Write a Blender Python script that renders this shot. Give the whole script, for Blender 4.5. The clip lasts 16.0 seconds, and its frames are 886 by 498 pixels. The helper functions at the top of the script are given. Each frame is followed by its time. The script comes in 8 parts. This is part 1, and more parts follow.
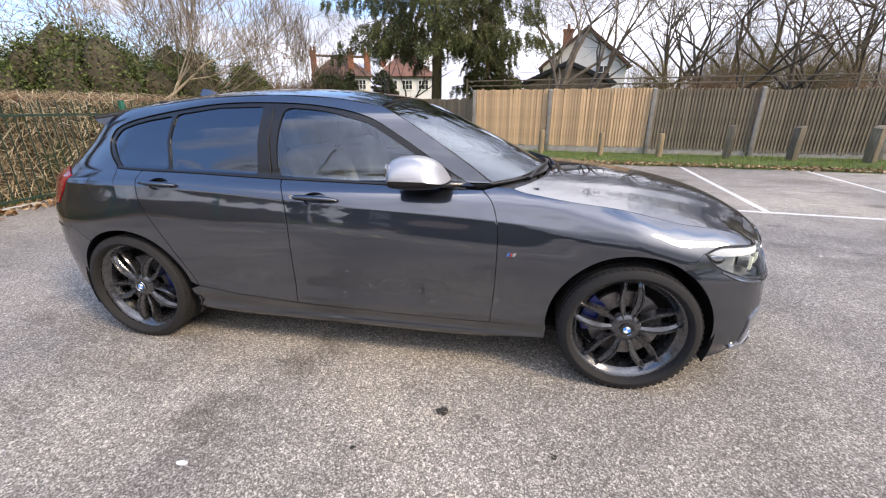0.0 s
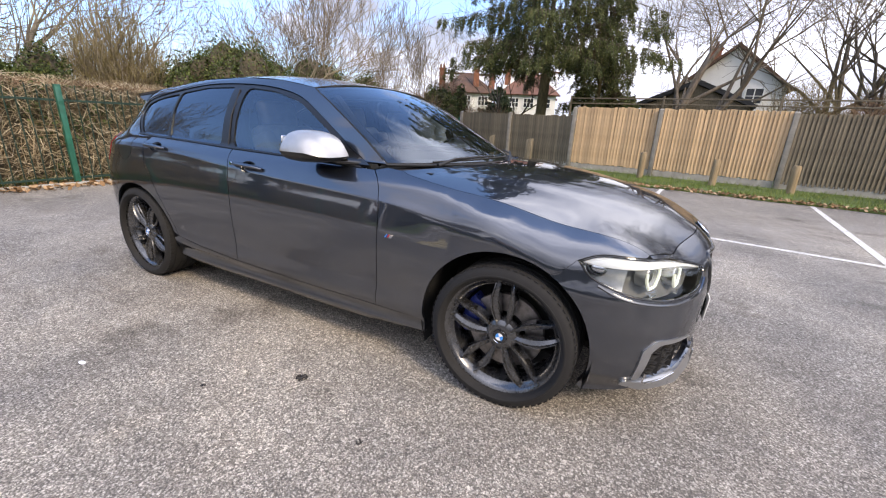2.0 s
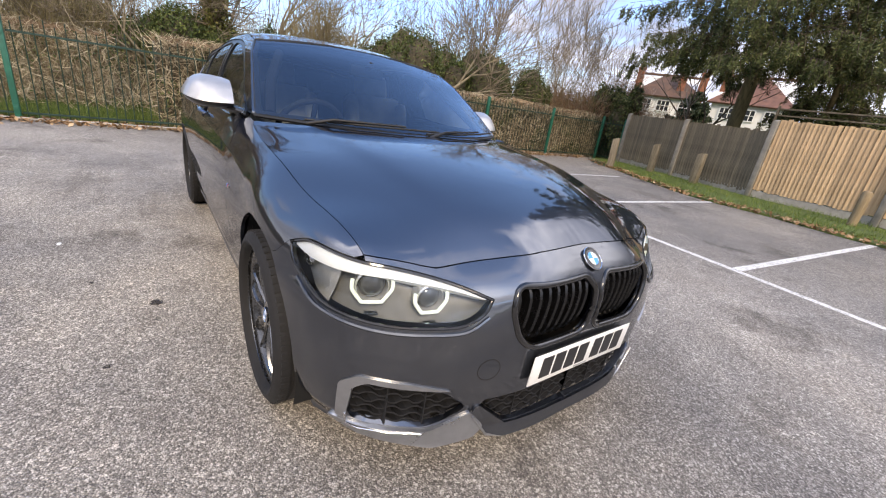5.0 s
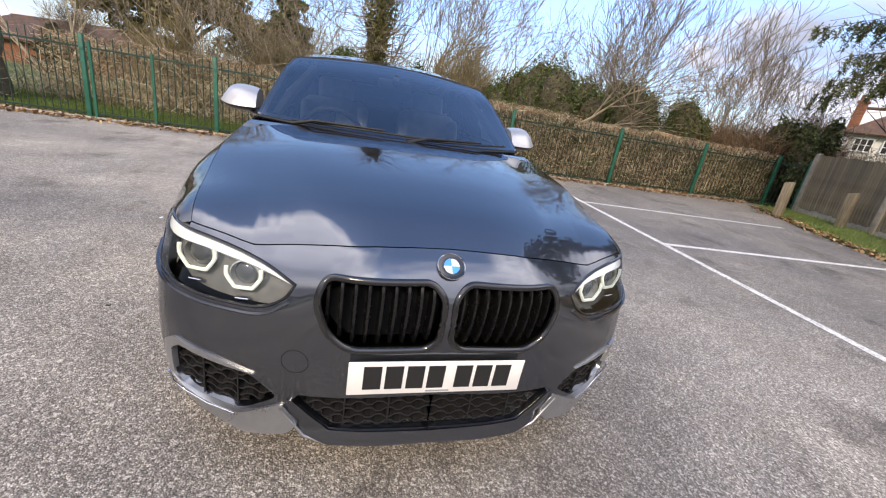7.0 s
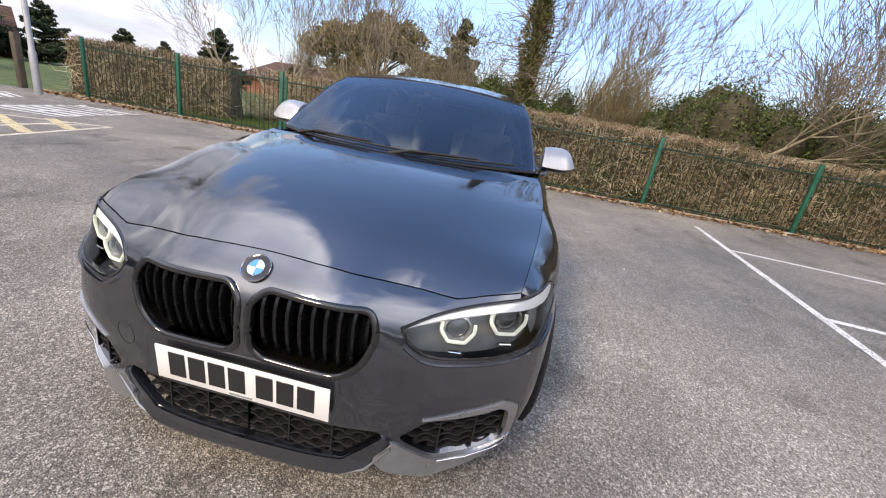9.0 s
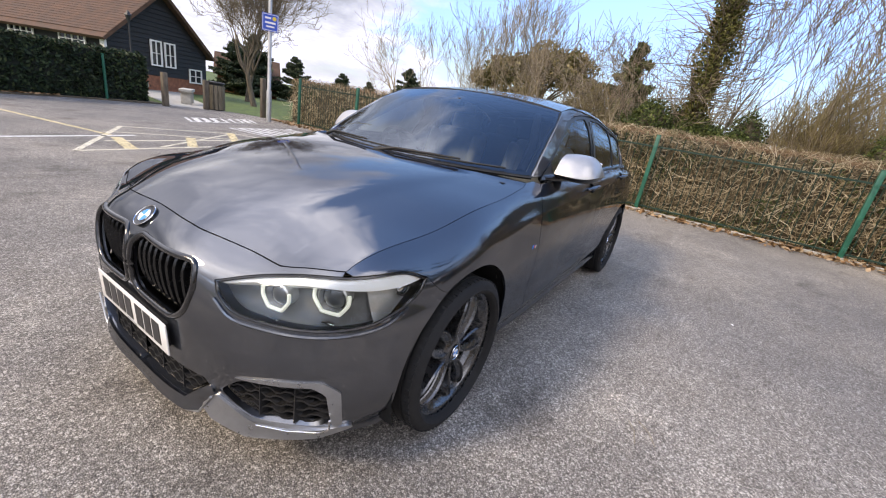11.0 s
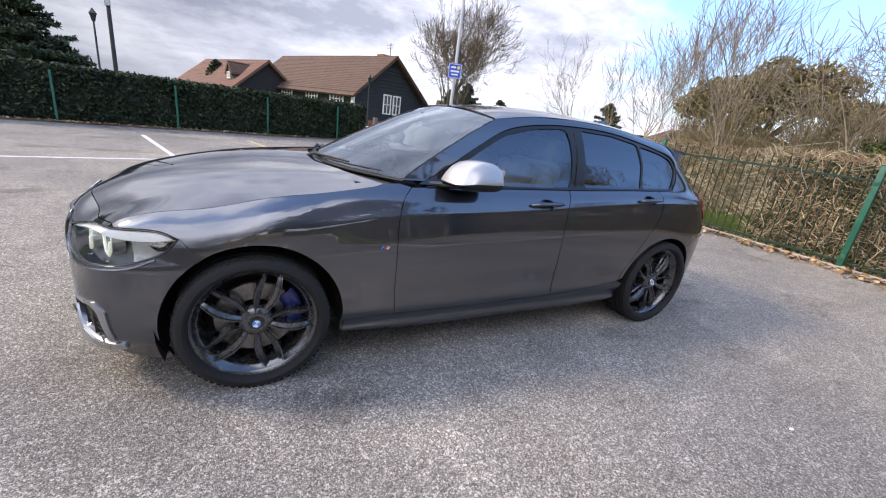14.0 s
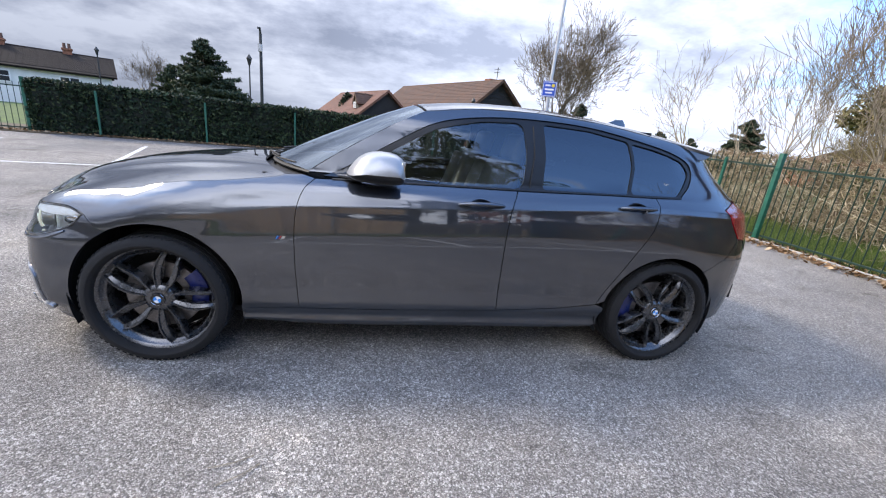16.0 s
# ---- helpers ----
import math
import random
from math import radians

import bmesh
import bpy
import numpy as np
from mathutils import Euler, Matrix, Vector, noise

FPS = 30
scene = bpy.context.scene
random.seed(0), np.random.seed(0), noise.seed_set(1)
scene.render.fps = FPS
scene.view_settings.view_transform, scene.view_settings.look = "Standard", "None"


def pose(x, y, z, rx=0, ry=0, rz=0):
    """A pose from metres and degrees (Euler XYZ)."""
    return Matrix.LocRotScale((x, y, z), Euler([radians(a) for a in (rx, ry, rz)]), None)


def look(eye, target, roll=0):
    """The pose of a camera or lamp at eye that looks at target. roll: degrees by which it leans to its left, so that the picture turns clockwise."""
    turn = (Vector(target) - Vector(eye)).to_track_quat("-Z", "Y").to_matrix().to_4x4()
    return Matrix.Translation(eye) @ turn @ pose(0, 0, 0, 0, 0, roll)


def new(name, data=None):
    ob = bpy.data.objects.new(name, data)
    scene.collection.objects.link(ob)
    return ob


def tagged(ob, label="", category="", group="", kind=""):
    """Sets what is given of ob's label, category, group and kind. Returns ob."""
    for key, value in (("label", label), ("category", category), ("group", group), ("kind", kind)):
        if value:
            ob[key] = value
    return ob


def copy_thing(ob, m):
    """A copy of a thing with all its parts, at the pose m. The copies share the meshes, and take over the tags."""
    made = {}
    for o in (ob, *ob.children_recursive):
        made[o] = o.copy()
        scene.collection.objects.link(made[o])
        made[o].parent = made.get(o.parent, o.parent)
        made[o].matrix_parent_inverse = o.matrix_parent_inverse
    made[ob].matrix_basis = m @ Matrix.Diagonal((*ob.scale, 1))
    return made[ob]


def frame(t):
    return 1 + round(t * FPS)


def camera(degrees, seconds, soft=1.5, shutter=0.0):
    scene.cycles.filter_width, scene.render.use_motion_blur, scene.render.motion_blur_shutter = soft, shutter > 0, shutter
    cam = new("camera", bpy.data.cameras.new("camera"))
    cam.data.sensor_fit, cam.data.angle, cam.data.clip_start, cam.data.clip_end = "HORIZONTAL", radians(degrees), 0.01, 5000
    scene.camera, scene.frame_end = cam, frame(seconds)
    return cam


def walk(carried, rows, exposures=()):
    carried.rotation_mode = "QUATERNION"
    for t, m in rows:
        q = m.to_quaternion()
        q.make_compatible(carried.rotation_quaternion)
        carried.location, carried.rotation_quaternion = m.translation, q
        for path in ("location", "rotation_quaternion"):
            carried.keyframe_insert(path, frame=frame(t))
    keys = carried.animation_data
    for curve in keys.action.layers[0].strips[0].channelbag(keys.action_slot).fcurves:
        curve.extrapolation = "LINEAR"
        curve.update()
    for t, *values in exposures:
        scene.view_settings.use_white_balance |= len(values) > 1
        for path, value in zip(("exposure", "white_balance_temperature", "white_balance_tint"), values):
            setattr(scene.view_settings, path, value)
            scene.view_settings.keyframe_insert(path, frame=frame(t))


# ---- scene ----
cam = camera(96.3, 16.0, 1.15)
PATH = [
    (0, (0.791, -2.613, 1.31), (0.447, -0.762, 0.636), -0.1),
    (0.5, (1.079, -2.514, 1.305), (0.6, -0.692, 0.634), 0.6),
    (1, (1.349, -2.486, 1.234), (0.726, -0.702, 0.578), 1.4),
    (1.5, (1.59, -2.416, 1.222), (0.826, -0.677, 0.595), 2.1),
    (2, (1.804, -2.291, 1.17), (0.926, -0.599, 0.563), 2.9),
    (2.5, (2.008, -2.181, 1.14), (1.023, -0.546, 0.544), 3.4),
    (3, (2.201, -2.033, 1.171), (1.112, -0.465, 0.571), 4.0),
    (3.2, (2.232, -1.961, 1.166), (1.112, -0.418, 0.562), 4.1),
    (5.3, (2.811, -0.997, 1.149), (1.265, 0.064, 0.452), 8.6),
    (5.5, (2.865, -0.908, 1.151), (1.273, 0.086, 0.459), 8.4),
    (6, (2.967, -0.769, 1.121), (1.278, 0.066, 0.448), 8.5),
    (6.5, (3.042, -0.574, 1.13), (1.285, 0.12, 0.472), 8.9),
    (7, (3.034, -0.325, 1.141), (1.221, 0.214, 0.49), 9.4),
    (7.5, (2.997, -0.1, 1.155), (1.144, 0.265, 0.498), 9.6),
    (8, (3.008, 0.151, 1.206), (1.129, 0.319, 0.543), 9.9),
    (8.5, (2.988, 0.395, 1.198), (1.102, 0.366, 0.535), 10.0),
    (9, (2.938, 0.59, 1.209), (1.062, 0.362, 0.556), 10.0),
    (9.5, (2.943, 0.788, 1.218), (1.101, 0.348, 0.573), 10.0),
    (10, (2.891, 1.0, 1.226), (1.106, 0.366, 0.583), 10.0),
    (10.2, (2.822, 1.091, 1.214), (1.067, 0.384, 0.569), 9.9),
    (12.3, (2.244, 1.983, 1.21), (0.907, 0.654, 0.543), 9.2),
    (12.5, (2.189, 2.051, 1.23), (0.894, 0.682, 0.559), 9.0),
    (13, (2.036, 2.292, 1.273), (0.868, 0.811, 0.608), 8.6),
    (13.5, (1.776, 2.465, 1.291), (0.73, 0.889, 0.642), 8.3),
    (14, (1.392, 2.573, 1.288), (0.489, 0.902, 0.662), 7.6),
    (14.5, (1.14, 2.682, 1.28), (0.381, 0.933, 0.676), 7.2),
    (15, (0.877, 2.776, 1.284), (0.262, 0.967, 0.693), 6.8),
    (15.5, (0.617, 2.743, 1.272), (0.139, 0.891, 0.689), 6.5),
    (16, (0.376, 2.768, 1.243), (0.003, 0.892, 0.66), 6.4),
]
walk(cam, [(t, look(eye, target, roll)) for t, eye, target, roll in PATH],
     ((0, .37, 8500, 13), (3, .24, 8500, 13), (5.5, .18, 8700, 13), (9.5, .13, 8900, 13), (12.5, .24, 8700, 13), (14.5, .36, 8150, 12), (16, .40, 7600, 10)))
# ---------------------------------------------------------------- sky and sun
SUN_DIR = Vector((.71, -.35, .63)).normalized()
world = bpy.data.worlds.new("sky")
scene.world = world
world.use_nodes = True
wt = world.node_tree
sky = wt.nodes.new("ShaderNodeTexSky")
sky.sky_type, sky.sun_disc = "NISHITA", False
sky.sun_elevation, sky.sun_rotation = math.asin(SUN_DIR.z), math.atan2(SUN_DIR.x, SUN_DIR.y)
tc = wt.nodes.new("ShaderNodeTexCoord")
sep = wt.nodes.new("ShaderNodeSeparateXYZ")
wt.links.new(tc.outputs["Generated"], sep.inputs[0])


def wmath(op, a, b):
    n = wt.nodes.new("ShaderNodeMath")
    n.operation = op
    for k, v in enumerate((a, b)):
        if isinstance(v, (int, float)):
            n.inputs[k].default_value = v
        else:
            wt.links.new(v, n.inputs[k])
    return n.outputs[0]


# a layer of broken cloud, seen in perspective
depth = wmath("ADD", wmath("MAXIMUM", sep.outputs["Z"], 0.0), 0.24)
comb = wt.nodes.new("ShaderNodeCombineXYZ")
wt.links.new(wmath("DIVIDE", sep.outputs["X"], depth), comb.inputs[0])
wt.links.new(wmath("DIVIDE", sep.outputs["Y"], depth), comb.inputs[1])


def cloud_noise(scale, detail, rough, shift):
    m = wt.nodes.new("ShaderNodeMapping")
    m.inputs["Location"].default_value = shift
    wt.links.new(comb.outputs[0], m.inputs["Vector"])
    n = wt.nodes.new("ShaderNodeTexNoise")
    n.inputs["Scale"].default_value, n.inputs["Detail"].default_value, n.inputs["Roughness"].default_value = scale, detail, rough
    wt.links.new(m.outputs[0], n.inputs["Vector"])
    return n.outputs[0]


def wramp(src, stops):
    r = wt.nodes.new("ShaderNodeValToRGB")
    e = r.color_ramp.elements
    while len(e) < len(stops):
        e.new(.5)
    for k, (p, c) in enumerate(stops):
        e[k].position, e[k].color = p, (*c, 1)
    wt.links.new(src, r.inputs[0])
    return r.outputs[0]


def wmix(fac, a, b, blend="MIX"):
    m = wt.nodes.new("ShaderNodeMix")
    m.data_type, m.blend_type = "RGBA", blend
    for sock, v in ((m.inputs[0], fac), (m.inputs[6], a), (m.inputs[7], b)):
        if isinstance(v, (int, float)):
            sock.default_value = v
        elif isinstance(v, tuple):
            sock.default_value = (*v, 1)
        else:
            wt.links.new(v, sock)
    return m.outputs[2]


# broken cloud overhead, to the north and thickest to the south; clear blue to the west
south = wmath("MULTIPLY", wmath("MAXIMUM", wmath("MULTIPLY", sep.outputs["Y"], -1.0), 0.0), wmath("ADD", wmath("MULTIPLY", sep.outputs["Z"], .60), .20))
north = wmath("MULTIPLY", wmath("MAXIMUM", sep.outputs["Y"], 0.0), .20)
west = wmath("MULTIPLY", wmath("MAXIMUM", wmath("MULTIPLY", sep.outputs["X"], -1.0), 0.0), wmath("ADD", wmath("MULTIPLY", sep.outputs["Z"], .50), .32))
lie = wmath("SUBTRACT", wmath("ADD", south, north), west)
clear = wmath("SUBTRACT", wmath("MULTIPLY", sep.outputs["Z"], .18), lie)
cover = wramp(wmath("SUBTRACT", cloud_noise(.95, 8, .60, (3.1, 1.7, 0)), clear), [(.33, (0, 0, 0)), (.45, (1, 1, 1))])
shade = wramp(cloud_noise(1.15, 7, .62, (2.3, 9.1, 5)), [(.36, (3.6, 4.5, 6.9)), (.50, (6.7, 8.0, 11.4)), (.64, (11.8, 13.6, 17.8))])
deep = wramp(sep.outputs["Z"], [(.0, (.30, .31, .33)), (.30, (.64, .64, .66)), (.70, (.88, .88, .88))])
blue = wmix(1.0, wmix(1.0, sky.outputs[0], (2.75, 3.75, 5.2), "MULTIPLY"), deep, "MULTIPLY")
# the overcast bank lies thicker to the south and east
side = wmath("ADD", wmath("SUBTRACT", wmath("MULTIPLY", sep.outputs["X"], .36), wmath("MULTIPLY", sep.outputs["Y"], .44)), .4)
low_bank = wramp(side, [(.44, (1, 1, 1)), (.77, (.82, .83, .84)), (.94, (.34, .35, .37))])
bank = wmix(wramp(sep.outputs["Z"], [(.28, (0, 0, 0)), (.85, (1, 1, 1))]), low_bank, (2.2, 2.2, 2.25))
air = wmix(cover, blue, wmix(1.0, shade, bank, "MULTIPLY"))
haze = wramp(sep.outputs["Z"], [(.0, (1, 1, 1)), (.16, (0, 0, 0))])
air = wmix(wmath("MULTIPLY", haze, .75), air, wmix(1.0, (6.3, 7.5, 10.3), bank, "MULTIPLY"))
wt.links.new(air, wt.nodes["Background"].inputs[0])
wt.nodes["Background"].inputs[1].default_value = 0.124
sun = new("sun", bpy.data.lights.new("sun", "SUN"))
sun.data.energy, sun.data.angle, sun.data.color = 2.65, radians(12), (1.0, .93, .84)
sun.matrix_basis = look(SUN_DIR * 20, (0, 0, 0))
# ---------------------------------------------------------------- mesh tools
from mathutils import geometry


def empty(name, loc=(0, 0, 0), rz=0.0):
    ob = new(name)
    ob.empty_display_size = 0.2
    ob.matrix_basis = pose(loc[0], loc[1], loc[2], 0, 0, rz)
    return ob


def finish(name, bm, material, parent=None, label="", angle=35.0, smooth=True):
    """Link a bmesh as one mesh object, smooth but for edges sharper than angle."""
    bmesh.ops.recalc_face_normals(bm, faces=bm.faces)
    if smooth:
        lim = radians(angle)
        for e in bm.edges:
            e.smooth = len(e.link_faces) == 2 and e.calc_face_angle(0) < lim
        for f in bm.faces:
            f.smooth = True
    me = bpy.data.meshes.new(name)
    bm.to_mesh(me)
    bm.free()
    me.materials.append(material)
    ob = new(name, me)
    if parent is not None:
        ob.parent = parent
    if label:
        ob["label"] = label
    return ob


part = finish


def raw(name, verts, faces, material, parent=None, smooth=False, label=""):
    me = bpy.data.meshes.new(name)
    me.from_pydata([tuple(v) for v in verts], [], [tuple(f) for f in faces])
    me.materials.append(material)
    if smooth:
        me.polygons.foreach_set("use_smooth", [True] * len(me.polygons))
    ob = new(name, me)
    if parent is not None:
        ob.parent = parent
    if label:
        ob["label"] = label
    return ob


def box(bm, c, s, m=None, bevel=0.0, seg=1):
    """Add a bevelled box with centre c and sizes s, turned by m."""
    made = bmesh.ops.create_cube(bm, size=1.0)["verts"]
    for v in made:
        v.co = Vector((v.co.x * s[0], v.co.y * s[1], v.co.z * s[2]))
    if bevel > 0:
        edges = list({e for v in made for e in v.link_edges})
        out = bmesh.ops.bevel(bm, geom=edges, offset=bevel, segments=seg, profile=0.5, affect="EDGES")
        made = list({v for f in out["faces"] for v in f.verts} | {v for v in made if v.is_valid})
    for v in made:
        p = v.co if m is None else m @ v.co
        v.co = p + Vector(c)
    return made


def lathe(bm, profile, n=48, axis="y", caps=False):
    """Turn a profile of (radius, along) round an axis."""
    rings = []
    for r, a in profile:
        ring = []
        for k in range(n):
            t = 2 * math.pi * k / n
            c, s = r * math.cos(t), r * math.sin(t)
            ring.append(bm.verts.new({"y": (c, a, s), "z": (c, s, a), "x": (a, c, s)}[axis]))
        rings.append(ring)
    for p, q in zip(rings, rings[1:]):
        for k in range(n):
            bm.faces.new((p[k], p[(k + 1) % n], q[(k + 1) % n], q[k]))
    if caps:
        bm.faces.new(rings[0])
        bm.faces.new(rings[-1])
    return rings


def tube(bm, points, radius, n=8, closed=False, squash=1.0):
    """Sweep a circle along points; radius may be one number or a list."""
    pts = [Vector(p) for p in points]
    rad = [float(r) for r in radius] if isinstance(radius, (list, tuple)) else [radius] * len(pts)
    rings, up = [], Vector((0, 0, 1))
    m = len(pts)
    for i, p in enumerate(pts):
        a = pts[(i - 1) % m] if closed or i > 0 else p
        b = pts[(i + 1) % m] if closed or i < m - 1 else p
        d = (b - a).normalized()
        side = d.cross(up)
        if side.length < 1e-3:
            side = d.cross(Vector((0, 1, 0)))
        side.normalize()
        top = side.cross(d)
        rings.append([bm.verts.new(p + rad[i] * (math.cos(t) * side + squash * math.sin(t) * top)) for t in (2 * math.pi * k / n for k in range(n))])
    pairs = list(zip(rings, rings[1:])) + ([(rings[-1], rings[0])] if closed else [])
    for p, q in pairs:
        for k in range(n):
            bm.faces.new((p[k], p[(k + 1) % n], q[(k + 1) % n], q[k]))
    if not closed:
        bm.faces.new(rings[0])
        bm.faces.new(rings[-1])


def smooth_line(points, n):
    """n points on a Catmull-Rom curve through the points."""
    p = np.array(points, float)
    q = np.vstack([2 * p[0] - p[1], p, 2 * p[-1] - p[-2]])
    out = []
    for s in np.linspace(0, len(p) - 1 - 1e-9, n):
        i, t = int(s), s - int(s)
        a, b, c, d = q[i : i + 4]
        out.append(0.5 * (2 * b + (c - a) * t + (2 * a - 5 * b + 4 * c - d) * t * t + (3 * b - a - 3 * c + d) * t**3))
    return np.array(out)


def resample(loop, step):
    """A closed loop with no edge longer than step."""
    out, p = [], np.array(loop, float)
    for a, b in zip(p, np.roll(p, -1, 0)):
        k = max(1, int(math.ceil(np.linalg.norm(b - a) / step)))
        out += [a + (b - a) * i / k for i in range(k)]
    return np.array(out)


def inset_loop(loop, g):
    """Shrink (g > 0) a closed loop by g."""
    p = np.array(loop, float)
    keep = np.linalg.norm(p - np.roll(p, 1, 0), axis=1) > 1e-6
    p = p[keep]
    if g == 0:
        return p
    area = 0.5 * np.sum(p[:, 0] * np.roll(p[:, 1], -1) - np.roll(p[:, 0], -1) * p[:, 1])
    d = np.roll(p, -1, 0) - p
    d /= np.linalg.norm(d, axis=1)[:, None]
    nrm = np.stack([-d[:, 1], d[:, 0]], 1) * np.sign(area)
    prev = np.roll(nrm, 1, 0)
    m = nrm + prev
    m /= np.maximum(0.35, (m * m).sum(1) / 2)[:, None]
    return p + g * m


def rounded(loop, r, n=5):
    """Round the corners of a closed loop."""
    p, out = np.array(loop, float), []
    for i in range(len(p)):
        a, b, c = p[i - 1], p[i], p[(i + 1) % len(p)]
        u, v = a - b, c - b
        lu, lv = np.linalg.norm(u), np.linalg.norm(v)
        k = min(r, 0.45 * lu, 0.45 * lv)
        s, e = b + u / lu * k, b + v / lv * k
        for t in np.linspace(0, 1, n):
            out.append((1 - t) ** 2 * s + 2 * t * (1 - t) * b + t * t * e)
    return np.array(out)


def inside(pts, loop):
    x, y = pts[:, 0], pts[:, 1]
    res = np.zeros(len(pts), bool)
    q = np.roll(loop, 1, 0)
    for (x1, y1), (x2, y2) in zip(loop, q):
        if y1 != y2:
            cross = ((y1 > y) != (y2 > y)) & (x < (x2 - x1) * (y - y1) / (y2 - y1) + x1)
            res ^= cross
    return res


def trimmed(loop, holes, step, rows=None):
    """Triangulate the inside of a loop less its holes. Returns points, triangles and the boundary rings of indices."""
    rings = [resample(l, step) for l in [loop, *holes]]
    lo, hi = rings[0].min(0), rings[0].max(0)
    gx, gy = np.meshgrid(np.arange(lo[0] + step / 2, hi[0], step), np.arange(lo[1] + step / 2, hi[1], step))
    gx = gx + (np.arange(gx.shape[0]) % 2)[:, None] * step / 2
    grid = np.stack([gx.ravel(), gy.ravel()], 1)
    if rows is not None:
        lim = (rows > lo).all(1) & (rows < hi).all(1)
        rows = rows[lim]
        if len(rows):
            far = np.min(np.linalg.norm(grid[:, None, :] - rows[None], axis=2), axis=1) > .4 * step
            grid = np.vstack([grid[far], rows])
    ok = inside(grid, rings[0])
    for h in rings[1:]:
        ok &= ~inside(grid, h)
    grid = grid[ok]
    bound = np.vstack(rings)
    if len(grid):
        near = np.min(np.linalg.norm(grid[:, None, :] - bound[None], axis=2), axis=1)
        grid = grid[near > (0.45 * step if rows is None else .006)]
    pts = np.vstack([bound, grid]) if len(grid) else bound
    edges, base = [], 0
    for r in rings:
        edges += [(base + i, base + (i + 1) % len(r)) for i in range(len(r))]
        base += len(r)
    v, _, f, *_ = geometry.delaunay_2d_cdt([Vector(p) for p in pts], edges, [], 0, 1e-6)
    v = np.array([tuple(p) for p in v])
    f = np.array([t for t in f if len(t) == 3], int)
    cen = v[f].mean(1)
    ok = inside(cen, rings[0])
    for h in rings[1:]:
        ok &= ~inside(cen, h)
    f = f[ok]
    count = {}
    for t in f:
        for a, b in ((t[0], t[1]), (t[1], t[2]), (t[2], t[0])):
            count[(a, b)] = 1
    border = [(a, b) for a, b in count if (b, a) not in count]
    return v, f, border


def panel(name, surf, loop, material, parent, holes=(), step=0.035, gap=0.0, flange=0.014, lift=0.0, sides=(1,), label="", hole_flange=None):
    """A sheet trimmed out of a surface surf(a, b) -> points and normals, with a turned-in edge. sides: 1 left (+y), -1 right."""
    loop = inset_loop(loop, gap)
    v, f, border = trimmed(loop, [inset_loop(h, 0) for h in holes], step, surf.rows if surf is ROWS_OF else None)
    P, N = surf(v[:, 0], v[:, 1])
    P = P + lift * N
    verts, normals, faces = [], [], []
    if (np.cross(P[f[:, 1]] - P[f[:, 0]], P[f[:, 2]] - P[f[:, 0]]) * N[f[:, 0]]).sum() < 0:
        f, border = f[:, ::-1], [(b, a) for a, b in border]
    for s in sides:
        base = len(verts)
        m = np.array([1, s, 1])
        verts += list(P * m)
        normals += list(N * m)
        for t in f:
            faces.append(tuple(base + i for i in (t if s > 0 else t[::-1])))
        if flange:
            ids = sorted({i for e in border for i in e})
            top = {i: len(verts) + k for k, i in enumerate(ids)}
            verts += [P[i] * m for i in ids]
            low = {i: len(verts) + k for k, i in enumerate(ids)}
            verts += [(P[i] - flange * N[i]) * m for i in ids]
            side = {}
            for a, b in border:
                d = P[b] - P[a]
                c = np.cross(d, N[a])
                for i in (a, b):
                    side[i] = side.get(i, 0) + c / (np.linalg.norm(c) + 1e-9)
            for i in ids:
                normals.append(side[i] / (np.linalg.norm(side[i]) + 1e-9) * m)
            for i in ids:
                normals.append(side[i] / (np.linalg.norm(side[i]) + 1e-9) * m)
            for a, b in border:
                q = (top[a], low[a], low[b], top[b])
                faces.append(q if s > 0 else q[::-1])
    verts = np.array(verts)
    ob = raw(name, verts, faces, material, parent, True, label)
    ob.data.normals_split_custom_set_from_vertices([Vector(n).normalized() for n in normals])
    return ob
# ---------------------------------------------------------------- materials
def nodes_of(name):
    m = bpy.data.materials.new(name)
    m.use_nodes = True
    nt = m.node_tree
    return m, nt, nt.nodes["Principled BSDF"]


def node(nt, kind, **inputs):
    n = nt.nodes.new("ShaderNode" + kind)
    for k, v in inputs.items():
        n.inputs[k.replace("_", " ")].default_value = v
    return n


def noise_tex(nt, scale, detail=4.0, rough=0.6, coord="Object", stretch=None):
    tc = nt.nodes.new("ShaderNodeTexCoord")
    n = node(nt, "TexNoise", Scale=scale, Detail=detail, Roughness=rough)
    if stretch:
        mp = nt.nodes.new("ShaderNodeMapping")
        mp.inputs["Scale"].default_value = stretch
        nt.links.new(tc.outputs[coord], mp.inputs["Vector"])
        nt.links.new(mp.outputs[0], n.inputs["Vector"])
    else:
        nt.links.new(tc.outputs[coord], n.inputs["Vector"])
    return n


def ramp(nt, src, stops):
    r = nt.nodes.new("ShaderNodeValToRGB")
    e = r.color_ramp.elements
    while len(e) < len(stops):
        e.new(0.5)
    for k, (p, c) in enumerate(stops):
        e[k].position = p
        e[k].color = (*c, 1) if len(c) == 3 else c
    nt.links.new(src, r.inputs[0])
    return r


def mixed(nt, fac, a, b, blend="MIX"):
    m = nt.nodes.new("ShaderNodeMix")
    m.data_type, m.blend_type = "RGBA", blend
    for sock, v in ((m.inputs[0], fac), (m.inputs[6], a), (m.inputs[7], b)):
        if isinstance(v, (int, float)):
            sock.default_value = v
        elif isinstance(v, tuple):
            sock.default_value = (*v, 1)
        else:
            nt.links.new(v, sock)
    return m.outputs[2]


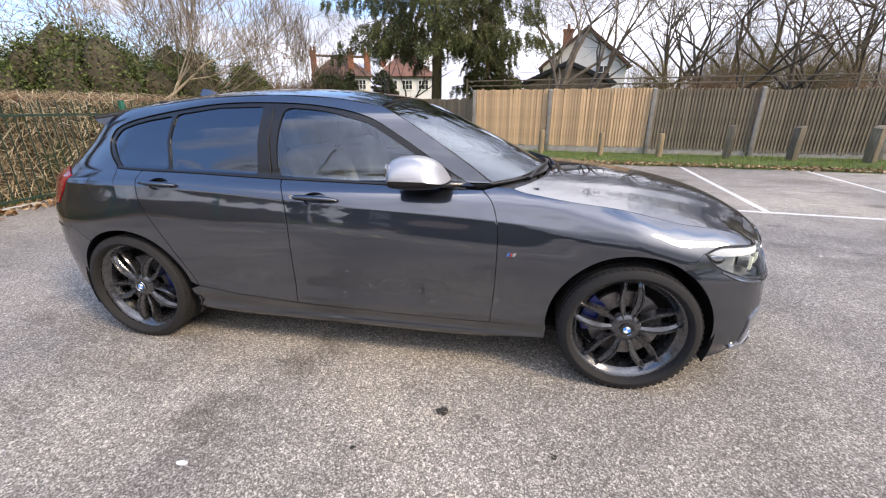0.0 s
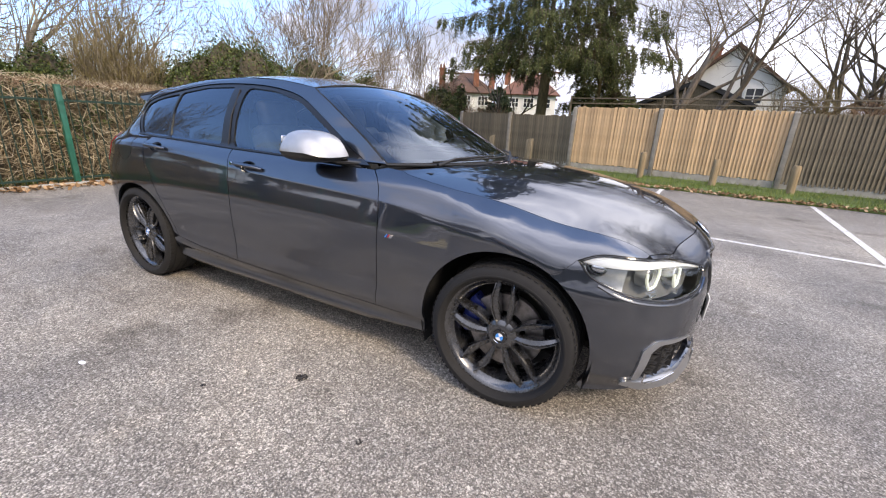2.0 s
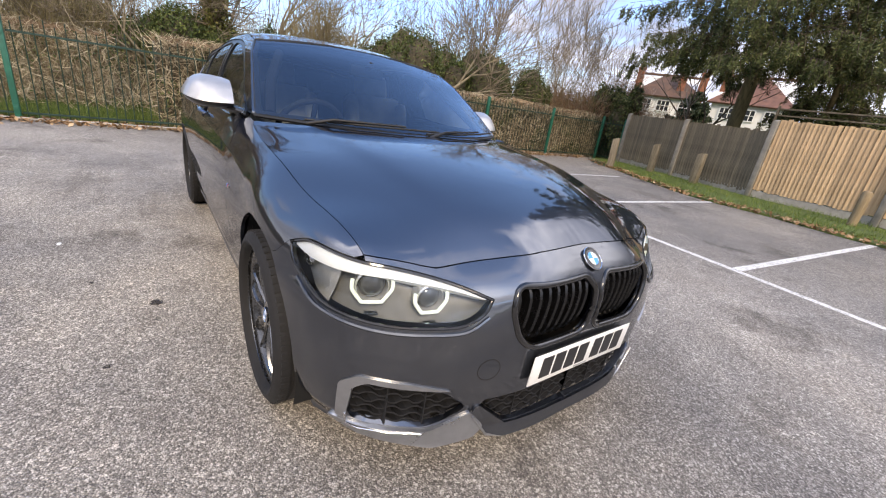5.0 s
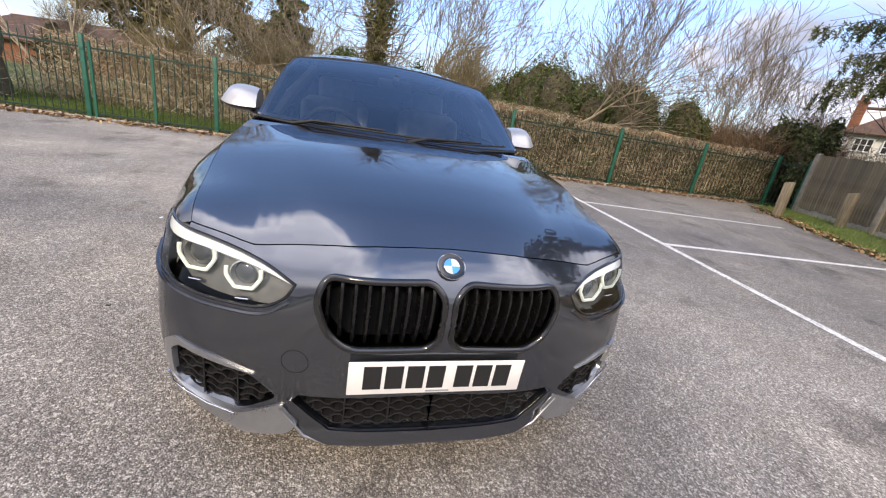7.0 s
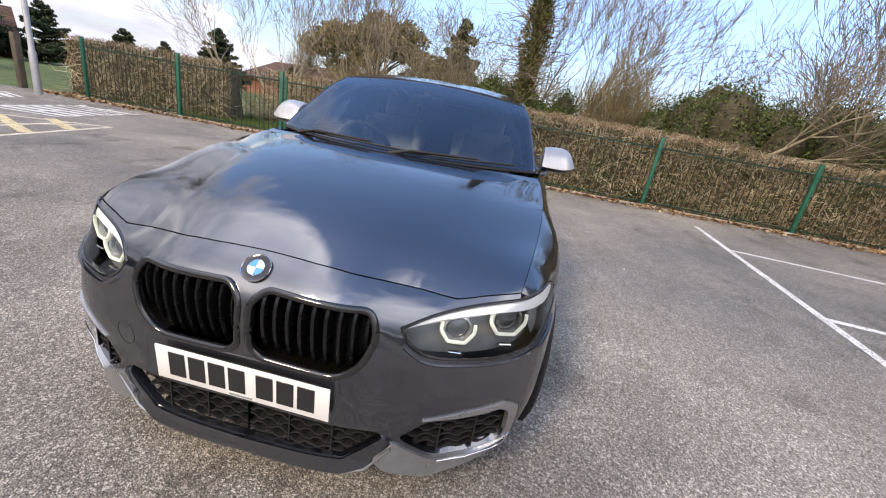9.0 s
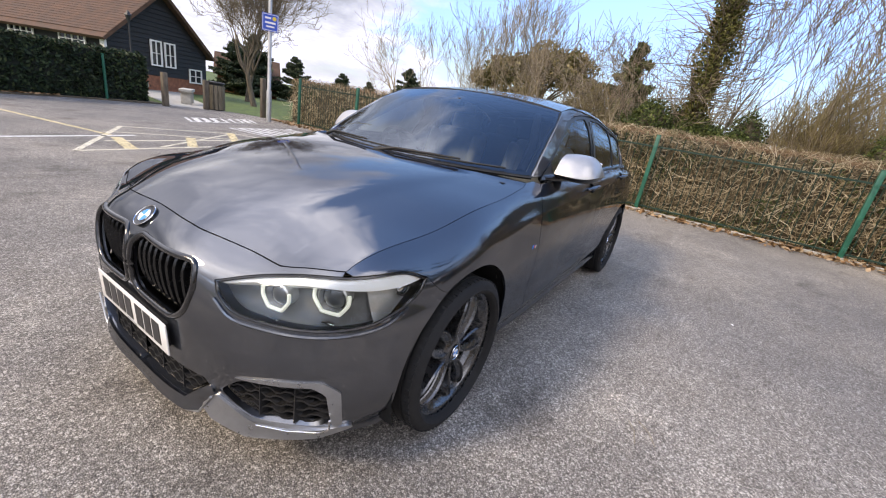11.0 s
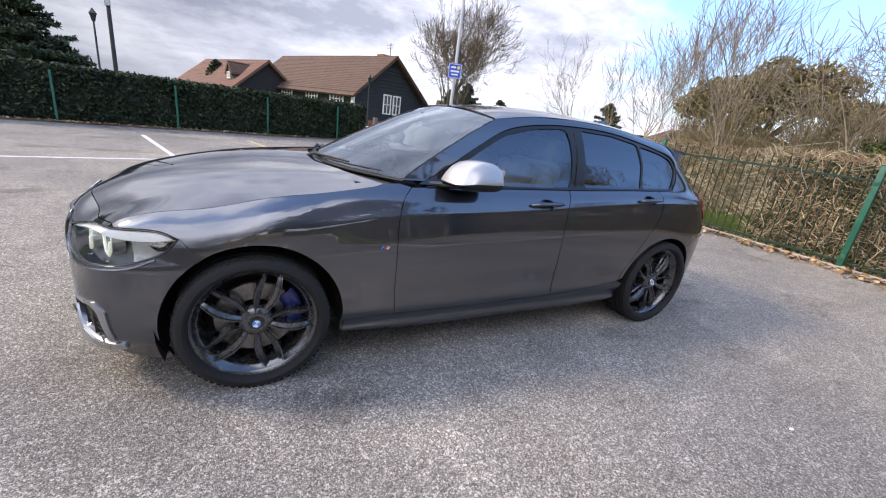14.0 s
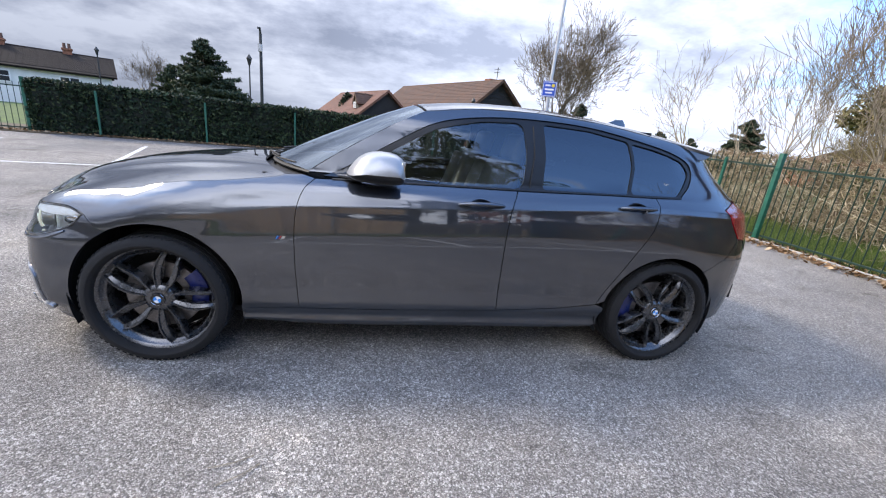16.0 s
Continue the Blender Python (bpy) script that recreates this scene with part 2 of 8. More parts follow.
def bump(nt, bsdf, src, strength, dist):
    b = node(nt, "Bump", Strength=strength, Distance=dist)
    nt.links.new(src, b.inputs["Height"])
    nt.links.new(b.outputs[0], bsdf.inputs["Normal"])


def plainmat(name, c, rough=0.5, metal=0.0, coat=0.0, vary=0.15, scale=18.0, bumps=0.0, coat_rough=0.03, fine=None):
    """A surface of one colour with uneven tone and gloss at two scales."""
    m, nt, b = nodes_of(name)
    n1, n2 = noise_tex(nt, scale, 5), noise_tex(nt, fine or scale * 9, 3)
    lo = tuple(x * (1 - vary) for x in c)
    hi = tuple(min(1, x * (1 + vary)) for x in c)
    col = ramp(nt, n1.outputs[0], [(0.3, lo), (0.7, hi)])
    fin = ramp(nt, n2.outputs[0], [(0.3, (1 - vary * .5,) * 3), (0.7, (1, 1, 1))])
    nt.links.new(mixed(nt, 1.0, col.outputs[0], fin.outputs[0], "MULTIPLY"), b.inputs["Base Color"])
    rr = ramp(nt, n1.outputs[0], [(0.3, (rough * .88,) * 3), (0.7, (min(1, rough * 1.12),) * 3)])
    nt.links.new(rr.outputs[0], b.inputs["Roughness"])
    b.inputs["Metallic"].default_value = metal
    b.inputs["Coat Weight"].default_value = coat
    b.inputs["Coat Roughness"].default_value = coat_rough
    if bumps:
        bump(nt, b, n2.outputs[0], 0.6, bumps)
    return m


def car_paint():
    m, nt, b = nodes_of("metallic_grey_paint")
    flake = noise_tex(nt, 1400, 1)
    dust = noise_tex(nt, 5, 6, .65)
    col = ramp(nt, flake.outputs[0], [(0.35, (.042, .049, .063)), (0.7, (.066, .076, .096))])
    nt.links.new(col.outputs[0], b.inputs["Base Color"])
    b.inputs["Metallic"].default_value = 1.0
    b.inputs["Specular Tint"].default_value = (.25, .255, .27, 1)
    r = ramp(nt, dust.outputs[0], [(0.3, (.37,) * 3), (0.7, (.43,) * 3)])
    nt.links.new(r.outputs[0], b.inputs["Roughness"])
    b.inputs["Coat Weight"].default_value = 1.0
    b.inputs["Coat IOR"].default_value = 2.05
    cr = ramp(nt, dust.outputs[0], [(0.3, (.022,) * 3), (0.75, (.04,) * 3)])
    nt.links.new(cr.outputs[0], b.inputs["Coat Roughness"])
    return m


def glass(name, tint, ior=1.5):
    m, nt, b = nodes_of(name)
    out = nt.nodes["Material Output"]
    nt.nodes.remove(b)
    tr = nt.nodes.new("ShaderNodeBsdfTransparent")
    tr.inputs[0].default_value = (*tint, 1)
    gl = nt.nodes.new("ShaderNodeBsdfGlossy")
    gl.inputs["Roughness"].default_value = 0.015
    gl.inputs["Color"].default_value = (.80, .90, 1, 1)
    fr = node(nt, "Fresnel", IOR=ior)
    mx = nt.nodes.new("ShaderNodeMixShader")
    nt.links.new(fr.outputs[0], mx.inputs[0])
    nt.links.new(tr.outputs[0], mx.inputs[1])
    nt.links.new(gl.outputs[0], mx.inputs[2])
    nt.links.new(mx.outputs[0], out.inputs[0])
    return m


def glowing(name, c, strength):
    m, nt, b = nodes_of(name)
    b.inputs["Base Color"].default_value = (*c, 1)
    b.inputs["Emission Color"].default_value = (*c, 1)
    b.inputs["Emission Strength"].default_value = strength
    return m


def tarmac():
    m, nt, b = nodes_of("worn_tarmac")
    tc = nt.nodes.new("ShaderNodeTexCoord")
    vor = node(nt, "TexVoronoi", Scale=185.0)
    nt.links.new(tc.outputs["Object"], vor.inputs["Vector"])
    vor2 = node(nt, "TexVoronoi", Scale=120.0)
    nt.links.new(tc.outputs["Object"], vor2.inputs["Vector"])
    big, mid, huge = noise_tex(nt, .42, 5, .62), noise_tex(nt, 2.2, 7, .72), noise_tex(nt, .11, 3, .5)
    streak = noise_tex(nt, .8, 5, .65, stretch=(.35, 1.6, 1))
    oil = noise_tex(nt, 1.37, 6, .62, stretch=(.8, 1.1, 1))
    sep = nt.nodes.new("ShaderNodeSeparateColor")
    nt.links.new(vor.outputs["Color"], sep.inputs[0])
    sep2 = nt.nodes.new("ShaderNodeSeparateColor")
    nt.links.new(vor2.outputs["Color"], sep2.inputs[0])
    stone = ramp(nt, sep.outputs[0], [(0.0, (.13, .121, .11)), (.4, (.25, .233, .211)), (.75, (.38, .356, .322)), (1.0, (.57, .538, .492))])
    pale = ramp(nt, sep2.outputs[1], [(.86, (0, 0, 0)), (.92, (1, 1, 1))])
    col = mixed(nt, pale.outputs[0], stone.outputs[0], (.63, .60, .553))
    gap = ramp(nt, vor.outputs["Distance"], [(.30, (1, 1, 1)), (.72, (.48, .47, .46))])
    col = mixed(nt, .9, col, gap.outputs[0], "MULTIPLY")
    for src, stops in ((big, [(.34, (.70, .70, .71)), (.5, (.98, .965, .945)), (.66, (1.22, 1.18, 1.12))]),
                       (mid, [(.28, (.64, .63, .62)), (.40, (.92, .91, .90)), (.56, (1.0, 1.0, 1.0)), (.70, (1.32, 1.29, 1.25))]),
                       (oil, [(.31, (.50, .49, .48)), (.37, (.74, .73, .72)), (.43, (1.0, 1.0, 1.0))]),
                       (huge, [(.38, (.88, .89, .92)), (.62, (1.10, 1.08, 1.05))]),
                       (streak, [(.30, (.68, .66, .64)), (.42, (1, 1, 1)), (.64, (1.0, 1.0, 1.0)), (.74, (1.16, 1.14, 1.12))])):
        col = mixed(nt, 1.0, col, ramp(nt, src.outputs[0], stops).outputs[0], "MULTIPLY")
    # a broad tone slope: paler along +y and -x, then darker again far out
    place = nt.nodes.new("ShaderNodeSeparateXYZ")
    nt.links.new(tc.outputs["Object"], place.inputs[0])
    across = node(nt, "Math")
    across.operation = "MULTIPLY_ADD"
    nt.links.new(place.outputs["Y"], across.inputs[0])
    across.inputs[1].default_value = .8 / 6
    along = node(nt, "Math")
    along.operation = "MULTIPLY_ADD"
    nt.links.new(place.outputs["X"], along.inputs[0])
    along.inputs[1].default_value = -.6 / 6
    nt.links.new(big.outputs[0], along.inputs[2])
    nt.links.new(along.outputs[0], across.inputs[2])
    tone_slope = ramp(nt, across.outputs[0], [(.12, (.82, .82, .83)), (.36, (1.06, 1.06, 1.05)), (.66, (1.28, 1.27, 1.25)), (.92, (.86, .86, .86))])
    col = mixed(nt, 1.0, col, tone_slope.outputs[0], "MULTIPLY")
    nt.links.new(col, b.inputs["Base Color"])
    b.inputs["Roughness"].default_value = 0.8
    bump(nt, b, vor.outputs["Distance"], 0.9, -0.005)
    return m


def grain_wood(name, c1, c2, axis_scale=(14, 14, 1.2), rough=.85, bumps=.002):
    m, nt, b = nodes_of(name)
    g = noise_tex(nt, 3.0, 6, .65, stretch=axis_scale)
    big = noise_tex(nt, .8, 4)
    oi = nt.nodes.new("ShaderNodeObjectInfo")
    col = ramp(nt, g.outputs[0], [(.3, c1), (.7, c2)])
    rnd = ramp(nt, oi.outputs["Random"], [(0, (.72, .72, .72)), (1, (1.12, 1.1, 1.06))])
    c = mixed(nt, 1.0, col.outputs[0], rnd.outputs[0], "MULTIPLY")
    st = ramp(nt, big.outputs[0], [(.3, (.7, .72, .7)), (.6, (1, 1, 1))])
    c = mixed(nt, 1.0, c, st.outputs[0], "MULTIPLY")
    nt.links.new(c, b.inputs["Base Color"])
    b.inputs["Roughness"].default_value = rough
    bump(nt, b, g.outputs[0], .6, bumps)
    return m


def leafy(name, stops, rough=.6, trans=0.0):
    """Leaf, twig or grass stuff: each piece takes its tone by chance."""
    m, nt, b = nodes_of(name)
    geo = nt.nodes.new("ShaderNodeNewGeometry")
    col = ramp(nt, geo.outputs["Random Per Island"], stops)
    n = noise_tex(nt, 1.3, 4)
    t = ramp(nt, n.outputs[0], [(.3, (.6, .62, .6)), (.7, (1.15, 1.12, 1.08))])
    nt.links.new(mixed(nt, 1.0, col.outputs[0], t.outputs[0], "MULTIPLY"), b.inputs["Base Color"])
    b.inputs["Roughness"].default_value = rough
    b.inputs["Specular IOR Level"].default_value = .25
    return m


def worn_line(name, c, worn=.5):
    m, nt, b = nodes_of(name)
    out = nt.nodes["Material Output"]
    n, n2 = noise_tex(nt, 7, 6, .75), noise_tex(nt, 70, 3, .7)
    add = node(nt, "Math")
    nt.links.new(n.outputs[0], add.inputs[0])
    nt.links.new(n2.outputs[0], add.inputs[1])
    k = ramp(nt, add.outputs[0], [(worn - .07, (0, 0, 0)), (worn + .07, (1, 1, 1))])
    add.operation = "MULTIPLY_ADD"
    add.inputs[1].default_value = .5
    nt.links.new(n.outputs[0], add.inputs[0])
    nt.links.new(n2.outputs[0], add.inputs[2])
    sc = node(nt, "Math")
    sc.operation = "MULTIPLY"
    sc.inputs[1].default_value = .66
    nt.links.new(add.outputs[0], sc.inputs[0])
    nt.links.new(sc.outputs[0], k.inputs[0])
    tone = ramp(nt, n.outputs[0], [(.3, tuple(x * .8 for x in c)), (.7, c)])
    nt.links.new(tone.outputs[0], b.inputs["Base Color"])
    b.inputs["Roughness"].default_value = .8
    tr = nt.nodes.new("ShaderNodeBsdfTransparent")
    mx = nt.nodes.new("ShaderNodeMixShader")
    nt.links.new(k.outputs[0], mx.inputs[0])
    nt.links.new(tr.outputs[0], mx.inputs[1])
    nt.links.new(b.outputs[0], mx.inputs[2])
    nt.links.new(mx.outputs[0], out.inputs[0])
    return m


PAINT = car_paint()
GLOSS_BLACK = plainmat("gloss_black_trim", (.012, .012, .013), .12, 0, .6, .2, 30)
SLAT_BLACK = plainmat("satin_black_slat", (.006, .006, .0065), .26, 0, 0, .2, 30)
TRIM_BLACK = plainmat("satin_black_trim", (.009, .009, .010), .32, 0, 0, .2, 30)
RUBBER = plainmat("black_rubber", (.014, .014, .014), .62, 0, 0, .3, 40, .0004)
TYRE = plainmat("tyre_rubber", (.013, .0125, .0125), .85, 0, 0, .35, 25, .0006)
PLASTIC = plainmat("black_plastic", (.009, .009, .010), .6, 0, 0, .25, 60, .0004)
INNER = plainmat("dark_void", (.006, .006, .006), .9, 0, 0, .2, 10)
RIM = plainmat("dark_grey_alloy", (.095, .097, .102), .27, .8, 1.0, .15, 30)
SILVER = plainmat("satin_silver", (.42, .42, .42), .34, .55, .3, .06, 25)
FERRIC = plainmat("ferric_grey", (.40, .41, .425), .30, .85, .4, .08, 25)
CHROME = plainmat("chrome", (.75, .75, .76), .08, 1.0, 0, .04, 20)
STEEL = plainmat("brake_steel", (.30, .28, .27), .42, .9, 0, .3, 40)
BLUE = plainmat("blue_caliper_paint", (.010, .022, .15), .3, .1, .6, .15, 40)
LOGO_BLUE = plainmat("badge_blue", (.03, .28, .75), .45, 0, .1, .05)
LOGO_WHITE = plainmat("badge_white", (.82, .83, .85), .45, 0, .1, .04)
BADGE_RED = plainmat("badge_red", (.6, .03, .03), .35, 0, .5, .05)
BADGE_NAVY = plainmat("badge_navy", (.03, .04, .2), .35, 0, .5, .05)
PLATE_WHITE = plainmat("plate_white", (.80, .80, .78), .35, 0, .3, .03, 12)
PLATE_BLACK = plainmat("plate_black", (.015, .015, .016), .4, 0, .2, .1)
SCREEN_GLASS = glass("windscreen_glass", (.62, .69, .73), 1.85)
SIDE_GLASS = glass("side_glass", (.60, .67, .71), 2.1)
DARK_GLASS = glass("privacy_glass", (.05, .055, .06), 2.15)
LENS = glass("clear_lens", (.93, .95, .96), 1.45)
TAIL_RED = plainmat("tail_lamp_red", (.36, .008, .016), .12, 0, 1.0, .25, 14)
LAMP_INNER = plainmat("lamp_inner_grey", (.17, .172, .166), .40, .0, 0, .2, 30)
LAMP_BRIGHT = plainmat("lamp_reflector", (.72, .73, .72), .22, .6, 0, .12, 30)
LAMP_DARK = plainmat("lamp_projector_glass", (.10, .105, .11), .08, .2, .8, .1, 20)
# the brow is no lamp: a weak glow stands in for reflected sky
LAMP_BROW = glowing("brow_sheen_glow", (.74, .76, .77), .17)
LAMP_GLOW = glowing("daytime_light", (.86, .95, .89), .36)
LEATHER = plainmat("pale_leather", (.46, .44, .40), .5, 0, .1, .1, 14, .0006)
CLOTH = plainmat("dark_upholstery", (.022, .022, .024), .75, 0, 0, .2, 30, .0006)
TARMAC = tarmac()
WHITE_LINE = worn_line("white_road_paint", (.74, .73, .70), .40)
YELLOW_LINE = worn_line("faded_yellow_paint", (.70, .58, .34), .43)
CREAM_LINE = worn_line("faded_cream_paint", (.72, .66, .52), .42)
OIL_STAIN = worn_line("oil_stain", (.045, .038, .032), .47)
GREEN_STEEL = plainmat("green_powder_coat", (.010, .115, .075), .42, 0, .2, .22, 12, .0003)
GREEN_BAR = plainmat("dark_green_bar_paint", (.012, .040, .028), .45, 0, .2, .25, 12, .0003)
CONCRETE = plainmat("concrete", (.36, .345, .31), .9, 0, 0, .22, 6, .002, fine=60)
POST_CONCRETE = plainmat("weathered_post_concrete", (.25, .235, .205), .92, 0, 0, .28, 6, .002, fine=60)
OLD_WOOD = grain_wood("weathered_wood", (.105, .088, .062), (.29, .245, .182))
NEW_WOOD = grain_wood("new_softwood", (.55, .365, .21), (.76, .55, .355))
LOG_WOOD = grain_wood("bollard_wood", (.26, .19, .11), (.44, .33, .20))
BARK = grain_wood("pale_bark", (.22, .18, .125), (.48, .41, .30), (6, 6, 1.5), .9, .004)
MOSS_BARK = grain_wood("mossy_bark", (.085, .072, .036), (.21, .18, .095), (6, 6, 1.5), .9, .006)
DARK_BARK = grain_wood("dark_bark", (.075, .06, .045), (.21, .17, .13), (6, 6, 1.5), .9, .006)
TWIG = leafy("bare_twigs", [(0, (.13, .10, .075)), (.5, (.26, .21, .16)), (1, (.45, .38, .30))], .85)
HEDGE_TWIG = leafy("hedge_twigs", [(0, (.11, .08, .052)), (.4, (.30, .235, .15)), (.75, (.56, .47, .33)), (1, (.80, .71, .54))], .8)
DARK_TWIG = leafy("dark_twigs", [(0, (.06, .048, .038)), (.5, (.15, .12, .09)), (1, (.28, .235, .18))], .85)
BROWN_TWIG = leafy("brown_hedge_top", [(0, (.13, .07, .045)), (.5, (.27, .16, .10)), (1, (.42, .30, .2))], .85)
HEDGE_LEAF = leafy("hedge_leaves", [(0, (.03, .052, .018)), (.6, (.08, .12, .042)), (1, (.19, .21, .08))], .6)
CONIFER_LEAF = leafy("dark_hedge_leaves", [(0, (.010, .022, .011)), (.7, (.024, .048, .022)), (1, (.07, .095, .042))], .6)
YEW_LEAF = leafy("conifer_needles", [(0, (.022, .036, .022)), (.7, (.05, .075, .042)), (1, (.11, .13, .07))], .65)
SPRUCE_LEAF = leafy("spruce_needles", [(0, (.045, .066, .026)), (.6, (.115, .145, .058)), (1, (.25, .26, .11))], .65)
DRY_NEEDLE = leafy("dry_needles", [(0, (.05, .042, .02)), (.6, (.10, .085, .04)), (1, (.17, .14, .07))], .7)
OLIVE_LEAF = leafy("olive_twigs", [(0, (.14, .115, .05)), (.6, (.28, .23, .11)), (1, (.42, .35, .19))], .75)
LAUREL_LEAF = leafy("laurel_leaves", [(0, (.03, .05, .016)), (.6, (.075, .11, .032)), (1, (.18, .21, .07))], .6)
PINE_LEAF = leafy("pine_needles", [(0, (.09, .085, .035)), (.6, (.23, .20, .09)), (1, (.40, .32, .16))], .7)
IVY_LEAF = leafy("ivy_leaves", [(0, (.06, .07, .022)), (.6, (.15, .155, .05)), (1, (.30, .27, .11))], .6)
GRASS = leafy("grass_blades", [(0, (.06, .10, .024)), (.6, (.13, .20, .045)), (1, (.28, .32, .10))], .7)
DEAD_LEAF = leafy("dead_leaves", [(0, (.14, .075, .035)), (.6, (.32, .19, .10)), (1, (.55, .40, .26))], .8)
TURF = plainmat("turf", (.085, .125, .032), .95, 0, 0, .5, 3, .01, fine=40)
SOIL = plainmat("leafy_soil", (.11, .085, .055), .95, 0, 0, .45, 4, .008, fine=50)
# dark brown that paints the shade inside twiggy hedges and shrubs
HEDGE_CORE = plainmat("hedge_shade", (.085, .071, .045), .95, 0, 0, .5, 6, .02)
# near-black colour for the shade deep in the conifer hedge
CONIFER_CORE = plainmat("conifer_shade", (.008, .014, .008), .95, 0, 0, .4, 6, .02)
SLATE = plainmat("dark_roof_slate", (.022, .018, .017), .8, 0, 0, .3, 2.2, .004, fine=30)
SLATE.node_tree.nodes["Principled BSDF"].inputs["Specular IOR Level"].default_value = .12
ROOF_TILE = plainmat("clay_roof_tile", (.105, .058, .038), .85, 0, 0, .4, 2.2, .004, fine=30)
RED_TILE = plainmat("red_roof_tile", (.165, .080, .056), .85, 0, 0, .35, 2.2, .004, fine=30)
BLACK_BOARD = plainmat("black_weatherboard", (.014, .014, .016), .6, 0, 0, .35, 5, .002)
BRICKWORK = plainmat("red_brickwork", (.26, .105, .06), .9, 0, 0, .35, 8, .004)
RENDER_WHITE = plainmat("white_render", (.74, .73, .70), .9, 0, 0, .08, 1.5, .002)
WINDOW_WHITE = plainmat("white_window_paint", (.78, .78, .76), .5, 0, 0, .05)
HOUSE_GLASS = plainmat("house_window_glass", (.03, .035, .04), .08, 0, .5, .2)
GALV = plainmat("galvanised_steel", (.42, .43, .44), .5, .6, 0, .12, 9)
DARK_STEEL = plainmat("dark_painted_steel", (.03, .032, .034), .5, .2, 0, .2, 9)
SIGN_BLUE = plainmat("sign_blue", (.02, .09, .50), .45, 0, .2, .06)
SIGN_YELLOW = plainmat("sign_yellow", (.75, .55, .06), .45, 0, .2, .06)
STONE = plainmat("bench_stone", (.42, .40, .36), .9, 0, 0, .2, 7, .003)
# ---------------------------------------------------------------- the car's skin
# Two surfaces. "Flank" runs round the car: station tau is x along the side and an angle round the
# nose and the tail, height is z. "Crown" surfaces (bonnet, windscreen, roof) span from side to side.
XF, XR, LA = 1.10, -1.30, 0.86
TAU_F, TAU_R = XF + LA * math.pi / 2, XR - LA * math.pi / 2


def fan(d):
    return XF + LA * radians(d) if d > 0 else XR + LA * radians(d)


STATIONS = np.array([fan(d) for d in (-90, -75, -60, -45, -30, -15)] + [-1.3, -0.9, -0.4, 0.1, 0.7, 1.1] + [fan(d) for d in (15, 30, 45, 60, 75, 90)])
LEVELS = []


def spline_slopes(x, y):
    """Slopes of a smooth curve through points (Catmull-Rom with uneven steps)."""
    h, d = np.diff(x), np.diff(y) / np.diff(x)
    m = np.empty(len(x))
    m[1:-1] = (d[:-1] * h[1:] + d[1:] * h[:-1]) / (h[1:] + h[:-1])
    m[0], m[-1] = 0.0, 0.0
    return m


def level(zs, rs):
    LEVELS.append((np.array(zs, float), np.array(rs, float)))


# rear centre ... rear corner | side from back to front | front corner ... front centre
level([.24, .24, .24, .23, .22, .20, .19, .19, .185, .185, .185, .19, .19, .19, .18, .175, .17, .17],
      [.86, .87, .90, .915, .91, .865, .79, .808, .815, .815, .808, .79, .855, .935, 1.025, 1.04, 1.015, .985])
level([.29, .29, .29, .28, .27, .25, .225, .22, .22, .22, .22, .22, .22, .23, .22, .22, .22, .22],
      [.895, .91, .945, .955, .935, .89, .84, .840, .841, .841, .840, .84, .885, .96, 1.05, 1.052, 1.026, .997])
level([.315, .315, .315, .31, .305, .285, .267, .264, .26, .258, .256, .26, .26, .265, .26, .26, .26, .26],
      [.905, .92, .952, .962, .937, .893, .842, .834, .833, .833, .834, .842, .892, .972, 1.061, 1.056, 1.028, .997])
level([.34, .34, .34, .34, .34, .32, .31, .31, .30, .30, .30, .30, .30, .30, .30, .30, .30, .30],
      [.912, .927, .957, .968, .940, .90, .862, .854, .854, .854, .854, .855, .9, .983, 1.07, 1.058, 1.028, .995])
level([.45] * 7 + [.42] * 4 + [.42, .43, .44, .45, .45, .45, .45],
      [.912, .928, .965, .98, .948, .91, .88, .863, .862, .862, .862, .864, .91, .995, 1.078, 1.066, 1.032, 1.000])
level([.58] * 7 + [.56, .55, .54, .53, .53, .53, .53, .53, .53, .53, .53],
      [.915, .932, .97, .985, .955, .915, .888, .876, .874, .874, .872, .872, .914, .994, 1.072, 1.060, 1.036, 1.008])
level([.74, .74, .74, .745, .75, .76, .765, .755, .72, .69, .66, .62, .60, .60, .59, .58, .58, .58],
      [.905, .92, .955, .97, .95, .912, .886, .876, .876, .876, .876, .872, .913, .99, 1.066, 1.055, 1.036, 1.012])
level([.83, .83, .83, .835, .84, .845, .85, .84, .81, .78, .745, .705, .67, .65, .645, .625, .63, .63],
      [.885, .90, .935, .95, .93, .897, .877, .866, .866, .866, .866, .864, .908, .985, 1.06, 1.045, 1.034, 1.009])
level([.88, .88, .88, .885, .89, .895, .90, .89, .86, .83, .80, .76, .73, .69, .685, .655, .67, .675],
      [.868, .884, .918, .935, .918, .889, .867, .857, .857, .857, .857, .860, .907, .98, 1.055, 1.03, 1.030, .999])
level([.905, .905, .905, .91, .915, .92, .922, .91, .88, .85, .82, .782, .755, .715, .712, .68, .695, .702],
      [.86, .875, .91, .927, .912, .887, .863, .854, .854, .854, .854, .857, .905, .975, 1.05, 1.012, 1.02, .985])
level([.935, .935, .935, .94, .945, .948, .95, .938, .907, .876, .845, .806, .785, .745, .74, .70, .72, .73],
      [.845, .86, .893, .91, .895, .87, .849, .842, .842, .842, .842, .842, .886, .95, 1.042, .995, 1.0, .957])
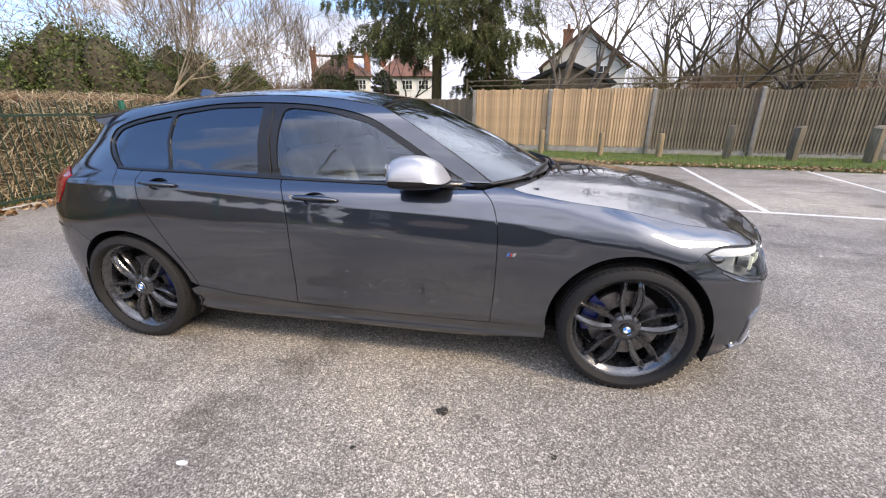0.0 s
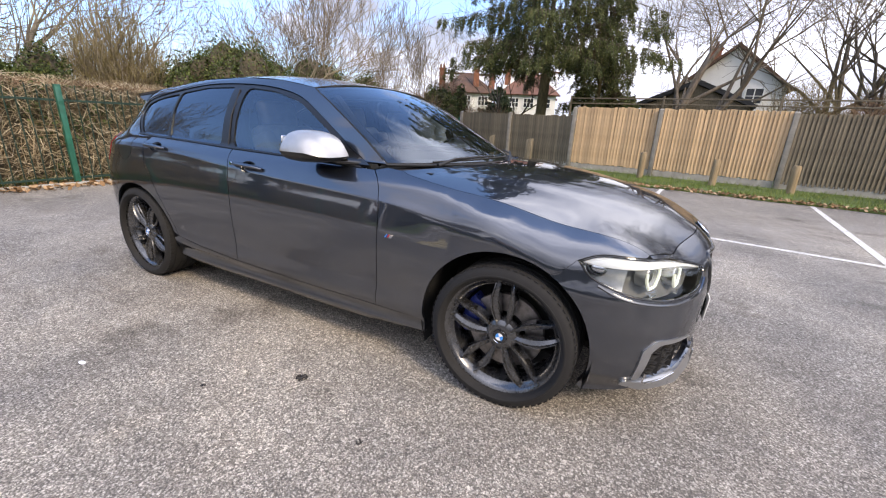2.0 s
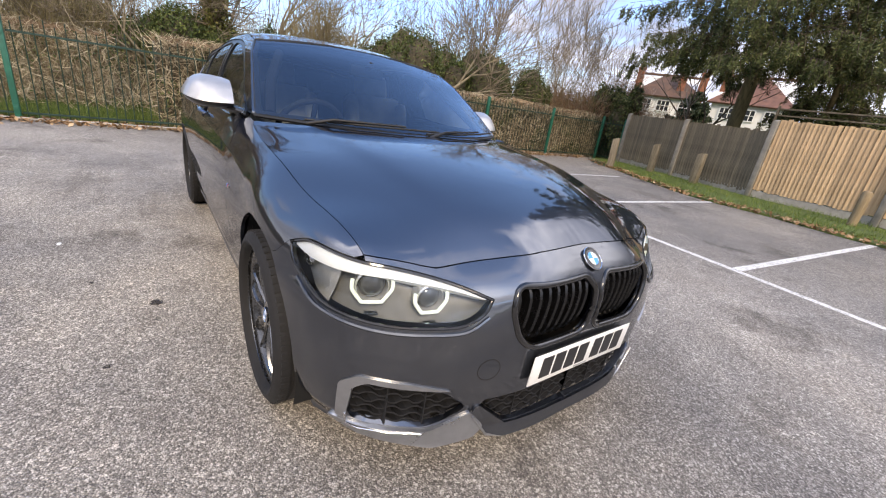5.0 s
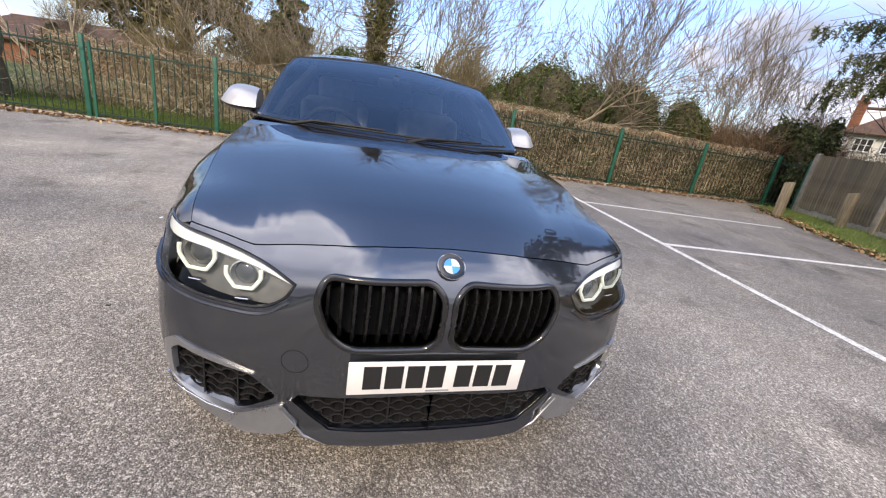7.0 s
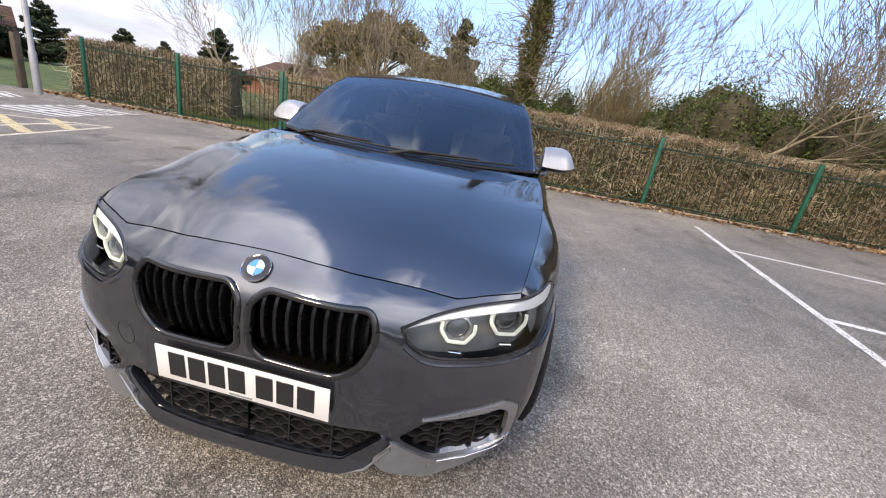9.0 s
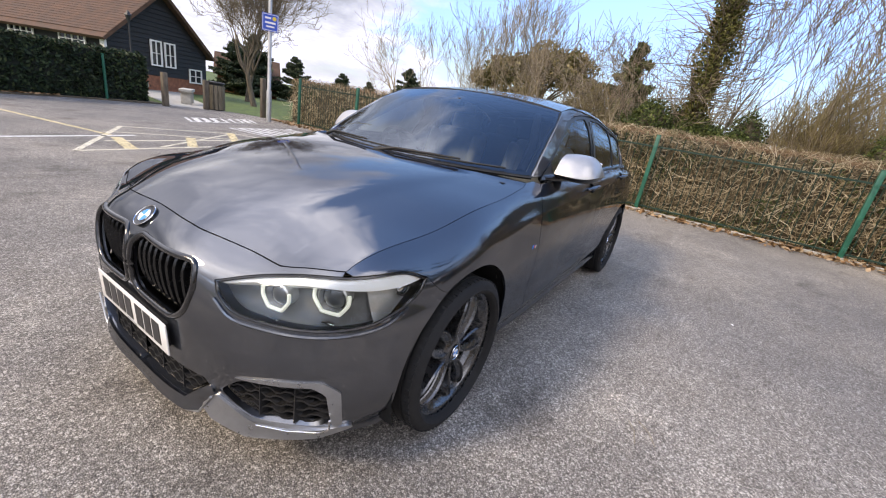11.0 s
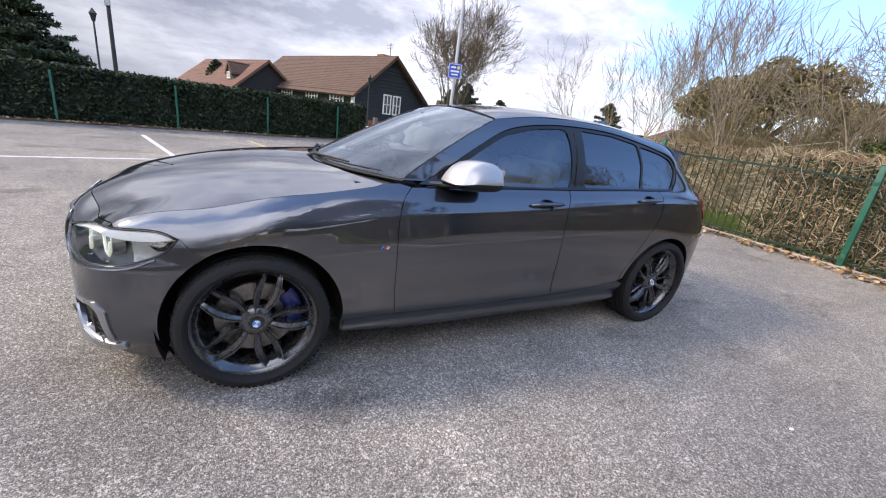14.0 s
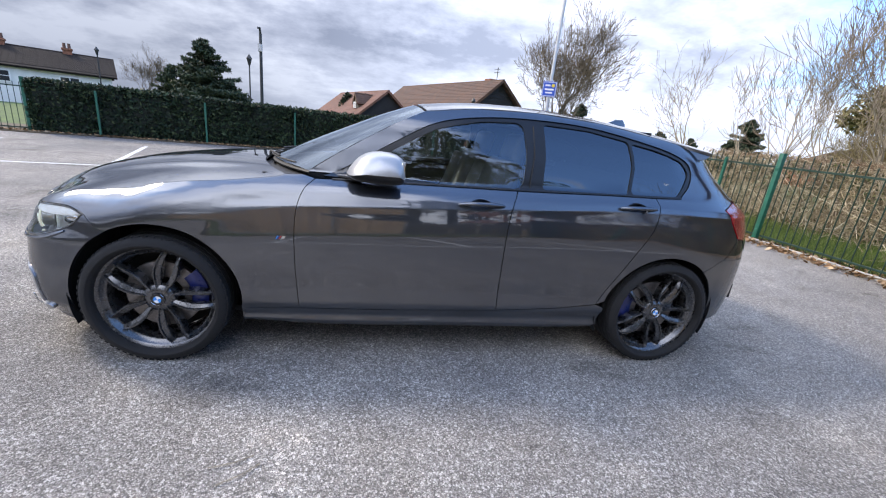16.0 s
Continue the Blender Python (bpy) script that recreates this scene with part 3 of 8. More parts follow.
level([.96, .96, .96, .962, .965, .968, .97, .965, .945, .935, .92, .865, .84, .79, .765, .72, .745, .752],
      [.82, .833, .865, .88, .866, .842, .822, .818, .81, .803, .80, .816, .848, .908, 1.015, .97, .97, .934])
level([.99, .99, .99, .99, .99, .99, .99, .985, .97, .96, .95, .90, .875, .83, .79, .745, .765, .776],
      [.79, .80, .83, .845, .832, .81, .79, .785, .775, .77, .768, .778, .795, .862, .965, .93, .935, .91])
level([1.01] * 7 + [1.0, .985, .975, .965, .915, .89, .845, .80, .765, .78, .79],
      [.76, .77, .80, .82, .81, .79, .772, .766, .757, .752, .75, .745, .745, .80, .92, .88, .90, .875])
level([1.15] * 7 + [1.15] * 5 + [1.0] * 6,
      [.56, .57, .61, .67, .70, .705, .71, .708, .702, .698, .69, .68, .6, .6, .6, .6, .6, .6])
level([1.26] * 7 + [1.29, 1.31, 1.31, 1.30, 1.28] + [1.1] * 6,
      [.44, .45, .48, .56, .615, .63, .64, .632, .625, .622, .62, .60, .5, .5, .5, .5, .5, .5])
level([1.31] * 7 + [1.35, 1.37, 1.36, 1.34, 1.32] + [1.2] * 6,
      [.35, .36, .40, .48, .55, .56, .57, .575, .575, .575, .57, .55, .4, .4, .4, .4, .4, .4])
level([1.36] * 7 + [1.40, 1.42, 1.41, 1.40, 1.38] + [1.3] * 6, [.2, .22, .26, .34, .42, .45, .46, .47, .48, .48, .47, .45] + [.3] * 6)


def natural_spline(s, y, d0, d1, at_):
    """A curve of continuous curvature through (s, y) with the end slopes d0 and d1."""
    h, n = np.diff(s), len(s)
    A, q = np.zeros((n, n)), np.zeros(n)
    A[0, 0] = A[-1, -1] = 1
    q[0], q[-1] = d0, d1
    for i in range(1, n - 1):
        A[i, i - 1], A[i, i], A[i, i + 1] = h[i], 2 * (h[i - 1] + h[i]), h[i - 1]
        q[i] = 3 * (h[i] * (y[i] - y[i - 1]) / h[i - 1] + h[i - 1] * (y[i + 1] - y[i]) / h[i])
    m = np.linalg.solve(A, q)
    i = np.clip(np.searchsorted(s, at_) - 1, 0, n - 2)
    return hermite((at_ - s[i]) / h[i], h[i], y[i], y[i + 1], m[i], m[i + 1])


def hermite(t, h, y0, y1, m0, m1):
    return (1 + 2 * t) * (1 - t) ** 2 * y0 + t * (1 - t) ** 2 * h * m0 + t * t * (3 - 2 * t) * y1 + t * t * (t - 1) * h * m1


# each level becomes one smooth line round the car, set out at many stations
# the bumper's corners stand a little fuller
for k in range(2, 7):
    LEVELS[k][1][13:16] += np.array([.008, .02, .010])
KNOTS = STATIONS
STATIONS = np.array([fan(d) for d in np.arange(-90, 0, 3)] + np.linspace(XR, XF, 41).tolist() + [fan(d) for d in np.arange(3, 91, 3)])
for k, (z, r) in enumerate(LEVELS):
    if k < 14:
        phi = np.where(KNOTS > XF, (KNOTS - XF) / LA, np.where(KNOTS < XR, (KNOTS - XR) / LA, 0))
        px, py = np.clip(KNOTS, XR, XF) + r * np.sin(phi), r * np.cos(phi)
        s = np.concatenate([[0], np.cumsum(np.hypot(np.diff(px), np.diff(py)))])
        d = np.linspace(0, s[-1], 700)
        x, y, zz = natural_spline(s, px, 0, 0, d), natural_spline(s, py, 1, -1, d), natural_spline(s, z, 0, 0, d)
        tau = np.where(x > XF, XF + LA * np.arctan2(x - XF, y), np.where(x < XR, XR + LA * np.arctan2(x - XR, y), x))
        rr = np.where(x > XF, np.hypot(x - XF, y), np.where(x < XR, np.hypot(x - XR, y), y))
        z, r = np.interp(STATIONS, tau, zz), np.interp(STATIONS, tau, rr)
    else:
        i = np.clip(np.searchsorted(KNOTS, STATIONS) - 1, 0, len(KNOTS) - 2)
        h = KNOTS[i + 1] - KNOTS[i]
        t = (STATIONS - KNOTS[i]) / h
        mz, mr = spline_slopes(KNOTS, z), spline_slopes(KNOTS, r)
        z, r = hermite(t, h, z[i], z[i + 1], mz[i], mz[i + 1]), hermite(t, h, r[i], r[i + 1], mr[i], mr[i + 1])
    LEVELS[k] = (z, spline_slopes(STATIONS, z), r, spline_slopes(STATIONS, r))

# the glass house leans in evenly from its foot
foot, top_ = LEVELS[13], LEVELS[14]
f = .028 / (top_[0] - foot[0])
z, r = foot[0] + .028, foot[2] + (top_[2] - foot[2]) * f
LEVELS.insert(14, (z, spline_slopes(STATIONS, z), r, spline_slopes(STATIONS, r)))


def radius(tau, z):
    tau, z = np.atleast_1d(np.asarray(tau, float)), np.atleast_1d(np.asarray(z, float))
    tau = np.clip(tau, STATIONS[0], STATIONS[-1])
    i = np.clip(np.searchsorted(STATIONS, tau) - 1, 0, len(STATIONS) - 2)
    h = STATIONS[i + 1] - STATIONS[i]
    t = (tau - STATIONS[i]) / h
    zz = np.stack([hermite(t, h, a[i], a[i + 1], b[i], b[i + 1]) for a, b, _, _ in LEVELS], 1)
    rr = np.stack([hermite(t, h, a[i], a[i + 1], b[i], b[i + 1]) for _, _, a, b in LEVELS], 1)
    dz = np.maximum(np.diff(zz, axis=1), 1e-4)
    sl = np.diff(rr, axis=1) / dz
    m = np.empty_like(rr)
    m[:, 0], m[:, -1] = sl[:, 0], sl[:, -1]
    m[:, 1:-1] = (sl[:, :-1] * dz[:, 1:] + sl[:, 1:] * dz[:, :-1]) / (dz[:, 1:] + dz[:, :-1])
    k = np.clip((zz <= z[:, None]).sum(1) - 1, 0, len(LEVELS) - 2)
    n = np.arange(len(z))
    u = np.clip((z - zz[n, k]) / dz[n, k], 0, 1)
    return hermite(u, dz[n, k], rr[n, k], rr[n, k + 1], m[n, k], m[n, k + 1])


# a crisp fold along the shoulder, two lines close beside it; it fades out on the front wing
fold = LEVELS[9]
fade = np.clip((STATIONS - .72) / .34, 0, 1)
fade = fade * fade * (3 - 2 * fade)
beside = []
for k, other in ((10, LEVELS[10]), (9, LEVELS[8])):
    gap = np.abs(other[0] - fold[0])
    f = (.007 * (1 - fade) + .5 * gap * fade) / gap
    z = fold[0] + (other[0] - fold[0]) * f
    r = (fold[2] + (other[2] - fold[2]) * f) * (1 - fade) + radius(STATIONS, z) * fade
    beside.append((k, (z, spline_slopes(STATIONS, z), r, spline_slopes(STATIONS, r))))
for k, line in beside:
    LEVELS.insert(k, line)
level_radius = radius


def radius(tau, z):
    """The radius, rounded off on the wings and the nose."""
    tau, z = np.atleast_1d(np.asarray(tau, float)), np.atleast_1d(np.asarray(z, float))
    soft = .036 * np.clip((tau - .80) / .4, 0, 1) * np.clip((z - .60) / .10, 0, 1)
    r, on = level_radius(tau, z), soft > 1e-4
    if on.any():
        t, h, d = tau[on], z[on], soft[on]
        r[on] = .26 * r[on] + sum(w * level_radius(t, h + k * d) for k, w in ((-1.4, .13), (-.7, .24), (.7, .24), (1.4, .13)))
    return r


def flank_points(tau, z):
    tau, z = np.atleast_1d(np.asarray(tau, float)), np.atleast_1d(np.asarray(z, float))
    r = radius(tau, z)
    phi = np.where(tau > XF, (tau - XF) / LA, np.where(tau < XR, (tau - XR) / LA, 0))
    c = np.where(tau > XF, XF, np.where(tau < XR, XR, tau))
    return np.stack([c + r * np.sin(phi), r * np.cos(phi), z], 1)


def with_normals(points, a, b, e):
    p = points(a, b)
    n = np.cross(points(a + e, b) - points(a - e, b), points(a, b + e) - points(a, b - e))
    return p, n / (np.linalg.norm(n, axis=1)[:, None] + 1e-12)


def flank(tau, z):
    p, n = with_normals(flank_points, tau, z, 0.004)
    out = np.stack([np.where(np.abs(tau - np.clip(tau, XR, XF)) > 0, p[:, 0] - np.clip(tau, XR, XF), 0), p[:, 1], 0 * z], 1)
    s = np.sign((n * out).sum(1))
    n = n * np.where(s == 0, 1, s)[:, None]
    end = (tau > TAU_F - 1e-6) | (tau < TAU_R + 1e-6)
    n[end, 1] = 0
    return p, n / np.linalg.norm(n, axis=1)[:, None]


def fold_points():
    """Closely set places along the shoulder's fold."""
    t = np.arange(-1.9, 1.35, .02)
    z = np.interp(t, STATIONS, fold[0])
    return np.vstack([np.stack([t, z + d], 1) for d in (-.016, -.007, -.0015, .0015, .007, .016)])


flank.rows = fold_points()
ROWS_OF = flank
FAN_F, FAN_R = np.linspace(XF, TAU_F, 240), np.linspace(XR, TAU_R, 240)


def tau_x(x, z):
    """Station of the flank at a given x and height."""
    if XR <= x <= XF:
        return x
    fan_ = FAN_F if x > XF else FAN_R
    xs = flank_points(fan_, np.full(240, z))[:, 0]
    return float(np.interp(x, xs, fan_)) if x > XF else float(np.interp(-x, -xs, fan_))


def tau_y(y, z):
    """Station of the nose at a given half width and height."""
    ys = flank_points(FAN_F, np.full(240, z))[:, 1]
    return float(np.interp(-y, -ys, FAN_F))


def z_on(x, y, lo=0.66):
    """Height of the flank's upper turn over a place (x, y)."""
    if x > XF:
        phi, r = math.atan2(x - XF, y), math.hypot(x - XF, y)
        tau = XF + LA * phi
    else:
        tau, r = x, y
    zs = np.linspace(lo, 1.05, 400)
    rs = np.minimum.accumulate(radius(np.full(400, tau), zs))
    return float(np.interp(-r, -rs, zs)), tau


def XZ(*pts):
    return [(tau_x(x, z), z) for x, z in pts]


def YZ(*pts):
    return [(tau_y(y, z), z) for y, z in pts]


def crown(C, E, power=2.2, front=None, xpower=None, ahead=None):
    """A surface from a centre curve C(p) -> x, z to an edge curve E(p) -> x, y, z; (p, u) in 0..1."""

    def points(p, u):
        p, u = np.asarray(p, float), np.asarray(u, float)
        c, e = C(p), E(p)
        w = np.abs(u) ** power
        z = c[1] * (1 - w) + e[2] * w
        if front is not None:
            z = z + front(p, u)
        wx = w if xpower is None else np.abs(u) ** (power + (xpower - power) * np.clip(p, 0, 1) ** 2)
        x = c[0] * (1 - wx) + e[0] * wx
        if ahead is not None:
            x = x + ahead(p, u)
        return np.stack([x, u * e[1], z], 1)

    def surf(p, u):
        q, n = with_normals(points, p, u, 0.002)
        n = n * np.where(n[:, 2] < 0, -1, 1)[:, None]
        return q, n

    surf.points = points
    return surf


def curve(ts, *cols):
    ts = np.array(ts, float)
    cs = [np.array(c, float) for c in cols]
    ms = []
    for c in cs:
        m = spline_slopes(ts, c)
        m[0], m[-1] = (c[1] - c[0]) / (ts[1] - ts[0]), (c[-1] - c[-2]) / (ts[-1] - ts[-2])
        ms.append(m)

    def f(p):
        p = np.asarray(p, float)
        i = np.clip(np.searchsorted(ts, p) - 1, 0, len(ts) - 2)
        h = ts[i + 1] - ts[i]
        t = (p - ts[i]) / h
        return [hermite(t, h, c[i], c[i + 1], m[i], m[i + 1]) for c, m in zip(cs, ms)]

    return f


# bonnet
SHUT_X = [0.78, 0.85, 1.1, 1.4, 1.62, 1.75, 1.838]
SHUT_Y = [0.757, 0.771, 0.778, 0.763, 0.739, 0.722, 0.708]
shut_line = smooth_line(list(zip(SHUT_X, SHUT_Y)), 37)
SHUT_X, SHUT_Y = shut_line[:, 0].tolist(), shut_line[:, 1].tolist()
SHUT = [z_on(x, y) for x, y in zip(SHUT_X, SHUT_Y)]
shut_p = [(x - 0.78) / (1.838 - 0.78) for x in SHUT_X]
bonnet_edge = curve(shut_p, SHUT_X, SHUT_Y, [s[0] for s in SHUT])
bonnet_mid = curve([0, .25, .5, .72, .88, 1], [1.0, 1.25, 1.51, 1.74, 1.9, 2.012], [.972, .952, .918, .876, .83, .775])
plain = crown(bonnet_mid, bonnet_edge, 2.4, None, 1.6)
us = np.linspace(0, 1, 21)
lip = plain.points(np.ones(21), us)
lip_z = np.interp(lip[:, 1], [0, .1, .2, .3, .4, .46, .52, .54, .60, .65, .708], [.771, .770, .766, .753, .735, .725, .716, .716, .728, .736, SHUT[-1][0]])
lip_tau = np.array([tau_y(max(y, 1e-3), z) for y, z in zip(lip[:, 1], lip_z)])
lip_tau[-1] = SHUT[-1][1]
lip_x = flank_points(lip_tau, lip_z)[:, 0]


def bonnet_shape(p, u):
    drop = np.interp(np.abs(u), us, lip_z - lip[:, 2]) * np.clip(p, 0, 1) ** 5
    dome = 1 / (1 + np.exp((np.abs(u) - .74 + .22 * p) / .028))
    return drop + .011 * dome * np.sin(math.pi * np.clip(p, 0, 1)) ** .8


def bonnet_ahead(p, u):
    return np.interp(np.abs(u), us, lip_x - lip[:, 0]) * np.clip(p, 0, 1) ** 5


bonnet = crown(bonnet_mid, bonnet_edge, 2.4, bonnet_shape, 1.6, bonnet_ahead)

# windscreen and roof
SCREEN_X, SCREEN_Z = [.68, .55, .40, .26, .12], [.972, 1.065, 1.16, 1.245, 1.315]
screen_edge = curve([0, .25, .5, .75, 1], SCREEN_X, [radius(x, z)[0] for x, z in zip(SCREEN_X, SCREEN_Z)], SCREEN_Z)
screen_mid = curve([0, .25, .5, .75, 1], [.985, .76, .54, .335, .14], [.968, 1.085, 1.19, 1.285, 1.362])
screen = crown(screen_mid, screen_edge, 2.0)
RAIL_X, RAIL_Z = [.12, -.15, -.5, -.9, -1.3, -1.62], [1.315, 1.355, 1.372, 1.358, 1.312, 1.262]
rail_p = [(0.12 - x) / 1.74 for x in RAIL_X]
roof_edge = curve(rail_p, RAIL_X, [radius(x, z)[0] for x, z in zip(RAIL_X, RAIL_Z)], RAIL_Z)
roof_mid = curve(rail_p, [.14, -.15, -.5, -.9, -1.35, -1.82], [1.362, 1.402, 1.418, 1.408, 1.365, 1.292])
roof = crown(roof_mid, roof_edge, 2.6)


def arch(cx, cz, r, a0, a1, n=26):
    out = []
    for a in np.radians(np.linspace(a0, a1, n)):
        x, z = cx + r * math.cos(a), cz + r * math.sin(a)
        out.append((tau_x(x, z), z))
    return out


# shared lines of the side, as (x, z)
DLO = smooth_line([(.56, .972), (.42, 1.055), (.25, 1.16), (.06, 1.262), (-.17, 1.312), (-.46, 1.333), (-.82, 1.326), (-1.2, 1.27), (-1.39, 1.215),
                   (-1.452, 1.16), (-1.43, 1.08), (-1.36, 1.0)], 60).tolist()
BELT = [(-1.36, 1.0), (-1.17, .992), (-.9, .986), (-.42, .969), (.1, .958), (.56, .948)]
FRONT_SHUT = smooth_line([(.64, .945), (.685, .90), (.712, .825), (.722, .72), (.716, .49), (.70, .295)], 16).tolist()
MID_SHUT = smooth_line([(-.385, .968), (-.345, .88), (-.326, .72), (-.328, .5), (-.335, .312)], 12).tolist()
REAR_SHUT = smooth_line([(-1.195, .992), (-1.19, .93), (-1.165, .82), (-1.075, .66), (-.97, .46), (-.93, .365)], 16).tolist()
SILL = [(.70, .295), (.2, .296), (-.335, .312), (-.70, .335), (-.93, .365)]

CAR = empty("hatchback_car")
tagged(CAR, "dark grey metallic five-door hatchback with black grilles on worn tarmac", "car")

# headlamp outline in (station, z), from the inner tip round the top to the outer tip and back below
t_in, t_out = tau_y(.405, .660), tau_x(1.607, .712)
HEAD = smooth_line([(t_in, .660)] + YZ((.464, .681), (.543, .702), (.626, .720), (.70, .731)) + XZ((1.755, .741), (1.675, .738)) + [(t_out, .712)], 30).tolist()
HEAD += smooth_line([(t_out, .712)] + XZ((1.662, .655), (1.783, .606)) + YZ((.763, .588), (.678, .578), (.59, .577), (.495, .584), (.434, .617)) + [(t_in, .660)], 34).tolist()[1:-1]
HEAD_TOP, HEAD_LOW = HEAD[:30], [HEAD[0]] + HEAD[:28:-1]



def pocket(x, z, a=.062, b=.030, n=20):
    return [(x + a * math.cos(t), z + b * math.sin(t)) for t in np.linspace(0, 2 * math.pi, n, endpoint=False)]


front_arch = arch(1.337, .325, .370, 180, 60)
wing_line = [front_arch[-1], (tau_x(1.555, .66), .66), (t_out, .712)]
for s in (1, -1):
    one = (s,)
    # wing
    top = [(t, z) for t, z in zip([q[1] for q in SHUT], [q[0] for q in SHUT])]
    lamp_edge = [q for q in HEAD_TOP[::-1] if q[0] < top[-1][0] - .01]
    wing = top + lamp_edge[::-1] + [(t_out, .712)] + wing_line[::-1][1:] + front_arch[::-1][1:] + XZ((.975, .285)) + XZ(*FRONT_SHUT[::-1]) + [(.70, .958)]
    w = panel("front_wing", flank, wing, PAINT, CAR, step=.03, gap=.0012, sides=one)
    panel("front_door", flank, XZ(*FRONT_SHUT) + XZ(*SILL[:3]) + XZ(*MID_SHUT[::-1]) + XZ(*[b for b in BELT if b[0] > -.38]), PAINT, CAR, holes=[pocket(-.18, .886)], step=.03, gap=.0022, sides=one)
    panel("rear_door", flank, XZ(*MID_SHUT) + XZ(*SILL[2:]) + XZ(*REAR_SHUT[::-1]) + XZ(*[b for b in BELT if -1.19 < b[0] < -.39]), PAINT, CAR, holes=[pocket(-1.055, .932)], step=.03, gap=.0022, sides=one)
    # roof pillar and quarter panel in one sheet
    rear_arch = arch(-1.333, .312, .362, 128, 12)
    outer = [(tau_x(x, z), z) for x, z in zip(SCREEN_X, SCREEN_Z)] + [(tau_x(x, z), z) for x, z in zip(RAIL_X[1:], RAIL_Z[1:])]
    outer += XZ((-1.70, 1.21), (-1.80, 1.10), (-1.87, 1.0), (-1.80, .985), (-1.66, .957), (-1.72, .88), (-1.80, .79), (-1.70, .68)) + rear_arch + XZ(*REAR_SHUT[::-1]) + XZ(*DLO[::-1])
    panel("quarter_panel", flank, outer, PAINT, CAR, step=.03, gap=.0018, sides=one)
    # side skirt
    panel("side_skirt", flank, XZ((.975, .287), *SILL, (-.985, .345), (-.965, .20), (.0, .188), (.97, .19)), PAINT, CAR, step=.03, gap=.0018, sides=one)
    # glass house trim with three panes
    F_WIN = rounded([(.47, .985), (.38, 1.045), (.22, 1.145), (.05, 1.241), (-.17, 1.296), (-.412, 1.315), (-.437, 1.15), (-.422, .980), (.0, .970)], .05, 4)
    R_WIN = rounded([(-.530, .986), (-.543, 1.15), (-.530, 1.317), (-.8, 1.312), (-1.047, 1.279), (-1.062, 1.15), (-1.034, .999)], .02, 4)
    Q_WIN = rounded([(-1.050, 1.000), (-1.078, 1.15), (-1.063, 1.273), (-1.22, 1.249), (-1.39, 1.199), (-1.438, 1.14), (-1.350, 1.009)], .03, 4)
    trim_loop = DLO + BELT[1:][:-1] + [(.56, .955)]
    panel("window_trim", flank, XZ(*trim_loop), TRIM_BLACK, CAR, holes=[XZ(*F_WIN), XZ(*R_WIN), XZ(*Q_WIN)], step=.03, gap=.001, lift=-.006, flange=.02, sides=one, label="satin black window surround")
    for nm, w_, mat in (("front_side_window", F_WIN, SIDE_GLASS), ("rear_side_window", R_WIN, DARK_GLASS), ("quarter_window", Q_WIN, DARK_GLASS)):
        panel(nm, flank, XZ(*w_), mat, CAR, step=.05, gap=-.004, lift=-.012, flange=0, sides=one)
    # tail lamp and filler flap
    panel("tail_lamp", flank, XZ((-1.66, .957), (-1.80, .985), (-1.90, .98), (-2.0, .955), (-2.02, .84), (-1.96, .765), (-1.80, .79), (-1.72, .88)), TAIL_RED, CAR, step=.03, gap=.002, lift=.004, sides=one, label="dark red tail lamp")

# bumper, both halves in one sheet
KID = rounded([(.358, .63), (.335, .695), (.05, .70), (.014, .66), (.016, .53), (.05, .50), (.265, .494), (.325, .54)], .085, 8)
KID = [(max(y, .013), z) for y, z in KID]
INTAKE = rounded([(.445, .312), (.52, .375), (.725, .405), (.752, .383), (.752, .275), (.715, .245), (.56, .237)], .022, 4)
LOW_GRILLE = [(0, .335), (.39, .330), (.405, .312), (.30, .222), (.0, .212)]
edge_in = [q for q in HEAD_TOP if q[0] > lip_tau[20] + .004]
bump = [(lip_tau[k], lip_z[k]) for k in range(0, 21)] + edge_in[::-1] + HEAD_LOW[1:] + wing_line[::-1][1:] + arch(1.337, .325, .370, 58, -25, 16)[1:]
bump += XZ((1.70, .155)) + YZ((.775, .160), (.70, .172), (.55, .178), (.40, .20), (.28, .19), (.15, .186), (.001, .184))
bump = bump[:-1] + [(TAU_F, .184)] + [(TAU_F, .212)] + YZ(*LOW_GRILLE[1:4][::-1]) + [(TAU_F, .335)]
bump[0] = (TAU_F, lip_z[0])
front = panel("front_bumper", flank, bump, PAINT, CAR, holes=[YZ(*KID), YZ(*INTAKE)], step=.028, gap=0, flange=.02, sides=(1, -1))

# bonnet, windscreen, roof
full = lambda p0, p1, u: [(p, -u) for p in np.linspace(p0, p1, 30)] + [(p1, v) for v in np.linspace(-u, u, 40)] + [(p, u) for p in np.linspace(p1, p0, 30)] + [(p0, v) for v in np.linspace(u, -u, 40)]
panel("bonnet", bonnet, full(0.0, .9965, 1.0), PAINT, CAR, step=.025, flange=.014)
panel("windscreen", screen, full(0.02, .992, .985), SCREEN_GLASS, CAR, step=.05, lift=-.004, flange=0)
panel("windscreen_seal", screen, full(0.0, 1.0, .997), RUBBER, CAR, holes=[full(.06, .965, .955)], step=.05, lift=-.007, flange=.01)
panel("roof", roof, full(0.004, 1.0, .996), PAINT, CAR, step=.03, flange=.014)
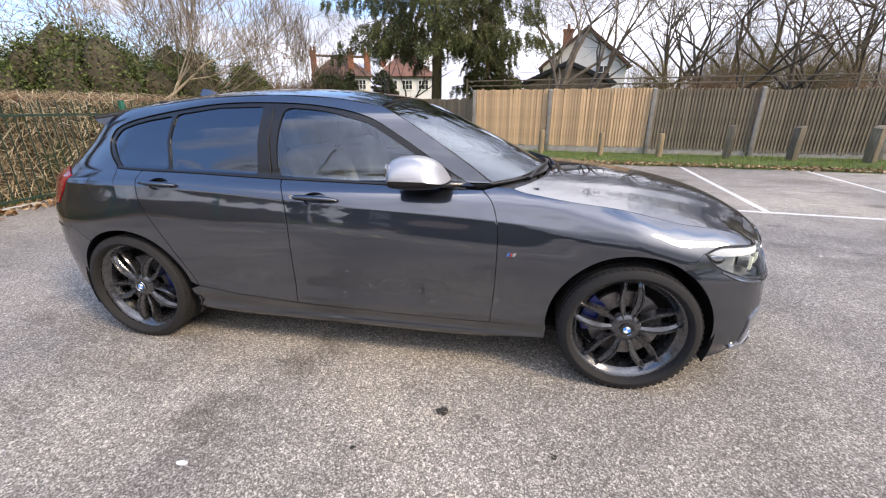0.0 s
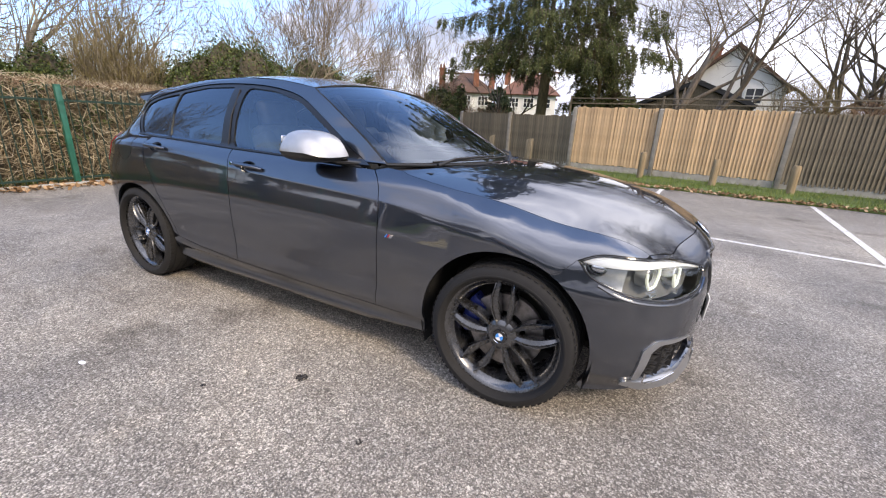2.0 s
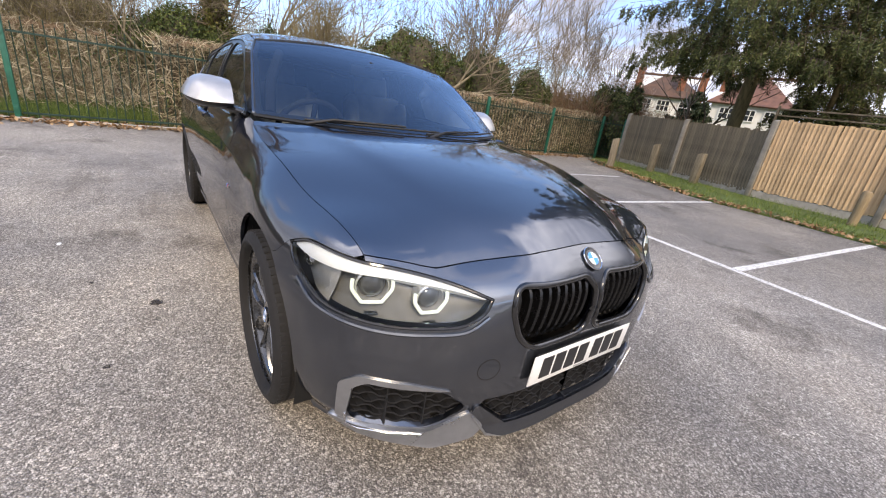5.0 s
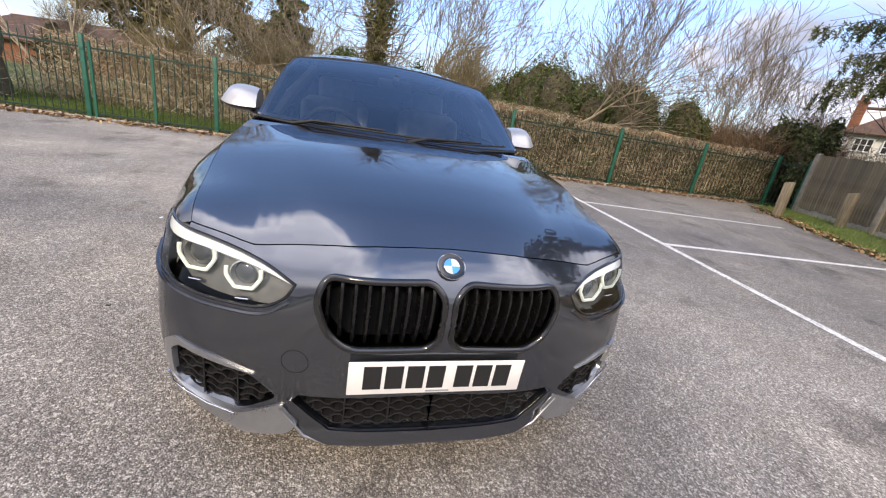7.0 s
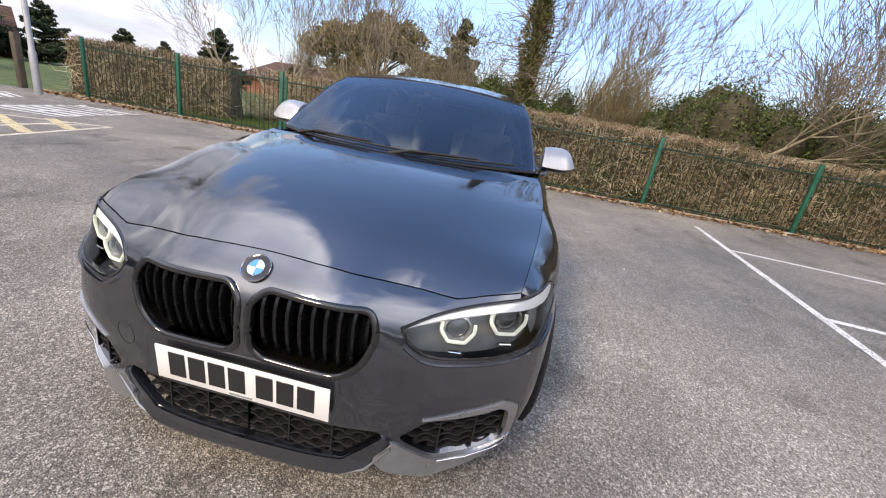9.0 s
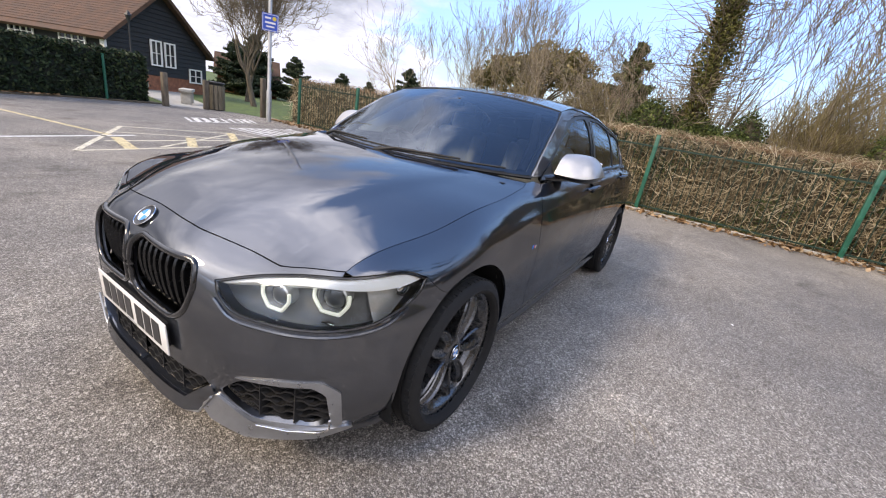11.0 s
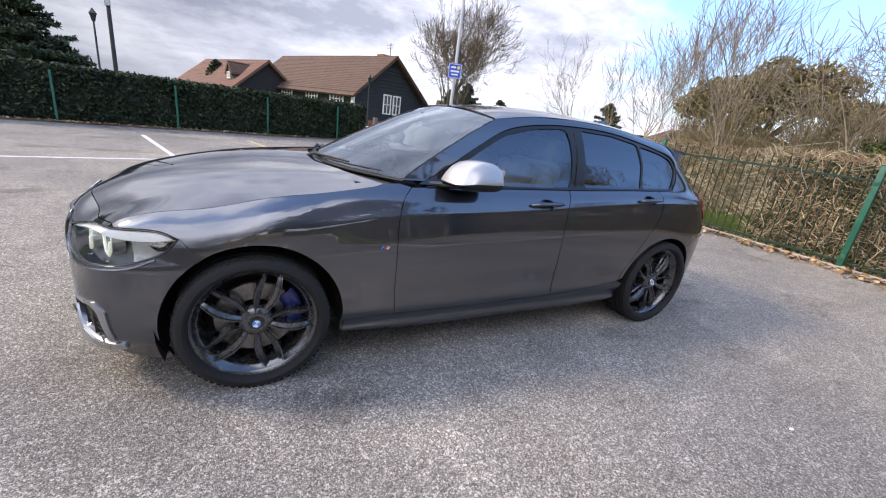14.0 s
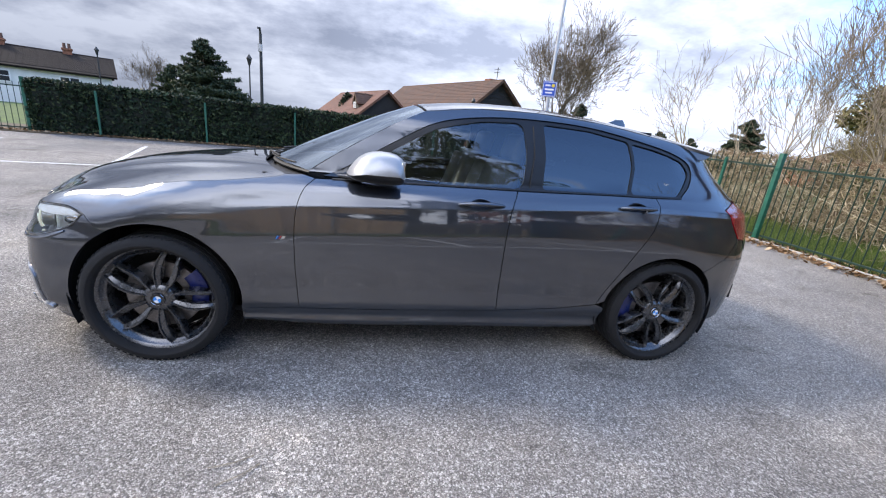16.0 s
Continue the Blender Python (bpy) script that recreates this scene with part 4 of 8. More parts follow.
# tail
TB = XZ((-1.70, .68), (-1.80, .79)) + [(tau_x(-1.96, .765), .765), (TAU_R, .76), (TAU_R, .29)] + XZ((-1.80, .27), (-1.69, .265)) + arch(-1.333, .312, .362, 187, 128, 14)
panel("rear_bumper", flank, TB, PAINT, CAR, step=.035, gap=.0018, sides=(1, -1))
panel("tailgate", flank, [(tau_x(-1.97, .98), .982), (tau_x(-1.87, 1.0), 1.0), (tau_x(-1.80, 1.10), 1.10), (tau_x(-1.70, 1.21), 1.21), (tau_x(-1.64, 1.255), 1.255), (TAU_R, 1.26), (TAU_R, .77), (tau_x(-1.99, .77), .77)], PAINT, CAR, step=.04, gap=.001, sides=(1, -1))
# ---------------------------------------------------------------- the car's fittings
def at(tau, z, lift=0.0):
    p, n = flank(np.array([float(tau)]), np.array([float(z)]))
    return Vector(p[0] + lift * n[0]), Vector(n[0])


def on_line(pts, lift):
    a = np.array(pts, float)
    p, n = flank(a[:, 0], a[:, 1])
    return [Vector(q) for q in p + lift * n]


def flip(points, s):
    return [Vector((p[0], p[1] * s, p[2])) for p in points]


def tube_part(name, points, r, mat, parent, closed=False, n=8, squash=1.0, label=""):
    bm = bmesh.new()
    tube(bm, points, r, n, closed, squash)
    return part(name, bm, mat, parent, label, 50)


# inner shell that closes the body behind its joints, wheel wells and floor
def shell():
    taus, zs = np.linspace(TAU_R, TAU_F, 150), np.linspace(.21, .93, 22)
    T, Z = np.meshgrid(taus, zs, indexing="ij")
    P, N = flank(T.ravel(), Z.ravel())
    P = P - .045 * N
    f = []
    for i in range(len(taus) - 1):
        for j in range(len(zs) - 1):
            k = i * len(zs) + j
            c = P[[k, k + 1, k + len(zs), k + len(zs) + 1]].mean(0)
            if any(math.hypot(c[0] - x, c[2] - .318) < .40 for x in (1.345, -1.345)) and c[1] > .55:
                continue
            if c[0] > .70 and c[2] > .62:
                continue
            if c[0] > 1.6 and (c[2] > .5 or c[1] < .80):
                continue
            if c[0] < -1.5 and .76 < c[2]:
                continue
            f.append((k, k + 1, k + len(zs) + 1, k + len(zs)))
    n = len(P)
    V = np.vstack([P, P * np.array([1, -1, 1])])
    return raw("inner_shell", V, f + [tuple(n + i for i in q[::-1]) for q in f], INNER, CAR)


shell()
bm = bmesh.new()
box(bm, (0, 0, .225), (3.3, 1.46, .03))
box(bm, (1.72, 0, .24), (.5, 1.1, .03))
box(bm, (1.62, 0, .5), (.03, 1.2, .5))
box(bm, (-1.9, 0, .4), (.3, 1.3, .1))
box(bm, (.93, 0, .6), (.03, 1.4, .66))
part("underbody", bm, INNER, CAR)
for cx in (1.337, -1.333):
    for s in (1, -1):
        bm = bmesh.new()
        n, prev = 30, None
        for k in range(n + 1):
            a = math.pi * (-.12 + 1.24 * k / n)
            row = [bm.verts.new((cx + .383 * math.cos(a), s * y, .322 + .383 * math.sin(a))) for y in (.50, .845)]
            row.append(bm.verts.new((cx + .05 * math.cos(a), s * .50, .322 + .05 * math.sin(a))))
            if prev:
                bm.faces.new((prev[0], prev[1], row[1], row[0]))
                bm.faces.new((prev[2], prev[0], row[0], row[2]))
            prev = row
        part("wheel_arch_liner", bm, INNER, CAR)


# wheels
def tyre_mesh(s):
    bm = bmesh.new()
    prof = [(.236, -.19), (.243, -.205), (.262, -.213), (.29, -.212), (.307, -.203), (.314, -.19)]
    y = -.186
    for g in (-.15, -.105, -.06, -.015):
        prof += [(.318, y), (.318, g - .006), (.311, g - .005), (.311, g + .005), (.318, g + .006)]
        y = g + .008
    prof += [(.318, .0), (.315, .012), (.309, .022), (.296, .031), (.284, .034), (.283, .0355), (.277, .0355), (.276, .034), (.270, .031), (.264, .024), (.261, .014), (.257, .006)]
    lathe(bm, [(r, a * s) for r, a in prof], 88)
    return bm


def tread_mesh(s):
    bm = bmesh.new()
    for k in range(66):
        a = 2 * math.pi * k / 66
        for y0, y1 in ((-.19, -.158), (-.01, .018)):
            m = Matrix.Rotation(-a, 3, "Y")
            box(bm, m @ Vector((.3155, s * (y0 + y1) / 2, 0)), (.006, y1 - y0, .018), m)
    return bm


def rim_mesh(s):
    bm = bmesh.new()
    prof = [(.262, .012), (.267, .008), (.266, .001), (.258, -.004), (.251, -.007), (.246, -.013), (.236, -.030), (.228, -.034), (.222, -.05), (.217, -.06), (.214, -.12), (.218, -.18), (.24, -.20)]
    lathe(bm, [(r, a * s) for r, a in prof], 72)
    return bm


def spoke_mesh(s, side):
    """One blade of a double spoke, along +z: a raised outer edge, a hollow face towards its twin."""
    bm = bmesh.new()
    rs = [.040, .058, .078, .10, .125, .152, .178, .204, .226, .243]
    off = [.010, .0155, .0225, .030, .0358, .0385, .0378, .035, .0325, .031]
    half = [.010, .0112, .0130, .0152, .0165, .0165, .0152, .0132, .0112, .0112]
    face = [-.016, -.013, -.009, -.006, -.003, -.001, -.001, -.004, -.011, -.022]
    rings = []
    for r, o, h, f in zip(rs, off, half, face):
        pts = [(-h, f - .050), (-h, f - .020), (-h * .82, f - .015), (h * .25, f - .006), (h * .45, f + .003), (h * .75, f + .004), (h, f - .003), (h * 1.02, f - .050)]
        rings.append([bm.verts.new((side * (o + p), s * q, r)) for p, q in pts])
    for a, b in zip(rings, rings[1:]):
        for k in range(len(a) - 1):
            bm.faces.new((a[k], a[k + 1], b[k + 1], b[k]))
    bm.faces.new(rings[-1])
    return bm


def hub_mesh(s):
    bm = bmesh.new()
    lathe(bm, [(.030, -.010), (.036, -.0085), (.055, -.014), (.068, -.024), (.074, -.055), (.07, -.08)], 40)
    for v in bm.verts:
        v.co.y *= s
    return bm


def caliper_mesh(s, a0, a1):
    bm = bmesh.new()
    secs = [(.125, -.125), (.125, -.072), (.14, -.062), (.185, -.062), (.202, -.072), (.202, -.125)]
    rings = []
    for a in np.radians(np.linspace(a0, a1, 9)):
        rings.append([bm.verts.new((r * math.cos(a), y * s, r * math.sin(a))) for r, y in secs])
    for a, b in zip(rings, rings[1:]):
        for k in range(len(secs)):
            bm.faces.new((a[k], a[(k + 1) % len(secs)], b[(k + 1) % len(secs)], b[k]))
    bm.faces.new(rings[0])
    bm.faces.new(rings[-1])
    return bm


def disc_face(bm, r, y, n=32, a0=0, a1=2 * math.pi, r0=0.0):
    """A flat sector facing +-y."""
    prev = None
    for k in range(n + 1):
        t = a0 + (a1 - a0) * k / n
        row = [bm.verts.new((r0 * math.cos(t), y, r0 * math.sin(t))), bm.verts.new((r * math.cos(t), y, r * math.sin(t)))]
        if prev:
            bm.faces.new((prev[0], prev[1], row[1], row[0]))
        prev = row


def badge(name, radius, parent, place, along, up=Vector((0, 0, 1)), turn=0.0):
    """Round badge: dark ring, bright rims, four blue and white quarters, facing along."""
    z = Vector(along).normalized()
    x = up.cross(z).normalized()
    y = z.cross(x)
    m = Matrix((x, z, y)).transposed().to_4x4()
    m.translation = Vector(place)
    bm = bmesh.new()
    lathe(bm, [(radius * .97, -.004), (radius, -.001), (radius, .0015), (radius * .96, .003), (radius * .92, .0022), (radius * .62, .0022), (radius * .60, .0032), (radius * .56, .0032), (radius * .54, .002)], 40)
    disc_face(bm, radius * .55, .0015)
    base = part(name, bm, GLOSS_BLACK, parent, "round badge with blue and white quarters")
    base.matrix_basis = m
    for nm, r0, r1 in (("outer_rim", .93, 1.0), ("inner_rim", .545, .60)):
        bm = bmesh.new()
        lathe(bm, [(radius * r0, .0025), (radius * (r0 + r1) / 2, .0042), (radius * r1, .0025)], 40)
        part(nm, bm, CHROME, base)
    for k in range(4):
        bm = bmesh.new()
        disc_face(bm, radius * .55, .0034, 8, k * math.pi / 2 + turn, (k + 1) * math.pi / 2 + turn)
        part("badge_quarter", bm, LOGO_WHITE if k % 2 == 0 else LOGO_BLUE, base)
    return base


def wheel(x, s, spin, cal):
    place = Vector((x, s * .853, .318))
    w = part("wheel", rim_mesh(s), RIM, CAR, "dark grey ten-spoke alloy wheel")
    w.location = place
    part("tyre", tyre_mesh(s), TYRE, w, "black low-profile tyre", 30)
    tagged(part("tread", tread_mesh(s), TYRE, w), kind="stuff")
    part("hub", hub_mesh(s), RIM, w)
    for k in range(5):
        for side in (1, -1):
            o = part("spoke", spoke_mesh(s, side), RIM, w, "", 20)
            o.rotation_euler = (0, radians(spin + 72 * k), 0)
        a = radians(spin + 36 + 72 * k)
        bm = bmesh.new()
        lathe(bm, [(.0135, -.04), (.0135, -.022), (.010, -.020), (.010, -.030), (.0, -.030)], 14)
        for v in bm.verts:
            v.co.y *= s
            v.co += Vector((.052 * math.sin(a), 0, .052 * math.cos(a)))
        part("wheel_bolt", bm, DARK_STEEL, w)
    bm = bmesh.new()
    lathe(bm, [(.085, -.09), (.09, -.075), (.168, -.075), (.170, -.079), (.170, -.097), (.09, -.1)], 56)
    for v in bm.verts:
        v.co.y *= s
    part("brake_disc", bm, STEEL, w)
    part("brake_caliper", caliper_mesh(s, *cal), BLUE, w, "blue painted brake caliper")
    badge("centre_cap", .031, w, (0, s * -.006, 0), (0, s, 0), turn=radians(25))
    bm = bmesh.new()
    lathe(bm, [(.08, -.17), (.215, -.16), (.0, -.2)], 32)
    for v in bm.verts:
        v.co.y *= s
    part("dust_shield", bm, INNER, w)


for s in (1, -1):
    wheel(1.345, s, 0 if s < 0 else 54, (138, 195))
    wheel(-1.345, s, 40 if s < 0 else 48, (-22, 30))

# kidney grilles
for s in (1, -1):
    loop = resample(YZ(*KID), .02)
    frame_ob = tube_part("grille_surround", flip(on_line(loop, -.003), s), .0105, GLOSS_BLACK, CAR, True, 10, label="gloss black grille surround")
    panel("grille_backing", flank, YZ(*KID), INNER, CAR, step=.05, lift=-.075, flange=0, sides=(s,))
    ys = np.linspace(.043, .325, 9)
    loop_yz = np.array(KID)
    for y in ys:
        zz = []
        for (y0, z0), (y1, z1) in zip(loop_yz, np.roll(loop_yz, -1, 0)):
            if (y0 - y) * (y1 - y) < 0:
                zz.append(z0 + (z1 - z0) * (y - y0) / (y1 - y0))
        lo, hi = min(zz), max(zz)
        bm, prev = bmesh.new(), None
        for z in np.linspace(lo, hi, 9):
            p, _ = at(tau_y(y, z), z)
            t = (z - lo) / (hi - lo)
            dep = -.012 - .022 * (1 - t) - .012 * abs(2 * t - 1) ** 3
            row = [bm.verts.new((p.x + dep + a, s * (p.y + b), z)) for a, b in ((0, -.0062), (.006, -.002), (.002, .0050), (-.045, .0065), (-.045, -.0065))]
            if prev:
                for k in range(5):
                    bm.faces.new((prev[k], prev[(k + 1) % 5], row[(k + 1) % 5], row[k]))
            prev = row
        part("grille_slat", bm, SLAT_BLACK, frame_ob)
    for k in range(8):
        z = .565 + .007 * k
        bm = bmesh.new()
        box(bm, (2.01, s * .15, z), (.006, .24, .0028))
        part("radiator_fin", bm, PLASTIC, frame_ob)

def flared(z0, k, base):
    """The flank, leaning further out the lower it is."""

    def points(tau, z):
        p, n = flank(tau, z)
        h = n * np.array([1, 1, 0])
        h /= np.linalg.norm(h, axis=1)[:, None]
        return p + h * (base + k * np.clip(z0 - z, 0, 1))[:, None]

    def surf(tau, z):
        tau = np.clip(tau, XF, TAU_F)
        p, n = with_normals(points, tau, z, .003)
        _, m = flank(tau, z)
        n = n * np.where((n * m).sum(1) < 0, -1, 1)[:, None]
        end = tau > TAU_F - 1e-6
        n[end, 1] = 0
        return p, n

    return surf


# honeycomb strips of the lower grilles
def honeycomb(rows, y0f, y1f, depth, s, parent):
    for j, z in enumerate(rows):
        y0, y1 = y0f(z), y1f(z)
        if y1 - y0 < .03:
            continue
        bm, prev = bmesh.new(), None
        cell = .060
        for k in range(int((y1 - y0) / (cell / 8)) + 1):
            y = y0 + k * cell / 8
            ph = (k + 4 * (j % 2)) % 8
            dz = (.0052, .0052, .0052, .001, -.0052, -.0052, -.0052, .001)[ph]
            p, n = at(tau_y(max(y, .002), z), z)
            row = [bm.verts.new((p.x - depth + a, s * y, z + dz + b)) for a, b in ((0, -.0028), (0, .0028), (-.03, .0045), (-.03, -.0045))]
            if prev:
                for q in range(4):
                    bm.faces.new((prev[q], prev[(q + 1) % 4], row[(q + 1) % 4], row[q]))
            prev = row
        part("grille_bar", bm, PLASTIC, parent, "", 20)


for s in (1, -1):
    low = panel("lower_grille_backing", flank, [(TAU_F, .212)] + YZ((.30, .222), (.405, .312), (.39, .33)) + [(TAU_F, .335)], INNER, CAR, step=.05, lift=-.06, flange=0, sides=(s,))
    honeycomb(np.arange(.228, .335, .0235), lambda z: .0, lambda z: .292 + (z - .222) * 1.08, .018, s, low)
    for y in (.0, .13, .26):
        bm = bmesh.new()
        p, _ = at(tau_y(max(y, .003), .27), .27)
        box(bm, (p.x - .03, s * y, .275), (.03, .004, .105))
        part("grille_upright", bm, PLASTIC, low)
    air = panel("air_intake_backing", flank, YZ(*INTAKE), INNER, CAR, step=.05, lift=-.06, flange=0, sides=(s,))
    honeycomb(np.arange(.256, .40, .0245), lambda z: .475 + max(0, (z - .33) * 1.7) if z > .33 else .455 + max(0, (.30 - z) * 1.7), lambda z: .745, .02, s, air)
    for y in (.56, .66):
        bm = bmesh.new()
        p, _ = at(tau_y(y, .31), .31)
        box(bm, (p.x - .03, s * y, .315), (.03, .004, .13))
        part("grille_upright", bm, PLASTIC, air)
    # bright frame: top blade, outer upright, lower splitter
    top_blade = [(.50, .381), (.60, .392), (.72, .408), (.748, .384), (.752, .30), (.752, .255), (.772, .262), (.776, .394), (.738, .428), (.62, .412)]
    panel("intake_frame", flank, YZ(*rounded(top_blade, .012, 4)), FERRIC, CAR, step=.03, lift=.006, flange=.016, sides=(s,), label="satin grey air intake frame")
    blade = [(.778, .252), (.768, .228), (.69, .188), (.52, .168), (.412, .198), (.382, .235), (.43, .292), (.455, .285), (.55, .229), (.715, .236)]
    panel("splitter_blade", flared(.26, .30, .004), YZ(*rounded(blade, .012, 4)), FERRIC, CAR, step=.03, lift=.004, flange=.02, sides=(s,), label="satin grey front splitter blade")
    edge = [(.56, .233), (.64, .233), (.715, .240), (.746, .262), (.752, .30)]
    tube_part("intake_edge", flip(on_line(YZ(*edge), .019), s), .0035, CHROME, CAR)
# centre lip with a bright lower edge
lip_loop = [(TAU_F, .166)] + YZ((.15, .166), (.30, .172), (.365, .20), (.43, .288), (.418, .312), (.405, .312), (.30, .220)) + [(TAU_F, .210)]
panel("front_lip", flared(.23, .35, .003), lip_loop, PAINT, CAR, step=.03, lift=.004, flange=.03, sides=(1, -1), label="dark grey front lip")
for s in (1, -1):
    tube_part("lip_edge", flip(on_line([(TAU_F, .167)] + YZ((.15, .167), (.30, .173), (.365, .201), (.43, .289)), .020), s), .004, FERRIC, CAR)

# number plate with plain bars
pl = bmesh.new()
pz = .416
box(pl, (0, 0, 0), (.005, .522, .112), None, .002, 2)
plate = part("number_plate", pl, PLATE_WHITE, CAR, "white number plate with black bars")
plate.matrix_basis = pose(2.116, 0, pz, 0, 3.0, 0)
y = -.219
for k in range(7):
    if k == 4:
        y += .022
    bm = bmesh.new()
    box(bm, (.0035, y + .025, .003), (.002, .050, .079), None, .0005)
    part("plate_bar", bm, PLATE_BLACK, plate)
    y += .061
bm = bmesh.new()
box(bm, (.0035, 0, -.047), (.002, .07, .005))
part("maker_bar", bm, GALV, plate)
bm = bmesh.new()
box(bm, (2.085, 0, pz), (.05, .46, .09), None, .004)
part("plate_holder", bm, PLASTIC, CAR)

# nose badge, towing cover, wing badges, filler flap
p, n = at(TAU_F, .735, .004)
badge("nose_badge", .041, CAR, p, n)


def ring_on(tau, z, r, lift, s, n=36):
    c, nn = at(tau, z)
    return flip(on_line([(tau + r * math.cos(t) / (math.hypot(c.x - XF, c.y) / LA if tau > XF else 1), z + r * math.sin(t)) for t in np.linspace(0, 2 * math.pi, n, endpoint=False)], lift), s)


tube_part("towing_cover_joint", ring_on(tau_y(.402, .443), .443, .036, -.0004, -1), .0013, INNER, CAR, True, 6)
tube_part("filler_flap_joint", ring_on(-1.41, .915, .088, -.0004, -1), .0018, INNER, CAR, True, 6)
for s in (1, -1):
    for k, (dx, mat) in enumerate(((-.012, LOGO_BLUE), (-.005, BADGE_NAVY), (.002, BADGE_RED), (.016, CHROME))):
        w = .004 if k < 3 else .016
        lp = [(.785 - s * 0 + dx - w / 2 * 1.0 + d, .668 + e) for d, e in ((-.005, -.008), (w - .005, -.008), (w + .004, .008), (.004, .008))]
        lp = [(.785 + (q[0] - .785) * (1 if s > 0 else -1) * -1, q[1]) for q in lp]
        panel("wing_badge", flank, XZ(*lp), mat, CAR, step=.01, lift=.003, flange=.003, sides=(s,))

# headlamps
for s in (1, -1):
    hl = panel("headlamp", flank, HEAD, LENS, CAR, step=.03, gap=.006, lift=-.001, flange=0, sides=(s,), label="clear headlamp with lit white light rings")
    panel("lamp_bowl", flank, HEAD, LAMP_INNER, hl, step=.04, lift=-.07, gap=-.004, flange=-.07, sides=(s,))
    brow_low = smooth_line(YZ((.425, .652), (.50, .669), (.60, .685), (.68, .694)) + XZ((1.79, .692), (1.70, .696), (1.63, .707)), 24).tolist()
    hi_ = [q for q in HEAD_TOP]
    # brow strip, its sky reflection given as emission
    panel("lamp_brow", flank, hi_[1:-1] + brow_low[::-1], LAMP_BROW, hl, step=.03, gap=.004, lift=-.008, flange=.03, sides=(s,), label="pale lamp brow with its sky reflection put in as glow")
    # dark gasket round the lens
    tube_part("lamp_gasket", flip(on_line(resample(inset_loop(HEAD, .004), .02), -.002), s), .0045, GLOSS_BLACK, hl, True, 6)
    low_edge = smooth_line(YZ((.424, .612), (.49, .571), (.59, .564), (.678, .565), (.763, .575)) + XZ((1.78, .594), (1.69, .632)), 24).tolist()
    tube_part("lamp_lip", flip(on_line(low_edge, .001), s), .006, PAINT, hl, False, 6)
    for yc, zc, R in ((.563, .651, .048), (.708, .664, .055)):
        p, n = at(tau_y(yc, zc), zc, -.030)
        f = Vector((.93, .36, .05)).normalized() if yc > .6 else Vector((.97, .22, .05)).normalized()
        side = Vector((0, 0, 1)).cross(f).normalized()
        up = f.cross(side)
        pts = [p + R * (a * side + b * up) for a, b in ((-.97, .42), (-.99, .1), (-.93, -.18), (-.56, -.70), (-.40, -.78), (.40, -.78), (.56, -.70), (.93, -.18), (.99, .1), (.97, .42))]
        ring = tube_part("light_ring", flip([Vector(q) for q in smooth_line([tuple(q) for q in pts], 40)], s), .0055, LAMP_GLOW, hl, False, 8, label="lit white light ring")
        bm = bmesh.new()
        lathe(bm, [(R * .86, -.05), (R * .86, -.008), (R * .78, -.004), (R * .72, -.014), (R * .66, -.03)], 28)
        m = Matrix((side, f, up)).transposed().to_4x4()
        m.translation = p
        bm.transform(m)
        for v in bm.verts:
            v.co.y *= s
        part("lamp_barrel", bm, LAMP_BRIGHT, hl)
        bm = bmesh.new()
        bmesh.ops.create_uvsphere(bm, u_segments=20, v_segments=12, radius=R * .68)
        for v in bm.verts:
            v.co = m @ Vector((v.co.x, v.co.y * .5 - .022, v.co.z))
            v.co.y *= s
        part("lamp_lens", bm, LAMP_DARK, hl)
        bm = bmesh.new()
        q = p - up * (R + .022) + f * .005
        box(bm, (0, 0, .004), (.040, .016, .005), None, .002)
        for v in bm.verts:
            v.co = m.to_3x3() @ v.co + q
            v.co.y *= s
        part("lamp_trim", bm, CHROME, hl)
    outer = XZ((1.80, .69), (1.70, .695), (1.635, .700), (1.665, .66), (1.73, .618), (1.79, .595))
    panel("outer_reflector", flank, outer, LAMP_BRIGHT, hl, step=.03, lift=-.045, flange=.0, sides=(s,), label="bright outer lamp reflector")
    bm = bmesh.new()
    q, n = at(tau_x(1.68, .69), .69, -.03)
    bmesh.ops.create_uvsphere(bm, u_segments=16, v_segments=10, radius=.026)
    for v in bm.verts:
        v.co = Vector((v.co.x * 1.4, v.co.y * .5, v.co.z)) + q
        v.co.y *= s
    part("indicator_reflector", bm, CHROME, hl)

